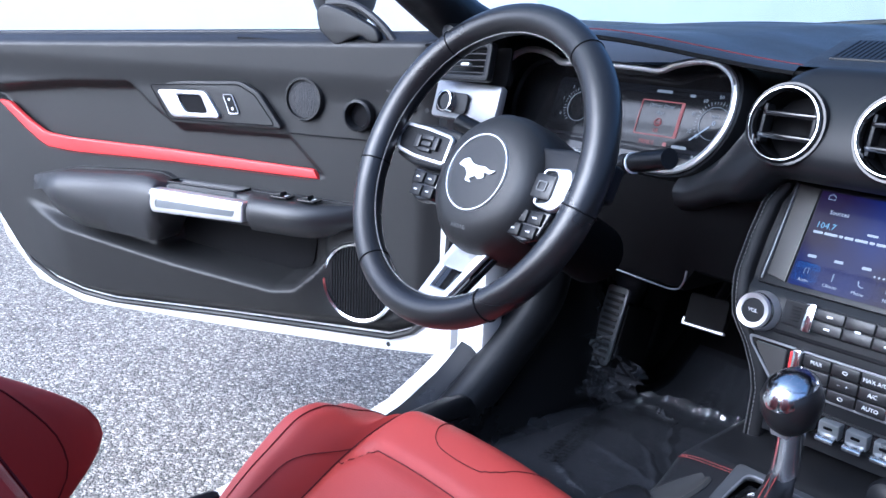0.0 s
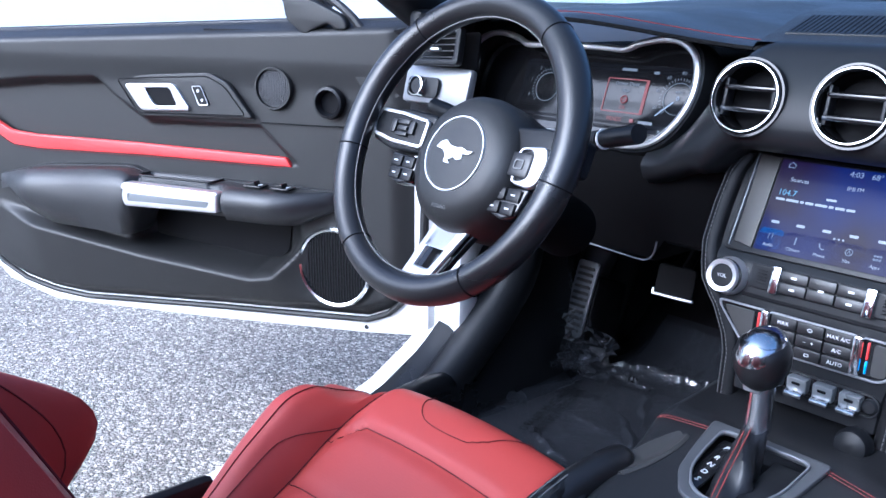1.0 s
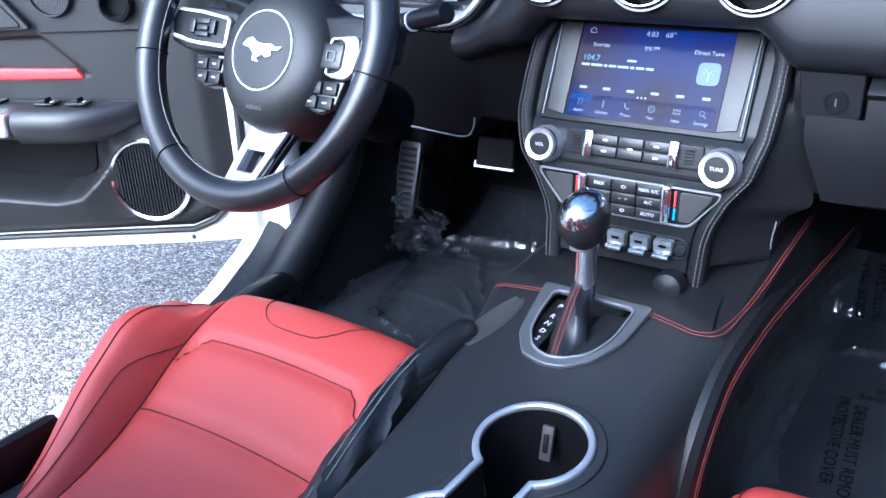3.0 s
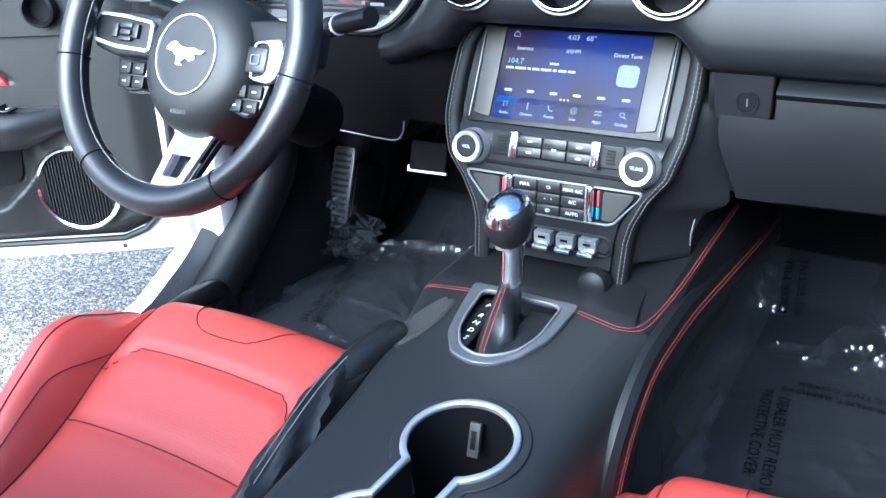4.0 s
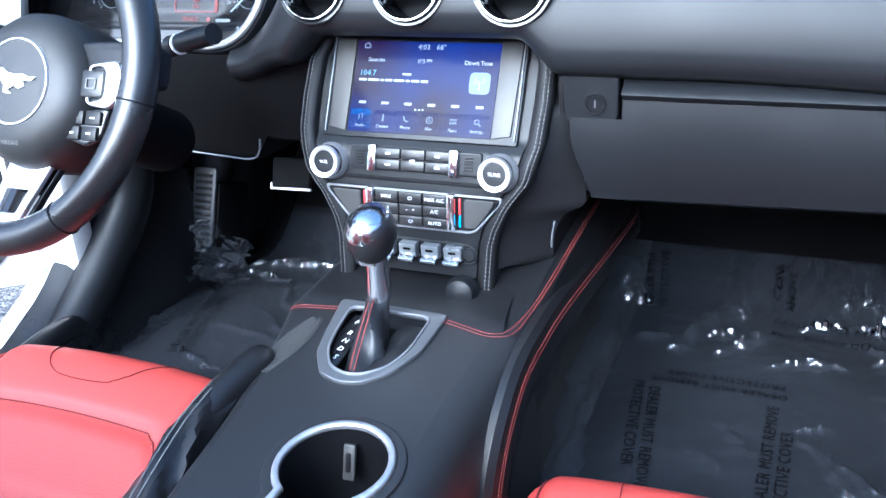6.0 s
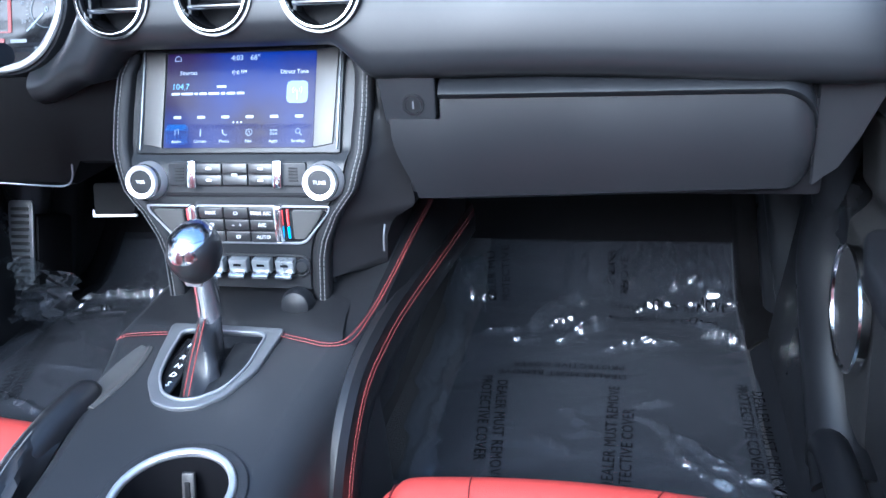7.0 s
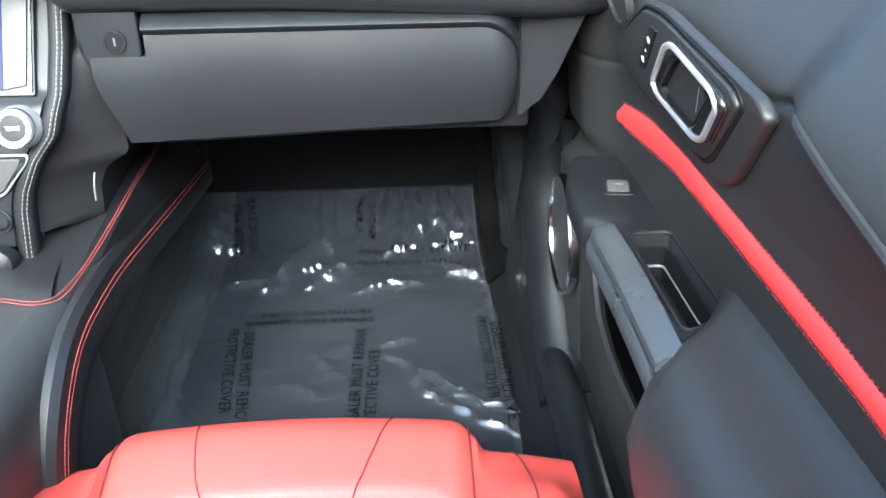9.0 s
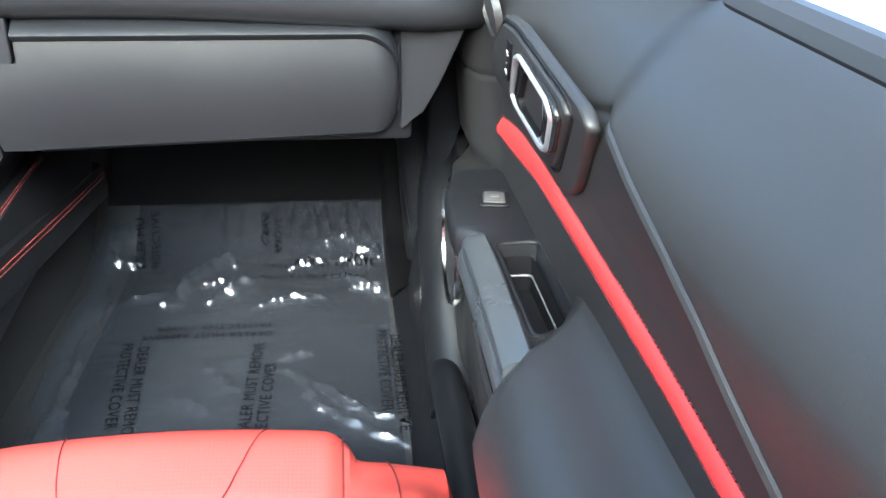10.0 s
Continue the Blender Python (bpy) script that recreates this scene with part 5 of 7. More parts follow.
# ---- steering wheel ----
def build_wheel():
    wh = thing("steering_wheel", "black leather steering wheel with silver spokes", "steering wheel")
    m = frame_at((-0.356, -0.207, 0.803), (1, 0, 0), (0, math.sin(radians(25)), math.cos(radians(25))))
    R = 0.1715
    rows = []
    n = 110
    for i in range(n):
        q = 2 * math.pi * i / n
        # thicker at ten and two
        g = 1 + 0.07 * (math.exp(-((math.degrees(q) - 35) / 16) ** 2) + math.exp(-((math.degrees(q) - 145) / 16) ** 2))
        rows.append([m @ Vector(((R + 0.0172 * g * math.cos(a)) * math.cos(q), (R + 0.0172 * g * math.cos(a)) * math.sin(q), 0.0185 * g * math.sin(a))) for a in (2 * math.pi * k / 18 for k in range(18))])
    bm = bmesh.new()
    rings(bm, rows, True, False, True)
    part("rim", bm, M_RIM, wh, "smooth black leather rim")
    for deg in (52, 128, 188, 352, 305, 235):
        q = radians(deg)
        ring = [m @ Vector(((R + 0.0177 * math.cos(a)) * math.cos(q), (R + 0.0177 * math.cos(a)) * math.sin(q), 0.0190 * math.sin(a))) for a in (2 * math.pi * k / 24 for k in range(24))]
        part("rim_seam", tube(ring, 0.0009, 5, True), M_DARK, wh)
    pts = [m @ Vector(((R - 0.0174) * math.cos(q), (R - 0.0174) * math.sin(q), 0.003)) for q in (2 * math.pi * k / 100 for k in range(100))]
    part("rim_stitch", tube(pts, 0.0009, 5, True), M_STITCH_G, wh)
    m0, m = m, at(m, 0.018, -0.014, -0.024)
    # hub
    prof = [(0.0, 0.030), (0.030, 0.0295), (0.052, 0.027), (0.067, 0.021), (0.0755, 0.010), (0.079, -0.005), (0.080, -0.035), (0.077, -0.070), (0.070, -0.085)]
    bm = lathe(prof, 56)
    warp(bm, lambda c: Vector((c.x * 1.0, c.y * (1.04 if c.y > 0 else 1.03), c.z)))
    part("airbag_cover", moved(bm, m), M_DOOR, wh, "matt black hub cover")
    part("badge_ring", lathe([(0.0418, 0.0275), (0.0428, 0.0305), (0.0440, 0.0305), (0.0450, 0.0275)], 64, at(m, 0, 0.004, 0)), M_SATIN, wh, "thin silver ring")
    part("badge_disc", lathe([(0, 0.0300), (0.0425, 0.0288)], 48, at(m, 0, 0.004, 0)), M_DOOR, wh)
    sil = [(-0.029, 0.004), (-0.024, 0.0105), (-0.016, 0.0135), (-0.009, 0.0085), (0.003, 0.0065), (0.012, 0.0075), (0.020, 0.0045), (0.030, 0.0050), (0.024, 0.0005), (0.014, 0.0010), (0.016, -0.0050), (0.008, -0.0075), (0.002, -0.0045), (-0.006, -0.0090), (-0.0005, -0.0130), (-0.011, -0.0120), (-0.011, -0.0040), (-0.018, 0.0020)]
    part("badge", plate([round_poly(sil, 0.0012, 3)], 0.0022, 0.0, at(m, 0, 0.004, 0.0292)), M_SATIN, wh, "polished silver badge")
    part("text", letters("AIRBAG", 0.0068, at(m, 0.0, -0.0580, 0.0262) @ pose(0, 0, 0, 20)), M_STITCH_G, wh, smooth_shade=False)
    # side spokes
    mh, m = m, at(m0, 0.006, 0.000, -0.022)
    for s in (-1, 1):
        out = [(0.060, 0.036), (0.110, 0.040), (0.168, 0.034), (0.168, -0.004), (0.130, -0.014), (0.060, -0.014)]
        sp = part("spoke", plate([round_poly([(s * a, b) for a, b in out], 0.006)], 0.022, 0.004, at(m, 0, 0, -0.018)), M_BLACK, wh)
        o2 = [(0.066, 0.028), (0.115, 0.034), (0.160, 0.036), (0.169, 0.018), (0.162, 0.000), (0.125, -0.007), (0.066, -0.010)]
        i2 = [(0.064, 0.0255), (0.114, 0.0315), (0.158, 0.0335), (0.1655, 0.018), (0.159, 0.0025), (0.124, -0.0045), (0.064, -0.0075)]
        if s > 0:
            o2 = [(0.092, 0.013), (0.108, 0.016), (0.126, 0.018), (0.132, 0.004), (0.128, -0.022), (0.118, -0.030), (0.092, -0.027)]
            i2 = [(0.0935, 0.011), (0.106, 0.012), (0.112, 0.008), (0.112, -0.016), (0.108, -0.021), (0.100, -0.023), (0.0935, -0.024)]
        part("bezel", plate([round_poly([(s * a, b) for a, b in o2], 0.006), round_poly([(s * a, b) for a, b in i2], 0.004)], 0.008, 0.002, at(m, 0, 0, 0.003)), M_SATIN, sp, "satin silver spoke bezel")
        part("pad", plate([round_poly([(s * a, b) for a, b in i2], 0.004)], 0.006, 0.001, at(m, 0, 0, 0.002)), M_BLACK, sp)
        if s < 0:
            for x, y, w, h in ((-0.108, 0.0205, 0.022, 0.006), (-0.108, 0.0125, 0.018, 0.006), (-0.125, 0.014, 0.009, 0.016), (-0.091, 0.014, 0.009, 0.016), (-0.108, 0.005, 0.022, 0.005)):
                part("button", block(w, h, 0.005, 0.001, m=at(m, x, y, 0.010)), M_LEATHER_B, sp)
        else:
            part("button", block(0.028, 0.028, 0.006, 0.003, m=at(m, 0.098, -0.006, 0.010)), M_LEATHER_B, sp)
            part("button", plate([rounded(0.013, 0.011, 0.002), rounded(0.010, 0.008, 0.0015)], 0.001, 0, at(m, 0.098, -0.006, 0.0132)), M_STITCH_G, sp)
        # lower button pod
        m_pod, m = m, at(m, 0.0, -0.012 if s > 0 else 0.0, 0.0)
        pod = part("pod", plate([round_poly([(s * a, b) for a, b in ((0.066, -0.020), (0.118, -0.016), (0.110, -0.048), (0.092, -0.056), (0.066, -0.050))], 0.006)], 0.018, 0.003, at(m, 0, 0, -0.012)), M_GLOSS, wh, "lower button pod")
        for i in range(2):
            for j in range(2):
                part("button", block(0.019, 0.014, 0.005, 0.0015, m=at(m, s * (0.079 + 0.022 * i - 0.003 * j), -0.0275 - 0.0155 * j, 0.007)), M_BLACK, pod)
                part("mark", plate([rounded(0.006, 0.0016, 0.0004, 2)], 0.0003, 0, at(m, s * (0.079 + 0.022 * i - 0.003 * j), -0.0275 - 0.0155 * j, 0.0096)), M_PRINT_W, pod, smooth_shade=False)
        m = m_pod
    # lower spoke: two silver bars that run from the hub back to the rim
    m = mh
    o3 = [(-0.030, -0.070), (0.030, -0.070), (0.026, -0.110), (0.022, -0.155), (-0.022, -0.155), (-0.026, -0.110)]
    i3 = [(-0.015, -0.068), (0.015, -0.068), (0.0145, -0.110), (0.0125, -0.136), (-0.0125, -0.136), (-0.0145, -0.110)]
    def lean(c):
        t = min(1.0, max(0.0, (-0.068 - c.y) / 0.087))
        return Vector((c.x - 0.020 * t, c.y + 0.010 * t, c.z - 0.006 + 0.018 * t))
    sp = part("lower_spoke", moved(warp(plate([round_poly(o3, 0.005), round_poly(i3, 0.003)], 0.008, 0.003, Matrix.Translation((0, 0, -0.008))), lean), m), M_SATIN, wh, "satin silver lower spoke")
    part("spoke_back", moved(warp(plate([round_poly([(a * 0.95, b) for a, b in o3], 0.004)], 0.010, 0.002, Matrix.Translation((0, 0, -0.024))), lean), m), M_GLOSS, sp)
    # column shroud and stalks
    col = thing("steering_column", "black steering column shroud with control stalks", "steering column")
    rows = []
    for k in range(12):
        t = k / 11
        rows.append([m @ Vector((lerp(0.046, 0.050, t) * math.cos(q), lerp(0.036, 0.040, t) * math.sin(q) - 0.006 - 0.012 * t, lerp(-0.040, -0.20, t))) for q in (2 * math.pi * i / 30 for i in range(30))])
    bm = bmesh.new()
    rings(bm, rows)
    part("shroud", bm, M_KNEE, col, "black column shroud")
    for s, word in ((-1, "l"), (1, "r")):
        a, b, c = m @ Vector((s * 0.05, 0.050, -0.078)), m @ Vector((s * 0.10, 0.068, -0.074)), m @ Vector((s * 0.165, 0.080, -0.062))
        st = part("stalk", tube(spline([a, b, c], 14), lambda t: 0.0085 + 0.0045 * smooth(0.45, 0.7, t), 14, flat=0.85), M_BLACK, col, "black control stalk")
        part("collar", tube([lerp(b, c, 0.05), lerp(b, c, 0.20)], 0.0135, 14, flat=0.85), M_BLACK, st)
        part("mark", tube([lerp(b, c, 0.24), lerp(b, c, 0.26)], 0.0137, 14, flat=0.85), M_PRINT_W, st)


def screen_material(name, low, high, strength, rough=0.12):
    m, nt, b = shader(name)
    lk = nt.links.new
    vec = coords(nt)
    nz = nt.nodes.new("ShaderNodeTexNoise")
    nz.inputs["Scale"].default_value, nz.inputs["Detail"].default_value = 11, 2
    lk(vec, nz.inputs["Vector"])
    mx = nt.nodes.new("ShaderNodeMix")
    mx.data_type = "RGBA"
    mx.inputs["A"].default_value, mx.inputs["B"].default_value = (*low, 1), (*high, 1)
    mr = nt.nodes.new("ShaderNodeMapRange")
    mr.inputs["From Min"].default_value, mr.inputs["From Max"].default_value = 0.35, 0.65
    lk(nz.outputs["Fac"], mr.inputs["Value"])
    lk(mr.outputs["Result"], mx.inputs["Factor"])
    b.inputs["Base Color"].default_value = (0.01, 0.01, 0.012, 1)
    b.inputs["Roughness"].default_value = rough
    b.inputs["Specular IOR Level"].default_value = 0.05
    lk(mx.outputs["Result"], b.inputs["Emission Color"])
    b.inputs["Emission Strength"].default_value = strength
    return m


M_SCREEN = screen_material("lit_display", (0.034, 0.009, 0.080), (0.008, 0.048, 0.38), 0.115)
M_CLUST = screen_material("dim_cluster_display", (0.010, 0.009, 0.009), (0.016, 0.016, 0.020), 0.4)
M_SCR_W = plain("screen_white", (0.75, 0.82, 0.95), 0.4, emit=0.15)
M_SCR_C = plain("screen_cyan", (0.08, 0.50, 0.85), 0.4, emit=0.15)
M_SCR_HI = plain("screen_blue_tile", (0.05, 0.27, 0.78), 0.4, emit=0.15)
M_SCR_TAB = plain("screen_dark_tile", (0.042, 0.050, 0.24), 0.4, emit=0.14)
M_SCR_RED = plain("screen_red", (0.60, 0.05, 0.05), 0.4, emit=0.15)
M_SCR_G = plain("screen_grey", (0.40, 0.42, 0.45), 0.4, emit=0.15)
M_BLUE = plain("blue_mark", (0.05, 0.30, 0.65), 0.4)

build_stack()
build_console()
build_shifter()
build_handbrake()
build_cluster()
build_wheel()


# ---- doors ----
# door coordinates: a runs rearwards from the front end of the red strip, v inwards from the panel, z up
OPEN = radians(64.5)
DA, DN = Vector((-math.sin(OPEN), -math.cos(OPEN), 0)), Vector((math.cos(OPEN), -math.sin(OPEN), 0))
DS = Vector((-1.012, -0.002, 0))


def left_door(a, v, z):
    return DS + DA * a + DN * v + Vector((0, 0, z))


def door_top(a):
    return 0.927 - 0.042 * a


def door_low(a):
    return interp(a, (-0.27, -0.255, -0.235, -0.19, -0.143, 0.226, 0.56, 0.654, 0.74, 0.81, 0.874, 0.93), (0.62, 0.52, 0.447, 0.40, 0.379, 0.355, 0.330, 0.334, 0.350, 0.383, 0.461, 0.62))


def insert_top(a):
    return interp(a, (-0.02, 0.07, 0.33, 0.39, 0.44, 0.61, 0.80, 0.93), (0.66, 0.738, 0.731, 0.765, 0.806, 0.797, 0.777, 0.765))


def strip_low(a):
    return interp(a, (0.0, 0.36, 0.62, 0.70, 0.75, 0.84), (0.661, 0.659, 0.653, 0.657, 0.685, 0.748))


def panel_v(a, z):
    v = 0.0
    v += 0.020 * smooth(insert_top(a) - 0.002, insert_top(a) + 0.010, z) * smooth(0.05, 0.5, a)
    v += 0.010 * smooth(0.80, 0.86, z)
    v -= 0.045 * smooth(door_top(a) - 0.030, door_top(a), z) ** 2
    if strip_low(a) < z < insert_top(a) and a > -0.03:
        v -= 0.014 * smooth(0, 0.012, z - strip_low(a)) * smooth(0, 0.010, insert_top(a) - z) * smooth(-0.03, 0.02, a)
    # map pocket below the armrest, and the lip under it
    k = smooth(-0.03, 0.05, a) * (1 - smooth(0.36, 0.41, a))
    lip = interp(a, (-0.06, -0.03, 0.0, 0.04, 0.09, 0.34, 0.64, 0.78), (0.56, 0.525, 0.490, 0.456, 0.446, 0.464, 0.498, 0.53))
    v -= 0.055 * k * smooth(lip, lip + 0.02, z) * (1 - smooth(0.555, 0.57, z))
    ridge = smooth(-0.06, 0.03, a) * (1 - smooth(0.62, 0.80, a))
    rise = min(1.0, max(0.0, (z - door_low(a)) / max(0.02, lip - door_low(a))))
    v += 0.036 * ridge * rise ** 0.8 * (1 - smooth(lip - 0.014, lip + 0.009, z))
    v -= 0.03 * (1 - smooth(0, 0.03, z - door_low(a)))
    v -= 0.03 * smooth(-0.20, -0.27, a)
    return v


def build_door(name, D, label):
    door = thing(name, label, "car door", group="car doors")

    def put(pname, bm, mat, parent=door, lab="", **kw):
        return part(pname, warp(bm, lambda c: D(c.x, c.z, c.y)), mat, parent, lab, **kw)

    # trim panel
    bm = bmesh.new()
    rows = []
    for i in range(181):
        a = lerp(-0.27, 0.93, i / 180)
        z0, z1 = door_low(a), door_top(a)
        rows.append([D(a, panel_v(a, lerp(z0, z1, k / 170)), lerp(z0, z1, k / 170)) for k in range(171)])
    rings(bm, rows, False, False)
    part("trim_panel", bm, M_DOOR, door, "black moulded door panel", angle=50)
    # painted shell
    loop = [(-0.31, 0.93), (-0.325, 0.60), (-0.30, 0.45), (-0.25, 0.350), (-0.12, 0.338), (0.25, 0.315), (0.66, 0.297), (0.80, 0.33), (0.90, 0.42), (0.97, 0.60), (0.98, 0.880), (0.5, 0.900)]
    put("shell", plate([round_poly(loop, 0.03)], 0.10, 0.012, Matrix.Translation((0, 0, -0.185))), M_WHITE, door, "white painted door shell")
    lip = loop[1:10]
    lip = lip + [(0.93, 0.60)] + [(a, door_low(a) + 0.012) for a in (lerp(0.92, -0.262, i / 40) for i in range(41))] + [(-0.285, 0.60)]
    put("shell_lip", plate([lip], 0.08, 0.006, Matrix.Translation((0, 0, -0.112))), M_WHITE, door, "white painted door edge")
    low = [(a, door_low(a) - 0.009) for a in (lerp(-0.255, 0.90, i / 50) for i in range(51))]
    put("edge_seal", tube([(a, z, -0.028) for a, z in low], 0.006, 8), M_RUBBER)
    put("screw", lathe([(0, 0.002), (0.004, 0.0015), (0.005, 0)], 12, Matrix.Translation((-0.135, 0.352, -0.032))), M_RUBBER)
    put("belt_seal", tube([(a, door_top(a) - 0.004, -0.046) for a in (lerp(-0.05, 0.95, i / 30) for i in range(31))], 0.0085, 8), M_RUBBER, door, "black window seal")
    # red strip
    top = [(a, strip_low(a) + interp(a, (0, 0.6, 0.70, 0.84), (0.017, 0.029, 0.030, 0.020))) for a in (lerp(0.012, 0.805, i / 40) for i in range(41))]
    bot = [(a, strip_low(a)) for a in (lerp(0.0, 0.84, i / 40) for i in range(41))]
    put("red_strip", plate([bot + top[::-1]], 0.012, 0.003, Matrix.Translation((0, 0, -0.007))), M_RED_TRIM, door, "padded red accent strip")
    put("strip_stitch", tube([(a, z - 0.0022, 0.0035) for a, z in bot[1:-1]], 0.0008, 5), M_STITCH_D)
    # handle plate, handle, lock switch
    bez = [(0.400, 0.816), (0.166, 0.830), (0.125, 0.812), (0.072, 0.748), (0.336, 0.739)]
    bp_ = put("handle_plate", plate([round_poly(bez, 0.010)], 0.012, 0.003, Matrix.Translation((0, 0, 0.004))), M_DOOR, door, "black handle plate")
    b2 = [(0.386, 0.810), (0.170, 0.823), (0.133, 0.806), (0.088, 0.753), (0.340, 0.746)]
    put("plate_groove", tube([(x, y, 0.0165) for x, y in round_poly(b2, 0.010)], 0.0012, 6, True), M_DARK, bp_)
    ho = [(0.366, 0.802), (0.245, 0.807), (0.208, 0.757), (0.328, 0.751)]
    hi = [(0.318, 0.795), (0.256, 0.798), (0.240, 0.765), (0.292, 0.762)]
    put("handle", plate([round_poly(ho, 0.012, 6), round_poly(hi, 0.008, 6)], 0.010, 0.003, Matrix.Translation((0, 0, 0.013))), M_SATIN, door, "satin silver inner handle")
    put("handle_well", plate([round_poly(hi, 0.008, 6)], 0.002, 0, Matrix.Translation((0, 0, 0.0158))), M_DARK)
    put("lever", plate([round_poly([(0.356, 0.797), (0.316, 0.799), (0.296, 0.761), (0.322, 0.757)], 0.006)], 0.004, 0.001, Matrix.Translation((0, 0, 0.018))), M_CHROME, door, "chrome release lever")
    lk_ = put("lock_switch", plate([round_poly([(0.205, 0.803), (0.184, 0.804), (0.168, 0.770), (0.190, 0.768)], 0.004)], 0.004, 0.001, Matrix.Translation((0, 0, 0.015))), M_BLACK, door, "lock switch")
    put("lock_rim", tube([(x, y, 0.0192) for x, y in round_poly([(0.205, 0.803), (0.184, 0.804), (0.168, 0.770), (0.190, 0.768)], 0.004)], 0.0009, 5, True), M_SATIN, lk_)
    for y in (0.795, 0.778):
        put("mark", lathe([(0, 0.001), (0.003, 0.001)], 12, Matrix.Translation((0.190 if y > 0.79 else 0.182, y, 0.0192))), M_PRINT_W, lk_, smooth_shade=False)
    # speakers
    wf = put("woofer", lathe([(0.068, 0.0), (0.070, 0.010), (0.074, 0.012), (0.0775, 0.009), (0.079, 0.0)], 64, Matrix.Translation((-0.090, 0.478, 0.002))), M_CHROME, door, "round speaker with chrome ring")
    put("cone_grille", lathe([(0, 0.0045), (0.069, 0.004)], 48, Matrix.Translation((-0.090, 0.478, 0.002))), M_DARK, wf)
    for k in range(-11, 12):
        x = k * 0.0058
        h = math.sqrt(max(0.0, 0.0675 ** 2 - x * x))
        put("grille_bar", block(0.0026, 2 * h, 0.003, 0, m=Matrix.Translation((-0.090 + x, 0.478, 0.0075))), M_BLACK, wf)
    tw = put("tweeter", lathe([(0.034, 0.004), (0.035, 0.009), (0.0385, 0.009), (0.041, 0.002)], 48, Matrix.Translation((0.031, 0.806, 0.002))), M_DOOR, door, "round mesh tweeter")
    put("mesh", lathe([(0, 0.0095), (0.02, 0.009), (0.0345, 0.006)], 40, Matrix.Translation((0.031, 0.806, 0.0))), M_MESH, tw)
    dn = put("demister_duct", lathe([(0.020, -0.02), (0.021, 0.008), (0.0235, 0.013), (0.028, 0.011), (0.030, 0.0)], 40, Matrix.Translation((-0.087, 0.786, 0.006))), M_BLACK, door, "round black demister duct")
    put("duct_well", lathe([(0, -0.004), (0.021, -0.004)], 30, Matrix.Translation((-0.087, 0.786, 0.006))), M_DARK, dn)
    put("crease", tube(spline([(-0.26, 0.747, 0.003), (-0.1, 0.743, 0.006), (0.06, 0.741, 0.006)], 20), 0.0012, 6), M_DARK)
    put("belt_slot", block(0.135, 0.005, 0.004, 0.001, m=Matrix.Translation((0.118, 0.907, -0.004))), M_DARK)
    # armrest with the grab cup sunk into it
    dz = -0.010
    stops = sorted(set([lerp(-0.095, 0.74, i / 80) for i in range(81)] + [0.158, 0.160, 0.163, 0.168, 0.318, 0.323, 0.326, 0.328, 0.332, 0.340, 0.348]))
    rows = []
    for a in stops:
        zt = interp(a, (-0.1, 0.34, 0.40, 0.60, 0.74), (0.632, 0.634, 0.634, 0.620, 0.590)) + dz
        zb = interp(a, (-0.1, -0.02, 0.33, 0.36, 0.55, 0.74), (0.590, 0.556, 0.556, 0.500, 0.505, 0.57))
        w = 0.074 * smooth(-0.11, 0.03, a) ** 0.6 * (1 - 0.85 * smooth(0.60, 0.75, a))
        w *= 1 - 0.40 * smooth(0.115, 0.130, a) * (1 - smooth(0.330, 0.345, a))
        dip = smooth(0.160, 0.165, a) * (1 - smooth(0.322, 0.327, a))
        hump = 0.010 * smooth(0.332, 0.37, a)
        q0, q1 = lerp(0.16, 0.002 / w, dip), lerp(0.62, 0.038 / w, dip)
        sec = [(-0.02, zt + 0.010), (-0.004, zt + 0.004 + hump), (q0 * w, zt + 0.002 + hump), (q0 * w + 0.004 * dip, zt - 0.004 * dip + hump), (q0 * w + 0.006 * dip + 0.002, zt - 0.050 * dip + hump), (q1 * w - 0.003 * dip - 0.002, zt - 0.050 * dip + hump), (q1 * w - 0.001 * dip, zt - 0.003 * dip + hump), (lerp(0.70, 0.96, dip) * w, zt + hump * 0.8), (lerp(0.88, 0.985, dip) * w, zt - 0.006), (w, zt - 0.022), (0.97 * w, lerp(zt, zb, 0.6)), (0.75 * w, zb + 0.004), (0.4 * w, zb - 0.001), (-0.02, zb)]
        rows.append([D(a, v, z) for v, z in sec])
    bm = bmesh.new()
    rings(bm, rows, True, True)
    part("armrest", bm, M_PAD, door, "padded black armrest with a sunken grab cup", angle=58)
    lip = round_poly([(0.154, 0.000), (0.332, -0.003), (0.332, 0.040), (0.156, 0.041)], 0.010)
    part("cup_rim", tube([D(a, v, 0.6355 + dz) for a, v in lip], 0.0022, 8, True), M_BLACK, door, "moulded rim of the grab cup")
    well = round_poly([(0.1675, 0.011), (0.3205, 0.009), (0.3195, 0.0325), (0.1685, 0.0335)], 0.006)
    bm = bmesh.new()
    rings(bm, [[D(a, v, z + dz) for a, v in well] for z in (0.626, 0.605, 0.5855)], True, False)
    bm.faces.new([bm.verts.new(D(a, v, 0.5855 + dz)) for a, v in well])
    part("cup_liner", bm, M_DARK, door)
    liner = [(0.03, 0.575), (0.385, 0.575), (0.383, 0.475), (0.345, 0.464), (0.085, 0.455), (0.045, 0.480)]
    put("pocket_liner", plate([round_poly(liner, 0.012)], 0.003, 0, Matrix.Translation((0, 0, -0.052))), M_DARK)
    # pull handle and cup
    v0 = 0.046
    pl = [(0.120, 0.624 + dz), (0.345, 0.626 + dz), (0.356, 0.606 + dz), (0.344, 0.578 + dz), (0.124, 0.584 + dz)]
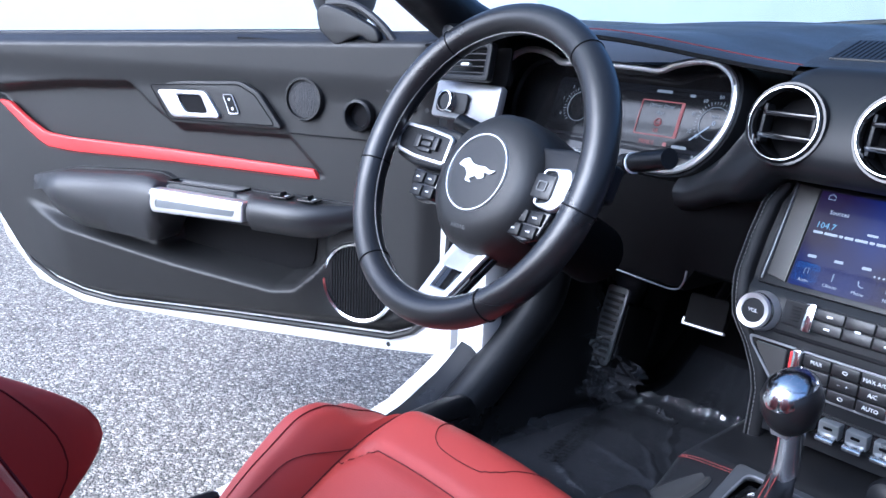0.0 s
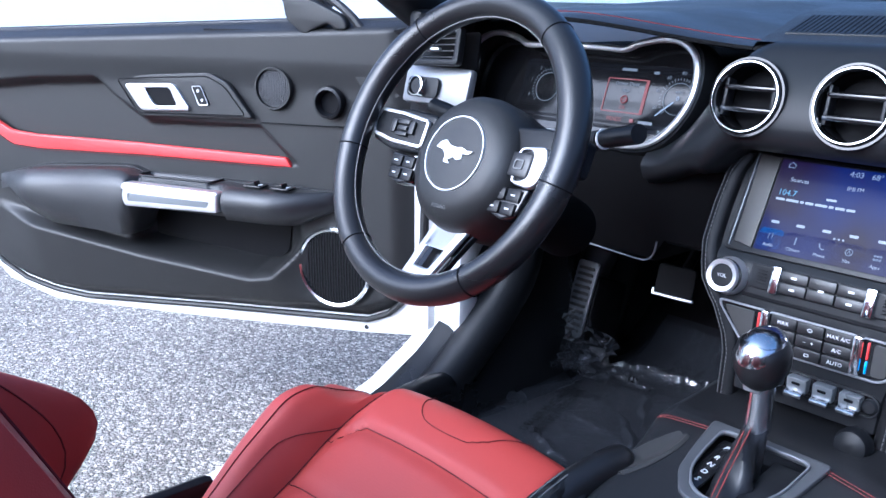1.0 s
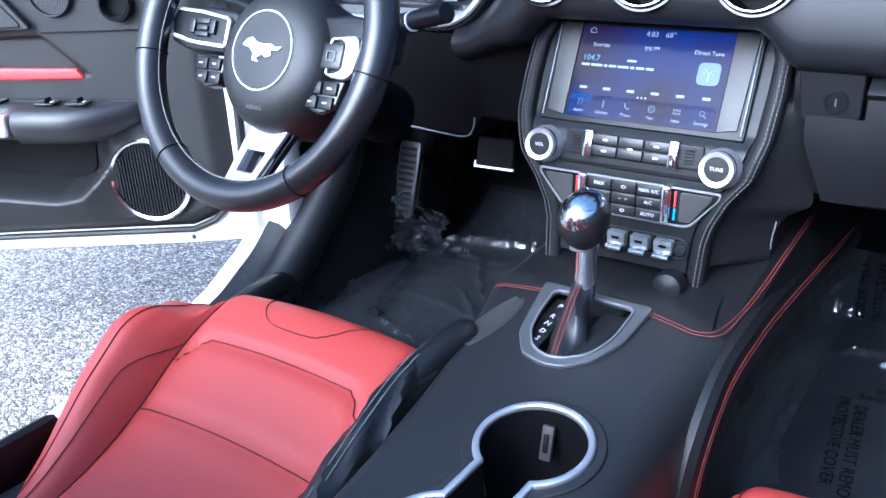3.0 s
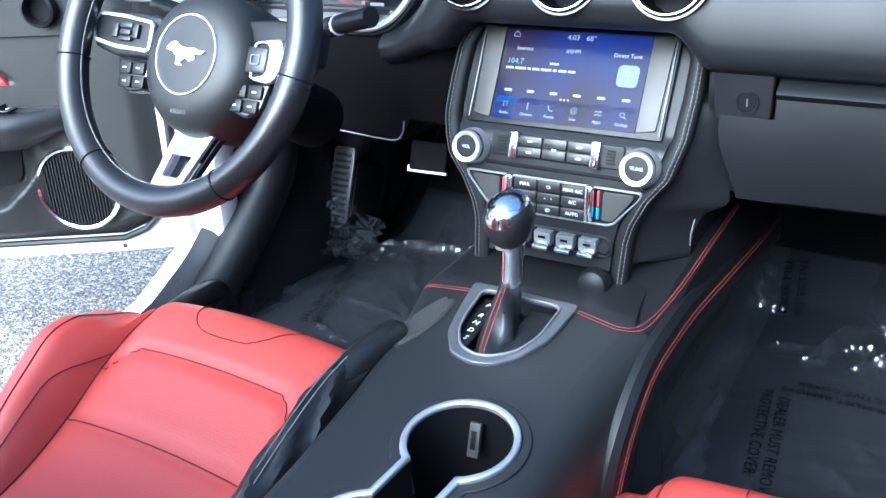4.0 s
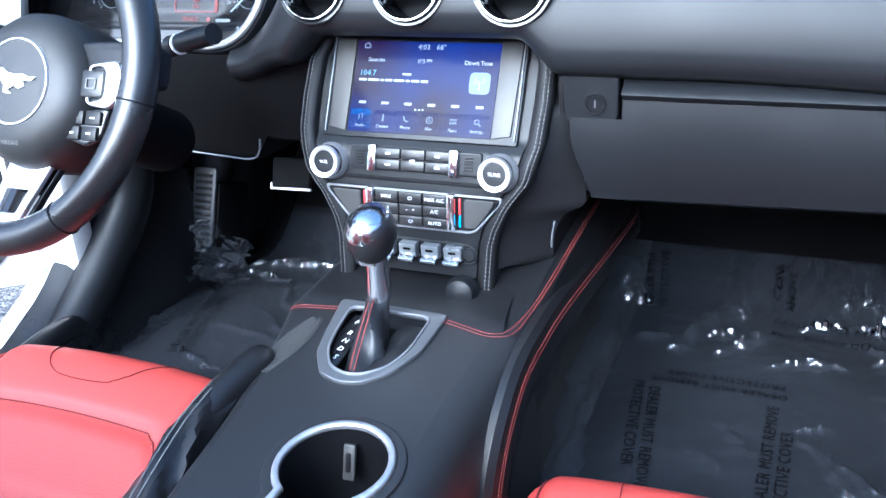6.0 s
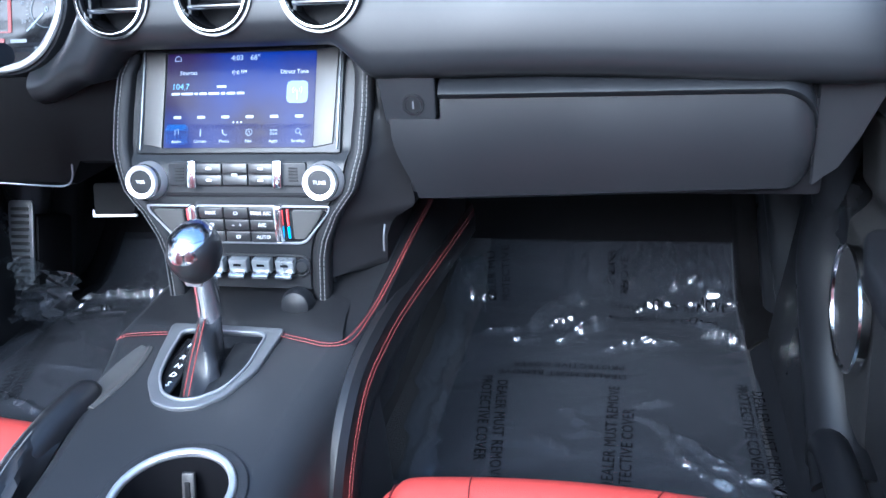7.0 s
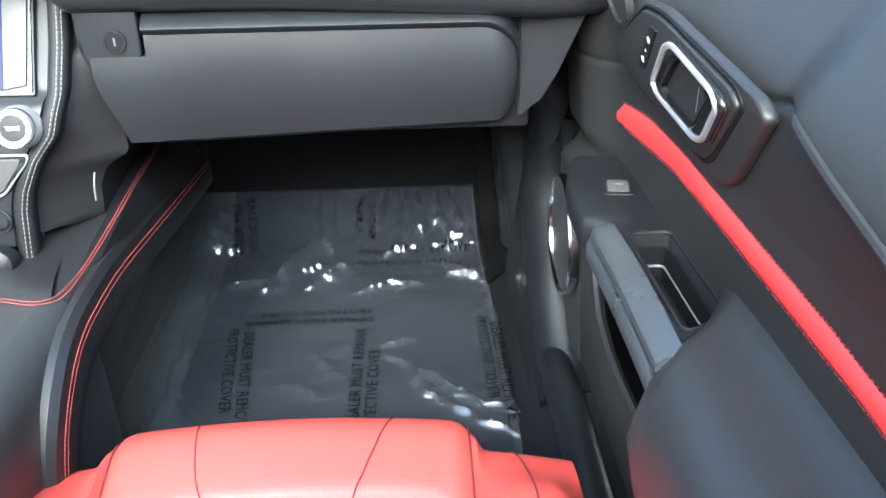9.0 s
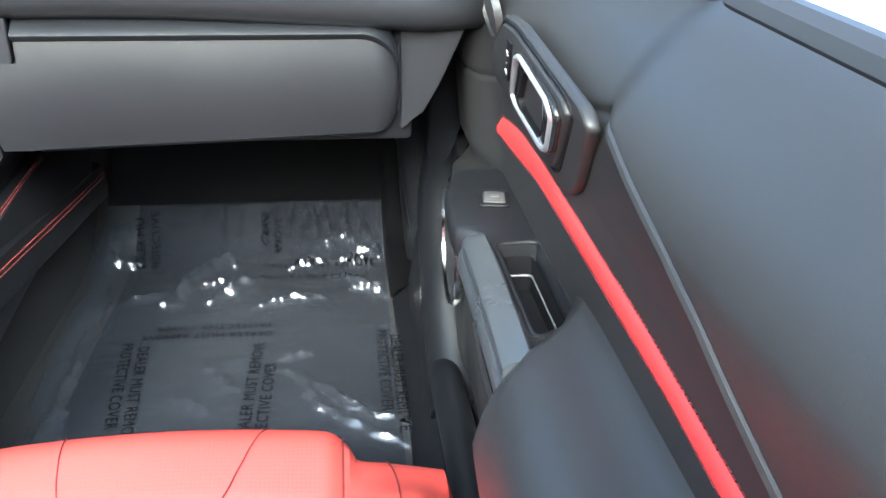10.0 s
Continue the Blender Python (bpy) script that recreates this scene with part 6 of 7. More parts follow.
    ph = put("pull_handle", plate([round_poly(pl, 0.007)], 0.027, 0.005, Matrix.Translation((0, 0, v0))), M_SATIN, door, "satin silver pull handle")
    put("pull_groove", plate([round_poly([(0.140, 0.606 + dz), (0.333, 0.606 + dz), (0.333, 0.590 + dz), (0.145, 0.594 + dz)], 0.004)], 0.002, 0.0005, Matrix.Translation((0, 0, v0 + 0.0262))), M_CLEAR, ph)
    cz = lambda a, v, h: D(a, v, 0.6352 + dz + h)
    # window switches
    for k in range(2):
        a0 = 0.060 if k == 0 else 0.000
        sw = part("window_switch", warp(plate([rounded(0.040, 0.030, 0.004, 4, a0, 0.034)], 0.004, 0.001), lambda c: cz(c.x, c.y, c.z - 0.0005)), M_GLOSS, door, "window switch")
        part("rocker", warp(block(0.016, 0.020, 0.010, 0.002, m=pose(a0 + 0.004, 0.034, 0.004, 0, 16)), lambda c: cz(c.x, c.y, c.z)), M_BLACK, sw)
        part("mark", warp(plate([rounded(0.005, 0.010, 0.001, 2, a0 - 0.010, 0.034)], 0.0006, 0), lambda c: cz(c.x, c.y, c.z + 0.0036)), M_PRINT_W, sw, smooth_shade=False)
    # mirror sail and mirror
    sail = [(0.004, 0.962), (-0.002, 0.930), (-0.039, 0.902), (-0.061, 0.914), (-0.088, 0.924), (-0.103, 0.912), (-0.127, 0.913), (-0.118, 0.936), (-0.059, 0.962), (-0.012, 0.975)]
    put("mirror_sail", plate([round_poly(sail, 0.010)], 0.020, 0.004, Matrix.Translation((0, 0, -0.010))), M_DOOR, door, "grey-black mirror sail panel")
    corner = [(-0.03, 0.900), (-0.06, 0.912), (-0.10, 0.908), (-0.132, 0.910), (-0.160, 0.885), (-0.20, 0.800), (-0.17, 0.79), (-0.12, 0.850), (-0.08, 0.880)]
    put("corner_trim", plate([round_poly(corner, 0.010)], 0.018, 0.004, Matrix.Translation((0, 0, -0.012))), M_DOOR, door, "curved front corner trim")
    put("quarter_seal", tube(spline([(0.004, 0.975, -0.03), (-0.06, 0.972, -0.02), (-0.122, 0.938, -0.01), (-0.165, 0.885, -0.008), (-0.215, 0.80, -0.01)], 26), 0.008, 8), M_RUBBER, door, "black rubber seal")
    bm = bmesh.new()
    bmesh.ops.create_uvsphere(bm, u_segments=28, v_segments=16, radius=1)
    warp(bm, lambda c: Vector((0.055 + 0.062 * c.x, 1.005 + 0.078 * c.y, -0.17 + (0.07 * c.z))))
    mir = put("mirror_housing", bm, M_RUBBER, door, "dark door mirror housing")
    put("mirror_arm", tube([(-0.05, 0.955, -0.02), (0.02, 0.965, -0.14)], 0.022, 12, flat=0.6), M_RUBBER, mir)
    return door


def mesh_material():
    m = surface("speaker_mesh", (0.016, 0.016, 0.018), 0.5, bump=0.0)
    nt = m.node_tree
    vo = nt.nodes.new("ShaderNodeTexVoronoi")
    vo.inputs["Scale"].default_value, vo.inputs["Randomness"].default_value = 420, 0.0
    nt.links.new(coords(nt), vo.inputs["Vector"])
    bp = nt.nodes.new("ShaderNodeBump")
    bp.inputs["Strength"].default_value, bp.inputs["Distance"].default_value = 0.9, 0.002
    nt.links.new(vo.outputs["Distance"], bp.inputs["Height"])
    nt.links.new(bp.outputs["Normal"], nt.nodes["Principled BSDF"].inputs["Normal"])
    return m


M_MESH = mesh_material()
build_door("driver_door", left_door, "open driver's door, black panel with red strip, white outside")


# ---- passenger door: a runs rearwards along the car, v inwards from x = 0.70, z up ----
def shut(a, v, z):
    return Vector((0.70 - v, -a, z))


def belt_z(a):
    return 0.850 - 0.036 * (a - 0.43)


def insert_line(a):
    return interp(a, (-0.20, -0.06, 0.067, 0.40, 0.43, 0.485, 0.535, 0.58, 0.624, 0.95), (0.705, 0.704, 0.722, 0.788, 0.784, 0.772, 0.763, 0.750, 0.731, 0.60))


def strip_bottom(a):
    return interp(a, (-0.011, 0.06, 0.18, 0.30, 0.50, 0.57, 0.95), (0.648, 0.655, 0.667, 0.667, 0.665, 0.660, 0.640))


def strip_top(a):
    return interp(a, (-0.011, 0.007, 0.06, 0.11, 0.20, 0.35, 0.46, 0.58, 0.95), (0.662, 0.673, 0.681, 0.687, 0.689, 0.686, 0.684, 0.677, 0.654))


def shut_v(a, z):
    """Depth of the trim panel: upper roll, sunken insert, wall above the armrest."""
    b = belt_z(a)
    v = interp(z, (0.60, 0.66, 0.712, 0.77, 0.90), (-0.006, 0.0, 0.004, 0.017, 0.024))
    t = min(1.0, max(0.0, (z - b + 0.105) / 0.105))
    v -= 0.066 * t ** 2.4
    v += 0.015 * smooth(0.38, 0.44, a) * smooth(insert_line(a) - 0.0025, insert_line(a) + 0.0045, z)
    v -= 0.004 * math.exp(-((z - insert_line(a) + 0.002) / 0.003) ** 2)
    v += 0.036 * (1 - smooth(0.560, 0.600, z)) * (1 - smooth(-0.02, 0.05, a))
    v -= 0.030 * (1 - smooth(0.560, 0.600, z)) * smooth(0.0, 0.06, a)
    v += 0.026 * smooth(0.0, -0.10, a) * smooth(0.57, 0.62, z)
    return v


def plate_shut(bm, lift=0.0):
    """Lays flat work in (a, z) on the leaning plane of the handle plate."""
    return warp(bm, lambda c: shut(c.x, 0.004 + (c.y - 0.712) * 0.235 + lift + c.z, c.y))


def build_passenger_door():
    door = thing("passenger_door", "closed passenger door, black grained panel with red accent strip", "car door", group="car doors")
    bm = bmesh.new()
    rows = []
    for i in range(201):
        a = lerp(-0.166, 0.95, i / 200)
        z1 = belt_z(a)
        rows.append([shut(a, shut_v(a, lerp(0.36, z1, k / 190)), lerp(0.36, z1, k / 190)) for k in range(191)])
    rings(bm, rows, False, False)
    part("trim_panel", bm, M_DOOR, door, "black grained door panel", angle=50)
    lip = [a / 100 for a in range(41, 95)]
    part("insert_edge", tube([shut(a, shut_v(a, insert_line(a) + 0.006) - 0.0012, insert_line(a) + 0.0035) for a in lip], lambda t: 0.0032 * smooth(0, 0.05, t) + 0.0004, 8), M_DOOR, door, "rounded edge above the insert")
    part("insert_gap", tube([shut(a, shut_v(a, insert_line(a) - 0.004) + 0.001, insert_line(a) - 0.0022) for a in lip], 0.0016, 6), M_DARK, door)
    # painted shell outside, seal along the window line
    loop = [(-0.20, 0.86), (-0.20, 0.34), (0.95, 0.30), (0.98, 0.80)]
    bm = plate([round_poly(loop, 0.03)], 0.09, 0.012, Matrix.Translation((0, 0, -0.175)))
    part("shell", warp(bm, lambda c: shut(c.x, c.z, c.y)), M_WHITE, door, "white painted door shell")
    for dv, dz, r, mat in ((-0.048, -0.001, 0.012, M_RUBBER), (-0.068, -0.004, 0.008, M_RUBBER)):
        part("belt_seal", tube([shut(a, dv, belt_z(a) + dz) for a in (lerp(-0.05, 0.95, i / 30) for i in range(31))], r, 10), mat, door, "black window seal")
    # red strip with sewn edges
    stops = [lerp(-0.011, 0.95, (i / 80) ** 1.2) for i in range(81)]
    rows = []
    for a in stops:
        z0, z1 = strip_bottom(a), max(strip_top(a), strip_bottom(a) + 0.004)
        rows.append([shut(a, shut_v(a, z) + d, z) for z, d in ((z0, -0.004), (z0, 0.0), (z0 + 0.0020, 0.0022), (lerp(z0, z1, 0.35), 0.0032), (lerp(z0, z1, 0.7), 0.0030), (z1 - 0.0020, 0.0018), (z1, 0.0), (z1, -0.004))])
    bm = bmesh.new()
    rings(bm, rows)
    strip = part("red_strip", bm, M_RED_TRIM, door, "padded red accent strip")
    for dz, f in ((-0.0016, strip_bottom), (0.0014, strip_top)):
        part("stitching", dashes([shut(a, shut_v(a, f(a) + dz) + 0.0004, f(a) + dz) for a in stops[2:]], 0.0007, 0.005), M_STITCH_D, strip)
    # handle plate in two steps, release handle in its well, lock switch
    outer = [(0.043, 0.751), (0.085, 0.771), (0.165, 0.803), (0.221, 0.806), (0.392, 0.789), (0.404, 0.779), (0.338, 0.719), (0.310, 0.703), (0.277, 0.700), (0.042, 0.718), (0.022, 0.731)]
    hp = part("handle_plate", plate_shut(plate([round_poly(outer, 0.014, 6)], 0.010, 0.0035, Matrix.Translation((0, 0, -0.002)))), M_DOOR, door, "black moulded handle plate")
    mid = [(0.058, 0.749), (0.094, 0.767), (0.170, 0.797), (0.220, 0.800), (0.360, 0.786), (0.370, 0.777), (0.298, 0.721), (0.274, 0.711), (0.060, 0.724), (0.042, 0.733)]
    part("plate_face", plate_shut(plate([round_poly(mid, 0.012, 6)], 0.006, 0.003, Matrix.Translation((0, 0, 0.0060)))), M_DOOR, hp)
    part("plate_groove", plate_shut(tube([(x, y, 0.0082) for x, y in round_poly([(0.215 + (x - 0.215) * 1.025, 0.755 + (y - 0.755) * 1.05) for x, y in mid], 0.012, 6)], 0.0014, 6, True)), M_DARK, hp)
    ho = [(0.240, 0.787), (0.262, 0.793), (0.350, 0.781), (0.358, 0.772), (0.314, 0.735), (0.292, 0.728), (0.190, 0.735), (0.182, 0.744)]
    hi = [(0.262, 0.778), (0.287, 0.784), (0.320, 0.777), (0.327, 0.770), (0.292, 0.743), (0.278, 0.736), (0.222, 0.740), (0.214, 0.748)]
    rim = part("handle_rim", plate_shut(plate([round_poly(ho, 0.010, 6), round_poly(hi, 0.008, 6)], 0.007, 0.003, Matrix.Translation((0, 0, 0.0100)))), M_GLOSS, hp, "gloss black handle surround")
    edge = [(0.272 + (x - 0.272) * 0.90, 0.760 + (y - 0.760) * 0.90) for x, y in ho]
    part("handle_edge", plate_shut(tube([(x, y, 0.0168) for x, y in round_poly(edge, 0.010, 6)], 0.0024, 8, True)), M_SATIN, rim, "satin silver edge")
    well = round_poly(hi, 0.008, 6)
    bm = bmesh.new()
    rows = [[(x, y, 0.0165) for x, y in well], [(0.272 + (x - 0.272) * 0.93, 0.760 + (y - 0.760) * 0.93, -0.012) for x, y in well], [(0.272, 0.760, -0.013)] * len(well)]
    rings(bm, rows, True, False)
    part("handle_well", plate_shut(bm), M_DARK, rim)
    lever = [(0.292, 0.770), (0.318, 0.772), (0.290, 0.745), (0.276, 0.738), (0.268, 0.742)]
    part("lever", plate_shut(plate([round_poly(lever, 0.004)], 0.004, 0.0015, Matrix.Translation((0, 0, 0.006)))), M_GLOSS, rim, "black release lever")
    part("lever_line", plate_shut(tube([(0.300, 0.770, 0.011), (0.284, 0.748, 0.011)], 0.0012, 6)), M_SATIN, rim)
    lock = [(0.192, 0.789), (0.210, 0.788), (0.150, 0.744), (0.130, 0.744)]
    lk_ = part("lock_switch", plate_shut(plate([round_poly(lock, 0.005)], 0.003, 0.001, Matrix.Translation((0, 0, 0.0105)))), M_BLACK, hp, "black lock switch")
    for u, w in ((0.30, 0.006), (0.55, 0.002), (0.78, 0.006)):
        c = (lerp(0.201, 0.140, u), lerp(0.7885, 0.744, u))
        part("mark", plate_shut(plate([rounded(w, w * 0.8, w * 0.25, 2, c[0], c[1])], 0.0004, 0, Matrix.Translation((0, 0, 0.0136)))), M_PRINT_W, lk_, smooth_shade=False)
    # speakers
    tw = part("tweeter", plate_shut(moved(lathe([(0.036, -0.004), (0.038, 0.004), (0.043, 0.004), (0.046, -0.003)], 48), Matrix.Translation((0.030, 0.786, 0.0)) @ Matrix.Diagonal((1, 0.72, 1, 1)))), M_DOOR, door, "oval mesh tweeter")
    part("mesh", plate_shut(moved(lathe([(0, 0.0035), (0.02, 0.003), (0.037, 0.0005)], 40), Matrix.Translation((0.030, 0.786, 0.0)) @ Matrix.Diagonal((1, 0.72, 1, 1)))), M_MESH, tw)
    mw = frame_at(shut(-0.090, 0.0365, 0.487), (0, -1, 0), (0, 0, 1))
    wf = part("woofer", lathe([(0.066, 0.0), (0.068, 0.006), (0.0705, 0.0075), (0.0725, 0.005), (0.073, -0.004)], 64, mw), M_CHROME, door, "round speaker with thin chrome ring")
    part("cone_grille", lathe([(0, 0.004), (0.0675, 0.003)], 48, mw), M_MESH, wf)
    # armrest: flat switch plateau, sunken grab cup, rounded pad behind
    def level(a):
        return lerp(0.606, 0.614, smooth(0.30, 0.42, a)) - 0.02 * smooth(0.6, 0.95, a)
    rows = []
    stops = [lerp(-0.052, 0.172, i / 30) for i in range(31)] + [0.1745, 0.177, 0.181] + [lerp(0.186, 0.325, i / 14) for i in range(15)] + [0.330, 0.333, 0.3355, 0.338]
    for a in stops:
        edge = interp(a, (-0.052, -0.045, -0.02, 0.05, 0.12, 0.134, 0.145), (0.020, 0.034, 0.050, 0.065, 0.066, 0.064, 0.043))
        dip = smooth(0.172, 0.181, a) * (1 - smooth(0.330, 0.338, a))
        z = level(a)
        front = 1 - smooth(-0.052, -0.02, a)
        z -= 0.016 * front ** 2
        v0, v1 = -0.004, 0.033
        rows.append([shut(a, v, zz) for v, zz in ((-0.02, z + 0.012), (-0.012, z + 0.004), (v0 - 0.003, z + 0.0005), (v0, z - 0.003 * dip), (v0 + 0.005 * dip, z - 0.058 * dip), (lerp(0.01, v1 - 0.003, dip), z - 0.058 * dip), (lerp(0.012, v1, dip), z - 0.002 * dip), (lerp(0.014, v1 + 0.003, dip), z + 0.0002), (edge - 0.006, z), (edge - 0.0015, z - 0.003), (edge, z - 0.010), (edge - 0.002, z - 0.030), (edge - 0.012, z - 0.040), (-0.02, z - 0.044))])
    bm = bmesh.new()
    rings(bm, rows)
    arm = part("armrest", bm, M_BLACK, door, "black armrest with a sunken grab cup", angle=50)
    rows = []
    for i in range(61):
        a = 0.338 + 0.612 * (i / 60) ** 1.5
        k = smooth(0.330, 0.362, a) ** 0.6
        fade = 1 - smooth(0.36, 0.60, a)
        z = level(a) + 0.004
        w = 0.085 * (1 - 0.3 * smooth(0.70, 0.95, a))
        sec = [(-0.020, z + 0.030), (-0.006, z + 0.026), (-0.002, z + 0.014), (0.008, z + 0.006), (0.024, z + 0.001), (0.042, z - 0.001), (0.058, z - 0.006), (0.070, z - 0.016), (0.078, z - 0.032), (w, z - 0.058), (w - 0.004, z - 0.085), (w - 0.020, z - 0.112), (-0.02, z - 0.125)]
        row = []
        for v, zz in sec:
            s = (0.78 if v < 0.038 else 1.25) * (v - 0.038) * fade
            drop = 0.010 * (1 - k) * smooth(-0.02, 0.03, v)
            row.append(shut(a + s, v, lerp(level(a) - 0.020, zz - drop, 0.35 + 0.65 * k) if v > 0.0 else zz - 0.012 * (1 - k)))
        rows.append(row)
    bm = bmesh.new()
    rings(bm, rows)
    part("armrest_pad", bm, M_PAD, door, "rounded black armrest pad", angle=60)
    lip = round_poly([(0.170, -0.006), (0.316, -0.006), (0.339, 0.033), (0.172, 0.035)], 0.012)
    part("cup_rim", tube([shut(a, v, 0.6065) for a, v in lip], 0.0022, 8, True), M_BLACK, arm, "moulded rim of the grab cup")
    lip = round_poly([(0.183, 0.002), (0.318, 0.002), (0.326, 0.028), (0.184, 0.029)], 0.008)
    part("cup_mat", tube([shut(a, v, 0.580) for a, v in lip], 0.0012, 6, True), M_SILVERD, arm)
    liner = round_poly([(0.1815, 0.002), (0.3285, 0.002), (0.3285, 0.0285), (0.1815, 0.0285)], 0.006)
    bm = bmesh.new()
    rings(bm, [[shut(a, v, z) for a, v in liner] for z in (0.598, 0.575, 0.5515)], True, False)
    bm.faces.new([bm.verts.new(shut(a, v, 0.5515)) for a, v in liner])
    part("cup_liner", bm, M_DARK, arm)
    # pull handle: broad silver top, groove, narrow silver edge below, darkened for shade
    for nm, sec, mat, lab in (("pull_handle", ((0.038, 0.600), (0.0385, 0.606), (0.041, 0.6085), (0.056, 0.6045), (0.0605, 0.600), (0.061, 0.594), (0.056, 0.591), (0.039, 0.593)), M_HANDLE, "satin silver pull handle"),
                              ("pull_edge", ((0.042, 0.590), (0.062, 0.5895), (0.0645, 0.586), (0.065, 0.577), (0.062, 0.572), (0.042, 0.573)), M_HANDLE, "lower silver edge of the handle")):
        rows = []
        for i in range(25):
            a = lerp(0.140, 0.366, i / 24)
            e = smooth(0.140, 0.158, a) ** 0.5
            rows.append([shut(a, lerp(0.052, v, 0.55 + 0.45 * e), lerp(0.592, z, 0.6 + 0.4 * e) + 0.004 * math.sin(math.pi * (a - 0.14) / 0.232)) for v, z in sec])
        bm = bmesh.new()
        rings(bm, rows)
        part(nm, bm, mat, arm, lab, angle=40)
    # map pocket wall below the handle, with a rounded edge
    rows = []
    for i in range(90):
        a = lerp(0.015, 0.95, i / 89)
        zt = interp(a, (0.015, 0.05, 0.078, 0.100, 0.131, 0.18, 0.236, 0.385, 0.95), (0.572, 0.568, 0.545, 0.520, 0.503, 0.497, 0.496, 0.503, 0.52))
        vt = 0.042 + 0.006 * smooth(0.05, 0.2, a)
        rows.append([shut(a, v, z) for v, z in ((0.010, 0.350), (0.032, 0.380), (vt - 0.004, lerp(0.38, zt, 0.6)), (vt, zt - 0.010), (vt - 0.001, zt - 0.002), (vt - 0.005, zt), (vt - 0.010, zt - 0.004), (vt - 0.014, zt - 0.03), (-0.02, 0.40), (-0.02, 0.350))])
    bm = bmesh.new()
    rings(bm, rows)
    part("map_pocket", bm, M_DOOR, door, "black map pocket wall")
    # window switch in a shallow tray
    tray = part("window_switch", plate([rounded(0.046, 0.030, 0.005, 4)], 0.0022, 0.0008, frame_at((0.683, 0.066 - 0.130, 0.6062), (0.12, 1, 0), (-1, 0.12, 0))), M_BLACK, arm, "window switch in a shallow tray")
    part("rocker", block(0.020, 0.022, 0.009, 0.003, m=frame_at((0.682, -0.071, 0.6085), (0.12, 1, 0.22), (-1, 0.12, 0))), M_FLANK, tray, "grey rocker")
    part("mark", plate([rounded(0.004, 0.009, 0.001, 2)], 0.0004, 0, frame_at((0.682, -0.074, 0.6131), (0.12, 1, 0.22), (-1, 0.12, 0))), M_SILVERD, tray, smooth_shade=False)


build_passenger_door()


# ---- seats ----
CUSH = [(-0.165, 0.260), (-0.138, 0.325), (-0.130, 0.382), (-0.140, 0.417), (-0.170, 0.431), (-0.215, 0.419), (-0.262, 0.396), (-0.34, 0.353), (-0.42, 0.324), (-0.55, 0.298), (-0.66, 0.286), (-0.70, 0.285)]
BACK = [(-0.665, 0.300), (-0.690, 0.38), (-0.730, 0.50), (-0.775, 0.62), (-0.835, 0.74), (-0.905, 0.86), (-0.985, 0.97), (-1.03, 1.02), (-1.07, 1.02)]


def bol(d):
    """Height of the side bolster at d metres from the seat's middle line."""
    d = abs(d)
    up = smooth(0.150, 0.205, d)
    down = smooth(0.222, 0.290, d)
    return 0.056 * up - 0.15 * down


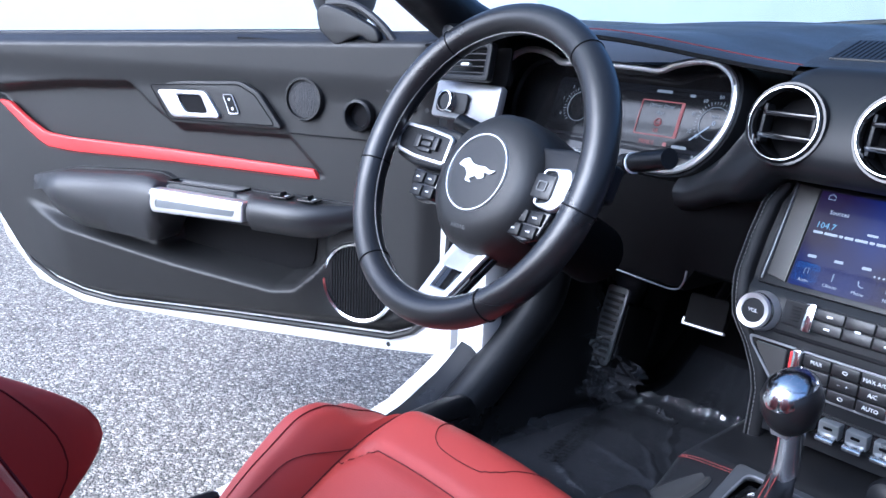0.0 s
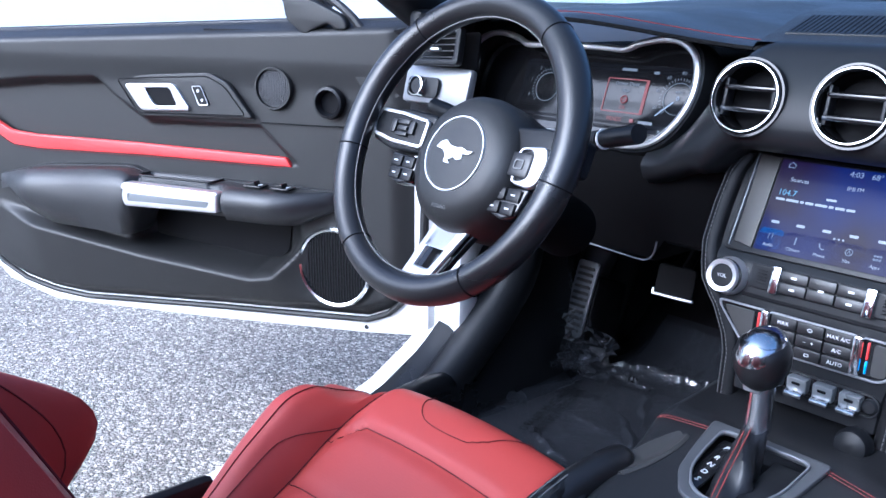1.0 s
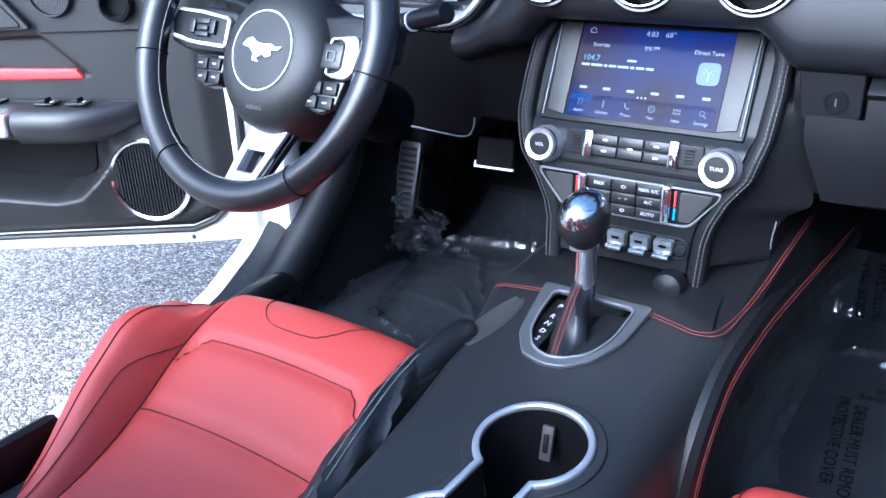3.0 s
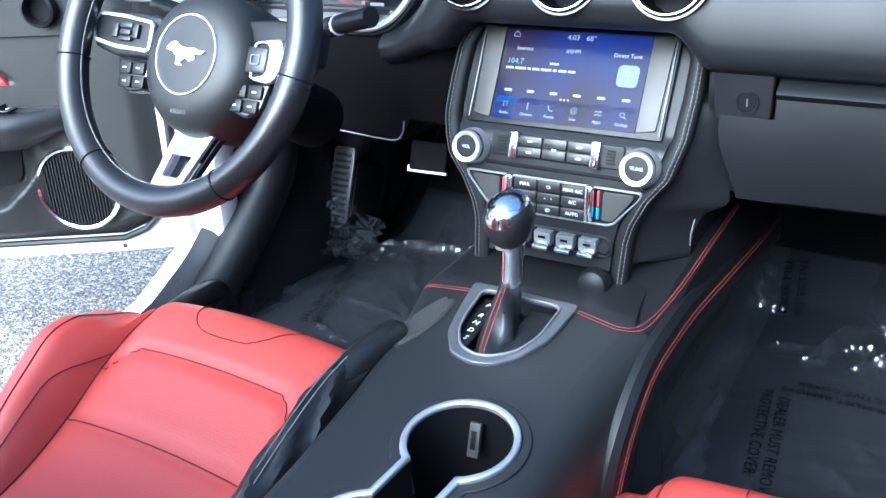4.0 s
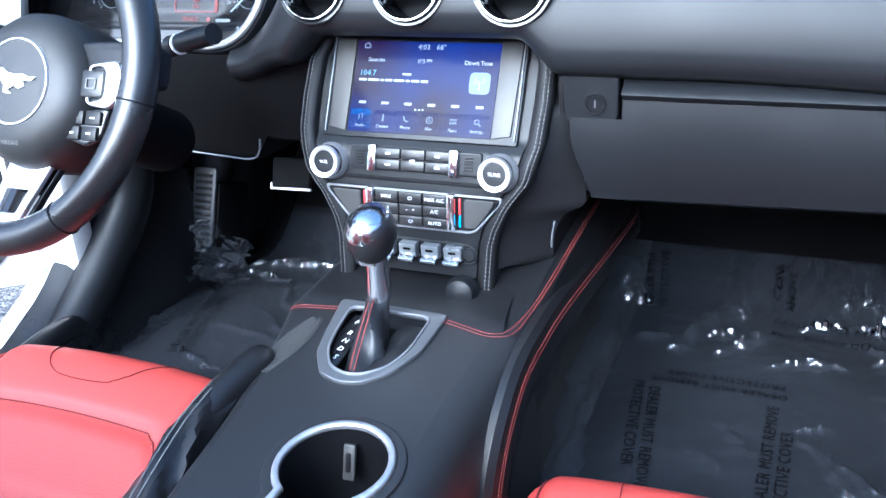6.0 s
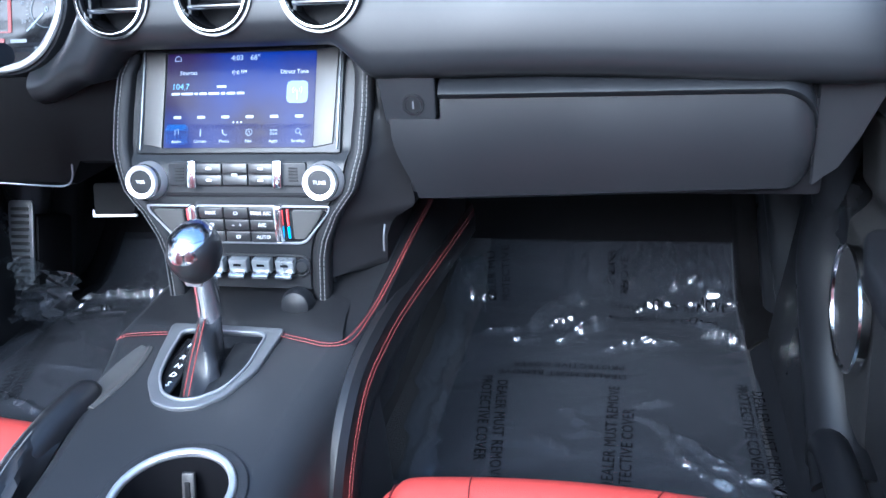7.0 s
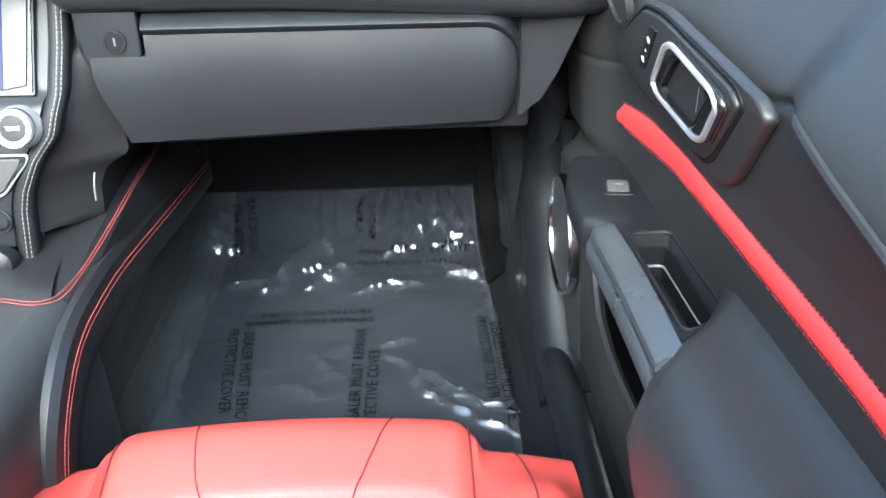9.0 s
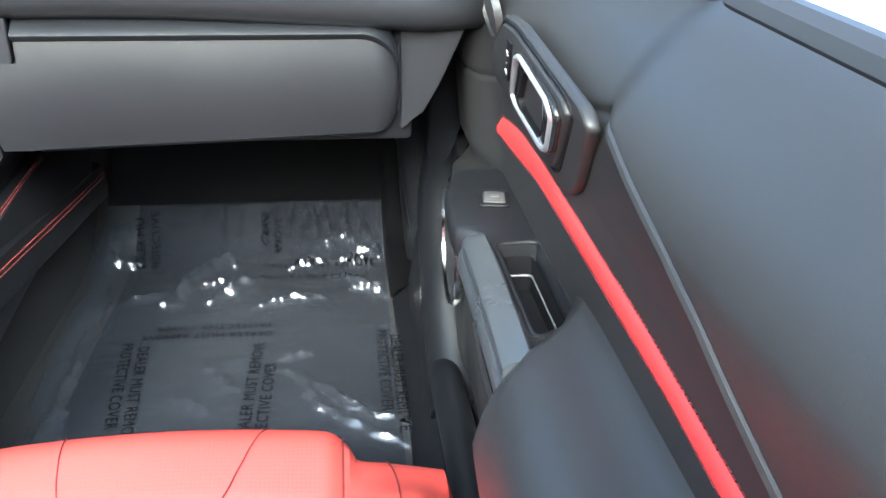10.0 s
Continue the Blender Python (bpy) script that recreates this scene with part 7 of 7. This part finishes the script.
def build_seat(cx, dy, label, reach=1.0):
    seat = thing("bucket_seat", label, "car seat", group="front seats")
    cush = spline([(0, y, z) for y, z in CUSH], 70)
    back = spline([(0, y + dy - 0.035, z) for y, z in BACK], 60)

    def cush_pt(d, i, groove=True):
        p = cush[i]
        nxt, prv = cush[min(i + 1, 69)], cush[max(i - 1, 0)]
        t = (nxt - prv).normalized()
        nrm = Vector((0, t.z, -t.y))
        if nrm.z < 0 and nrm.y < 0:
            nrm = -nrm
        e = abs(d) / 0.285
        fade = smooth(-0.15, -0.30, p.y) * (1 - smooth(-0.36, -0.56, p.y))
        b = bol(d)
        h = b * fade if b > 0 else b
        h -= 0.05 * smooth(0.17, 0.26, abs(d)) * smooth(-0.30, -0.50, p.y)
        h -= 0.014 * smooth(0.162, 0.175, abs(d)) * (1 - smooth(-0.17, -0.24, p.y))
        y = p.y - (0.030 * max(0, e - 0.45) ** 1.5 * 3.0 + 0.022 * smooth(0.161, 0.170, abs(d))) * (1 - smooth(-0.2, -0.5, p.y))
        z = p.z + h * (smooth(0.28, 0.40, p.z) if i < 20 else 1.0) + 0.010 * math.cos(min(1, abs(d) / 0.16) * math.pi / 2) * (1 if abs(d) < 0.16 else 0)
        if groove:
            g = math.exp(-((abs(d) - 0.160) / 0.006) ** 2)
            for yy, bend in ((-0.243, 0.032), (-0.345, 0.0)):
                if abs(d) < 0.158:
                    g += 0.8 * math.exp(-((p.y - yy + bend * smooth(0.12, 0.16, abs(d))) / 0.0065) ** 2)
            z -= 0.0085 * g
        w = 0.018 * smooth(-0.26, -0.48, p.y)
        w *= abs(d) / 0.160 if abs(d) < 0.160 else (0.292 - abs(d)) / 0.132
        return Vector((cx + math.copysign(abs(d) - w, d), y + dy, z))

    def sheet(ds, row_fn, n):
        bm = bmesh.new()
        rings(bm, [[row_fn(d, i) for d in ds] for i in range(n)], False, False)
        return bm

    mid = [lerp(-0.160, 0.160, k / 46) for k in range(47)]
    part("cushion", sheet(mid, cush_pt, 70), M_RED_PERF, seat, "red leather seat cushion")
    for s in (-1, 1):
        side = [s * lerp(0.160, 0.292, k / 22) for k in range(23)]
        part("side_bolster", sheet(side, cush_pt, 70), M_RED, seat, "red leather side bolster")
        line = [cush_pt(s * 0.160, i) + Vector((0, 0, 0.0016)) for i in range(6, 68)]
        part("seam", tube(line, 0.0011, 5), M_STITCH_D, seat)
        line = [cush_pt(s * lerp(0.192, 0.207, smooth(10, 30, i)), i) + Vector((-s * 0.0006, 0, 0.0010)) for i in range(9, 68)]
        part("seam", tube(line, 0.0009, 5), M_STITCH_D, seat)
        first = min(range(20, 70), key=lambda q: abs(cush[q].y + 0.250))
        line = [cush_pt(s * (0.160 + 0.024 * smooth(0, 1, (i - first) / 8)), i) + Vector((-s * 0.0010, 0, 0.0012)) for i in range(first, 66)]
        part("seam", tube(line, 0.0008, 5), M_STITCH_D, seat)
    for yy, bend in ((-0.243, 0.032), (-0.345, 0.0)):
        line = []
        for k in range(61):
            d = lerp(-0.158, 0.158, k / 60)
            y = yy - bend * smooth(0.12, 0.16, abs(d))
            i = min(range(12, 69), key=lambda q: abs(cush[q].y - y))
            p, p2 = cush_pt(d, i), cush_pt(d, i + 1)
            f = max(0.0, min(1.0, (cush[i].y - y) / max(1e-6, cush[i].y - cush[i + 1].y)))
            q = p.lerp(p2, f)
            line.append(q + Vector((0, 0, 0.0016)))
        part("seam", tube(line, 0.0009, 5), M_STITCH_D, seat)
    # curved seam of the front patch
    arc = [(-0.086, -0.134), (-0.084, -0.155), (-0.076, -0.180), (-0.055, -0.199), (-0.02, -0.207), (0.02, -0.206), (0.045, -0.197), (0.066, -0.176), (0.085, -0.150), (0.097, -0.132)]
    line = []
    for p in spline([(a, -0.132 + (b + 0.132) * reach, 0) for a, b in arc], 40):
        i = min(range(70), key=lambda q: abs(cush[q].y - p.y) + (1 if q < 8 else 0))
        line.append(Vector((cx + p.x, p.y + dy, cush_pt(p.x, i).z + 0.0008)))
    part("seam", tube(line, 0.0008, 5), M_STITCH_D, seat)
    # base below the cushion
    part("seat_base", block(0.44, 0.44, 0.05, 0.01, m=pose(cx, -0.44 + dy, 0.275)), M_BLACK, seat, "black plastic seat base")
    for s in (-1, 1):
        part("seat_rail", block(0.04, 0.52, 0.05, 0.006, m=pose(cx + s * 0.20, -0.42 + dy, 0.262)), M_DARK, seat)
        part("side_cover", block(0.026, 0.34, 0.090, 0.012, m=pose(cx + s * 0.272, -0.565 + dy, 0.285)), M_BLACK, seat)

    # backrest
    def back_pt(d, i):
        p = back[i]
        nxt, prv = back[min(i + 1, 59)], back[max(i - 1, 0)]
        t = (nxt - prv).normalized()
        nrm = Vector((0, t.z, -t.y))
        k = smooth(0.42, 0.54, p.z) * (1 - smooth(0.80, 0.98, p.z))
        f = (0.085 * smooth(0.145, 0.205, abs(d)) * k - 0.12 * smooth(0.232, 0.285, abs(d)))
        f += 0.19 * smooth(0.165, 0.225, abs(d)) * math.exp(-((p.z - 0.425) / 0.085) ** 2)
        g = 0.006 * math.exp(-((abs(d) - 0.155) / 0.006) ** 2)
        w = 1 - 0.22 * smooth(0.78, 1.0, p.z)
        return Vector((cx + d * w, p.y, p.z)) + nrm * (f - g)

    part("backrest", sheet(mid, back_pt, 60), M_RED_PERF, seat, "red leather backrest")
    for s in (-1, 1):
        side = [s * lerp(0.160, 0.288, k / 20) for k in range(21)]
        part("back_bolster", sheet(side, back_pt, 60), M_RED, seat, "red leather backrest bolster")
        line = [back_pt(s * 0.205, i) + Vector((0, 0.001, 0.001)) for i in range(4, 56)]
        part("seam", tube(line, 0.0010, 5), M_STITCH_D, seat)
    rows = []
    for i in range(0, 60, 4):
        p = back[i]
        w = 0.268 * (1 - 0.22 * smooth(0.78, 1.0, p.z))
        rows.append([(cx - w, p.y - 0.035, p.z), (cx + w, p.y - 0.035, p.z), (cx + w * 0.9, p.y - 0.10, p.z - 0.02), (cx - w * 0.9, p.y - 0.10, p.z - 0.02)])
    bm = bmesh.new()
    rings(bm, rows)
    part("back_shell", bm, M_BLACK, seat, "black seat back shell")
    return seat


def perforated(base):
    m = base.copy()
    m.name = "perforated_red_leather"
    nt = m.node_tree
    b = nt.nodes["Principled BSDF"]
    old = b.inputs["Normal"].links[0].from_node
    vo = nt.nodes.new("ShaderNodeTexVoronoi")
    vo.inputs["Scale"].default_value, vo.inputs["Randomness"].default_value = 260, 0.0
    nt.links.new(coords(nt, (1, 1, 0.0)), vo.inputs["Vector"])
    mr = nt.nodes.new("ShaderNodeMapRange")
    mr.inputs["From Min"].default_value, mr.inputs["From Max"].default_value = 0.12, 0.3
    nt.links.new(vo.outputs["Distance"], mr.inputs["Value"])
    bp = nt.nodes.new("ShaderNodeBump")
    bp.inputs["Strength"].default_value, bp.inputs["Distance"].default_value = 0.12, 0.0006
    nt.links.new(mr.outputs["Result"], bp.inputs["Height"])
    nt.links.new(old.outputs["Normal"], bp.inputs["Normal"])
    nt.links.new(bp.outputs["Normal"], b.inputs["Normal"])
    return m


M_RED_PERF = perforated(M_RED)
build_seat(-0.362, 0.008, "red leather driver's seat with side bolsters")
build_seat(0.367, -0.035, "red leather passenger seat with side bolsters", 1.9)


# ---- floor mats and protective film ----
# creases: from x, y to x, y, height, width
FOLDS = ((0.257, 0.408, 0.325, 0.535, 0.015, 0.009), (0.318, 0.538, 0.350, 0.526, 0.012, 0.006), (0.325, 0.390, 0.380, 0.475, 0.012, 0.007), (0.300, 0.450, 0.335, 0.480, 0.008, 0.006), (0.240, 0.400, 0.275, 0.390, 0.006, 0.005),
         (0.306, 0.545, 0.330, 0.640, 0.010, 0.006), (0.350, 0.540, 0.352, 0.640, 0.009, 0.005), (0.391, 0.535, 0.405, 0.650, 0.010, 0.005), (0.418, 0.545, 0.432, 0.650, 0.010, 0.005), (0.448, 0.560, 0.455, 0.650, 0.010, 0.005), (0.470, 0.575, 0.474, 0.650, 0.010, 0.005), (0.497, 0.570, 0.502, 0.650, 0.010, 0.005), (0.536, 0.580, 0.545, 0.650, 0.010, 0.005),
         (0.470, 0.530, 0.530, 0.600, 0.012, 0.006), (0.440, 0.500, 0.500, 0.540, 0.009, 0.005), (0.515, 0.522, 0.590, 0.532, 0.014, 0.007), (0.530, 0.610, 0.586, 0.538, 0.012, 0.006), (0.560, 0.650, 0.590, 0.530, 0.012, 0.006), (0.395, 0.383, 0.490, 0.392, 0.007, 0.005), (0.542, 0.425, 0.595, 0.400, 0.011, 0.006), (0.500, 0.470, 0.580, 0.455, 0.005, 0.005),
         (0.460, 0.165, 0.516, 0.082, 0.008, 0.005), (0.505, 0.092, 0.605, 0.005, 0.006, 0.006), (0.520, 0.110, 0.610, 0.040, 0.004, 0.005), (0.437, 0.227, 0.478, 0.220, 0.005, 0.005), (0.440, 0.190, 0.560, 0.060, 0.005, 0.006), (0.300, 0.120, 0.360, 0.100, 0.0025, 0.008), (0.330, 0.200, 0.390, 0.150, 0.0025, 0.008),
         (0.118, 0.600, 0.150, 0.540, 0.016, 0.007), (0.135, 0.600, 0.178, 0.530, 0.018, 0.008), (0.125, 0.560, 0.170, 0.520, 0.014, 0.006), (0.150, 0.480, 0.165, 0.300, 0.007, 0.007), (0.140, 0.320, 0.160, 0.040, 0.005, 0.006), (0.190, 0.400, 0.235, 0.440, 0.006, 0.006),
         (-0.600, 0.470, -0.480, 0.535, 0.013, 0.006), (-0.520, 0.500, -0.430, 0.520, 0.014, 0.006), (-0.450, 0.520, -0.360, 0.500, 0.014, 0.007), (-0.400, 0.540, -0.280, 0.550, 0.013, 0.006), (-0.350, 0.480, -0.270, 0.500, 0.011, 0.005), (-0.560, 0.430, -0.500, 0.440, 0.007, 0.005), (-0.640, 0.120, -0.610, 0.420, 0.008, 0.008), (-0.480, 0.440, -0.400, 0.300, 0.006, 0.006),
         (-0.420, 0.400, -0.300, 0.460, 0.004, 0.006), (-0.500, 0.250, -0.360, 0.200, 0.003, 0.006), (-0.450, 0.300, -0.330, 0.160, 0.0035, 0.006), (-0.340, 0.250, -0.280, 0.140, 0.004, 0.006), (-0.550, 0.150, -0.420, 0.120, 0.003, 0.006), (-0.400, 0.350, -0.280, 0.330, 0.003, 0.006))


def film_lift(x, y, seed, folds=True):
    far = smooth(0.36, 0.56, y)
    z = 0.0105 + 0.003 * noise.noise((x * 7 + seed, y * 6, seed)) + 0.0035 * far * noise.noise((x * 22, y * 9, seed)) + 0.0015 * noise.noise((x * 14 + y * 10, y * 30 - x * 8, seed + 2))
    for k, (x0, y0, x1, y1, h, w) in enumerate(FOLDS if folds else ()):
        dx, dy = x1 - x0, y1 - y0
        q = dx * dx + dy * dy
        t = ((x - x0) * dx + (y - y0) * dy) / q
        if -0.1 < t < 1.1:
            dist = ((x - x0) * dy - (y - y0) * dx) / math.sqrt(q) + 0.010 * math.sin(3.0 * t + k) + 0.003 * math.sin(17 * t + 2 * k)
            if abs(dist) < 3.4 * w:
                wide = 2.2 * w * (0.25 + 0.75 * math.sin(math.pi * min(1, max(0, (t + 0.1) / 1.2))))
                ridge = max(0.0, 1.0 - abs(dist) / wide) ** 1.6
                z += min(1.25, 0.78 * h / w) * wide * ridge * (1 + 0.45 * noise.noise((x * 70 + k, y * 55, seed)) + 0.2 * noise.noise((x * 150, y * 140, k)))
    return z


def crumple(m, w, h, deep, seed):
    """A crushed scrap of clear film in the local xy plane of m."""
    bm = bmesh.new()
    rows = []
    for j in range(15):
        row = []
        for i in range(15):
            u, v = i / 14 - 0.5, j / 14 - 0.5
            r = 1 + 0.25 * noise.noise((math.atan2(v, u) * 1.3, seed, 0))
            c = noise.cell(Vector((u * 5 + seed, v * 5, seed)))
            z = deep * (1.6 * abs(noise.noise((u * 5 + seed, v * 4, 1))) + 1.0 * noise.noise((u * 9, v * 11, seed)) + 0.25 * c)
            row.append(m @ Vector((u * w * r, v * h * r, z)))
        rows.append(row)
    return facing(rings(bm, rows, False, False), m.to_3x3() @ Vector((0, 0, 1)))


def build_floor_set(left, right, y0, y1, seed, lines, label, scraps):
    mat = thing("floor_mat", "black carpet floor mat under clear film", "floor mat", group="floor mats")
    bm = bmesh.new()
    rows = []
    for j in range(30):
        y = lerp(y0 - 0.25, y1 + 0.02, j / 29)
        row = []
        for i in range(24):
            x = lerp(left + 0.03, right - 0.006, i / 23)
            row.append((x, y, floor_height(x, y) + 0.005))
        rows.append(row)
    rings(bm, rows, False, False)
    part("carpet", bm, M_MAT, mat)
    film = thing("protective_film", label, "plastic film", group="protective films")
    bm = bmesh.new()
    rows = []
    for j in range(380):
        y = lerp(y0, y1, j / 379)
        row = []
        for i in range(250):
            u = i / 249
            l = left - 0.03 * smooth(0.25, -0.05, -y + 0.3) * (1 if left > 0 else 0) + 0.022 * noise.noise((y * 10, seed, 0)) + 0.007 * noise.noise((y * 33, seed, 2))
            r = right + 0.010 * noise.noise((y * 9, seed, 5))
            x = lerp(l, r, u)
            row.append((x, y + 0.012 * noise.noise((x * 8, seed, 8)) * smooth(y1 - 0.1, y1, y), floor_height(x, y) + film_lift(x, y, seed)))
        rows.append(row)
    rings(bm, rows, False, False)
    sheet_ = part("sheet", facing(bm, (0, 0, 1)), M_FILM, film, "clear wrinkled plastic sheet", keep=True)
    sheet_.visible_shadow = False
    if left > 0:
        rows = []
        for j in range(160):
            y = lerp(y0, y1 - 0.03, j / 159)
            l = left - 0.03 * smooth(0.25, -0.05, -y + 0.3) + 0.022 * noise.noise((y * 10, seed, 0)) + 0.007 * noise.noise((y * 33, seed, 2))
            w = 0.045 + 0.02 * noise.noise((y * 14, seed, 4)) + 0.008 * noise.noise((y * 50, seed, 4))
            rows.append([(x, y, floor_height(x, y) + film_lift(x, y, seed) + 0.0015 + 0.004 * math.sin(math.pi * k / 12)) for k, x in enumerate(lerp(l - 0.001, l + w, k / 12) for k in range(13))])
        part("folded_edge", facing(rings(bmesh.new(), rows, False, False), (0, 0, 1)), M_FILM, film, "doubled edge of the film", keep=True).visible_shadow = False
    for word, x, y, turn, size in lines:
        bm = letters(word, size, pose(x, y, 0, 0, 0, turn), spacing=1.05)
        bmesh.ops.subdivide_edges(bm, edges=[e for e in bm.edges if e.calc_length() > 0.004], cuts=2)
        warp(bm, lambda c: Vector((c.x, c.y, floor_height(c.x, c.y) + film_lift(c.x, c.y, seed) + 0.0030)))
        part("text", bm, M_PRINT_K, film, smooth_shade=False)
    for m, w, h, deep in scraps:
        part("crumple", crumple(m, w, h, deep, seed), M_SCRAP, film, "crushed plastic", keep=True, smooth_shade=False).visible_shadow = False


A, B = "DEALER MUST REMOVE", "PROTECTIVE COVER"
S = 0.022
build_floor_set(0.136, 0.604, -0.06, 0.650, 3.0, (
    (A, 0.251, 0.146, -84.7, S), (B, 0.226, 0.172, -84.2, S),
    (A, 0.403, 0.145, 89, S), (B, 0.424, 0.100, 89, S),
    (A, 0.326, 0.290, 180, S * 0.80), (B, 0.334, 0.316, 180, S * 0.80),
    (A, 0.486, 0.517, -3, S * 0.80), (B, 0.478, 0.474, -3, S * 0.84),
    ("DEALER MU", 0.178, 0.578, 99, S * 0.9), ("PROTECTIVE", 0.203, 0.583, 98, S * 0.9),
    ("REMOVE", 0.414, 0.590, 91, S * 0.85), ("COVER", 0.391, 0.605, 91, S * 0.85),
    (A, 0.601, 0.150, -90, S), (B, 0.581, 0.180, -90, S)), "clear plastic film on the passenger floor, printed in black", ((frame_at((0.140, 0.565, 0.275), (1, 0.2, 0.2), (0, 0.5, 1)), 0.07, 0.10, 0.03),))
build_floor_set(-0.668, -0.150, 0.06, 0.640, 8.0, (
    (A, -0.562, 0.245, 106, S), (B, -0.536, 0.235, 106, S),
    (B, -0.560, 0.425, 196, S * 0.7), (A, -0.552, 0.400, 196, S * 0.7),
    (A, -0.330, 0.230, 106, S), (B, -0.304, 0.220, 106, S)), "clear plastic film on the driver's floor, printed in black", ((frame_at((-0.640, 0.372, 0.340), (1, 0.1, 0), (0, 0.2, 1)), 0.11, 0.11, 0.05), (frame_at((-0.580, 0.385, 0.315), (1, -0.2, 0), (0, 0.6, 1)), 0.11, 0.09, 0.045)))


# ---- pedals ----
def build_pedals():
    rest = thing("foot_rest", "ribbed metal foot rest in the driver's footwell", "foot rest")
    m = frame_at((-0.632, 0.400, 0.412), (1, 0, 0), (0, 0.35, 1))
    part("plate", plate([rounded(0.050, 0.150, 0.008)], 0.006, 0.002, at(m, 0, 0, 0)), M_SILVERD, rest)
    for k in range(11):
        part("rib", block(0.036, 0.0065, 0.005, 0.002, m=at(m, 0, -0.062 + k * 0.0122, 0.007)), M_RUBBER, rest, "black rubber rib")
    part("bracket", block(0.06, 0.14, 0.10, 0.01, m=at(m, 0, -0.02, -0.052)), M_DARK, rest)
    br = thing("brake_pedal", "black brake pedal with bright metal frame", "pedal")
    m = frame_at((-0.380, 0.330, 0.522), (1, 0, 0.03), (0, 0.30, 1))
    part("pad", plate([rounded(0.074, 0.052, 0.008)], 0.008, 0.003, m), M_DARK, br)
    part("pad_frame", plate([round_poly([(-0.039, -0.016), (-0.039, -0.029), (0.039, -0.029), (0.039, -0.024), (-0.034, -0.024), (-0.035, -0.016)], 0.002)], 0.006, 0.0015, at(m, 0, 0, 0.004)), M_SATIN, br, "bright metal frame")
    part("arm", tube(spline([m @ Vector((0, 0, -0.004)), m @ Vector((0, 0.08, -0.05)), m @ Vector((0, 0.24, -0.10))], 12), 0.009, 8), M_DARK, br)


build_pedals()
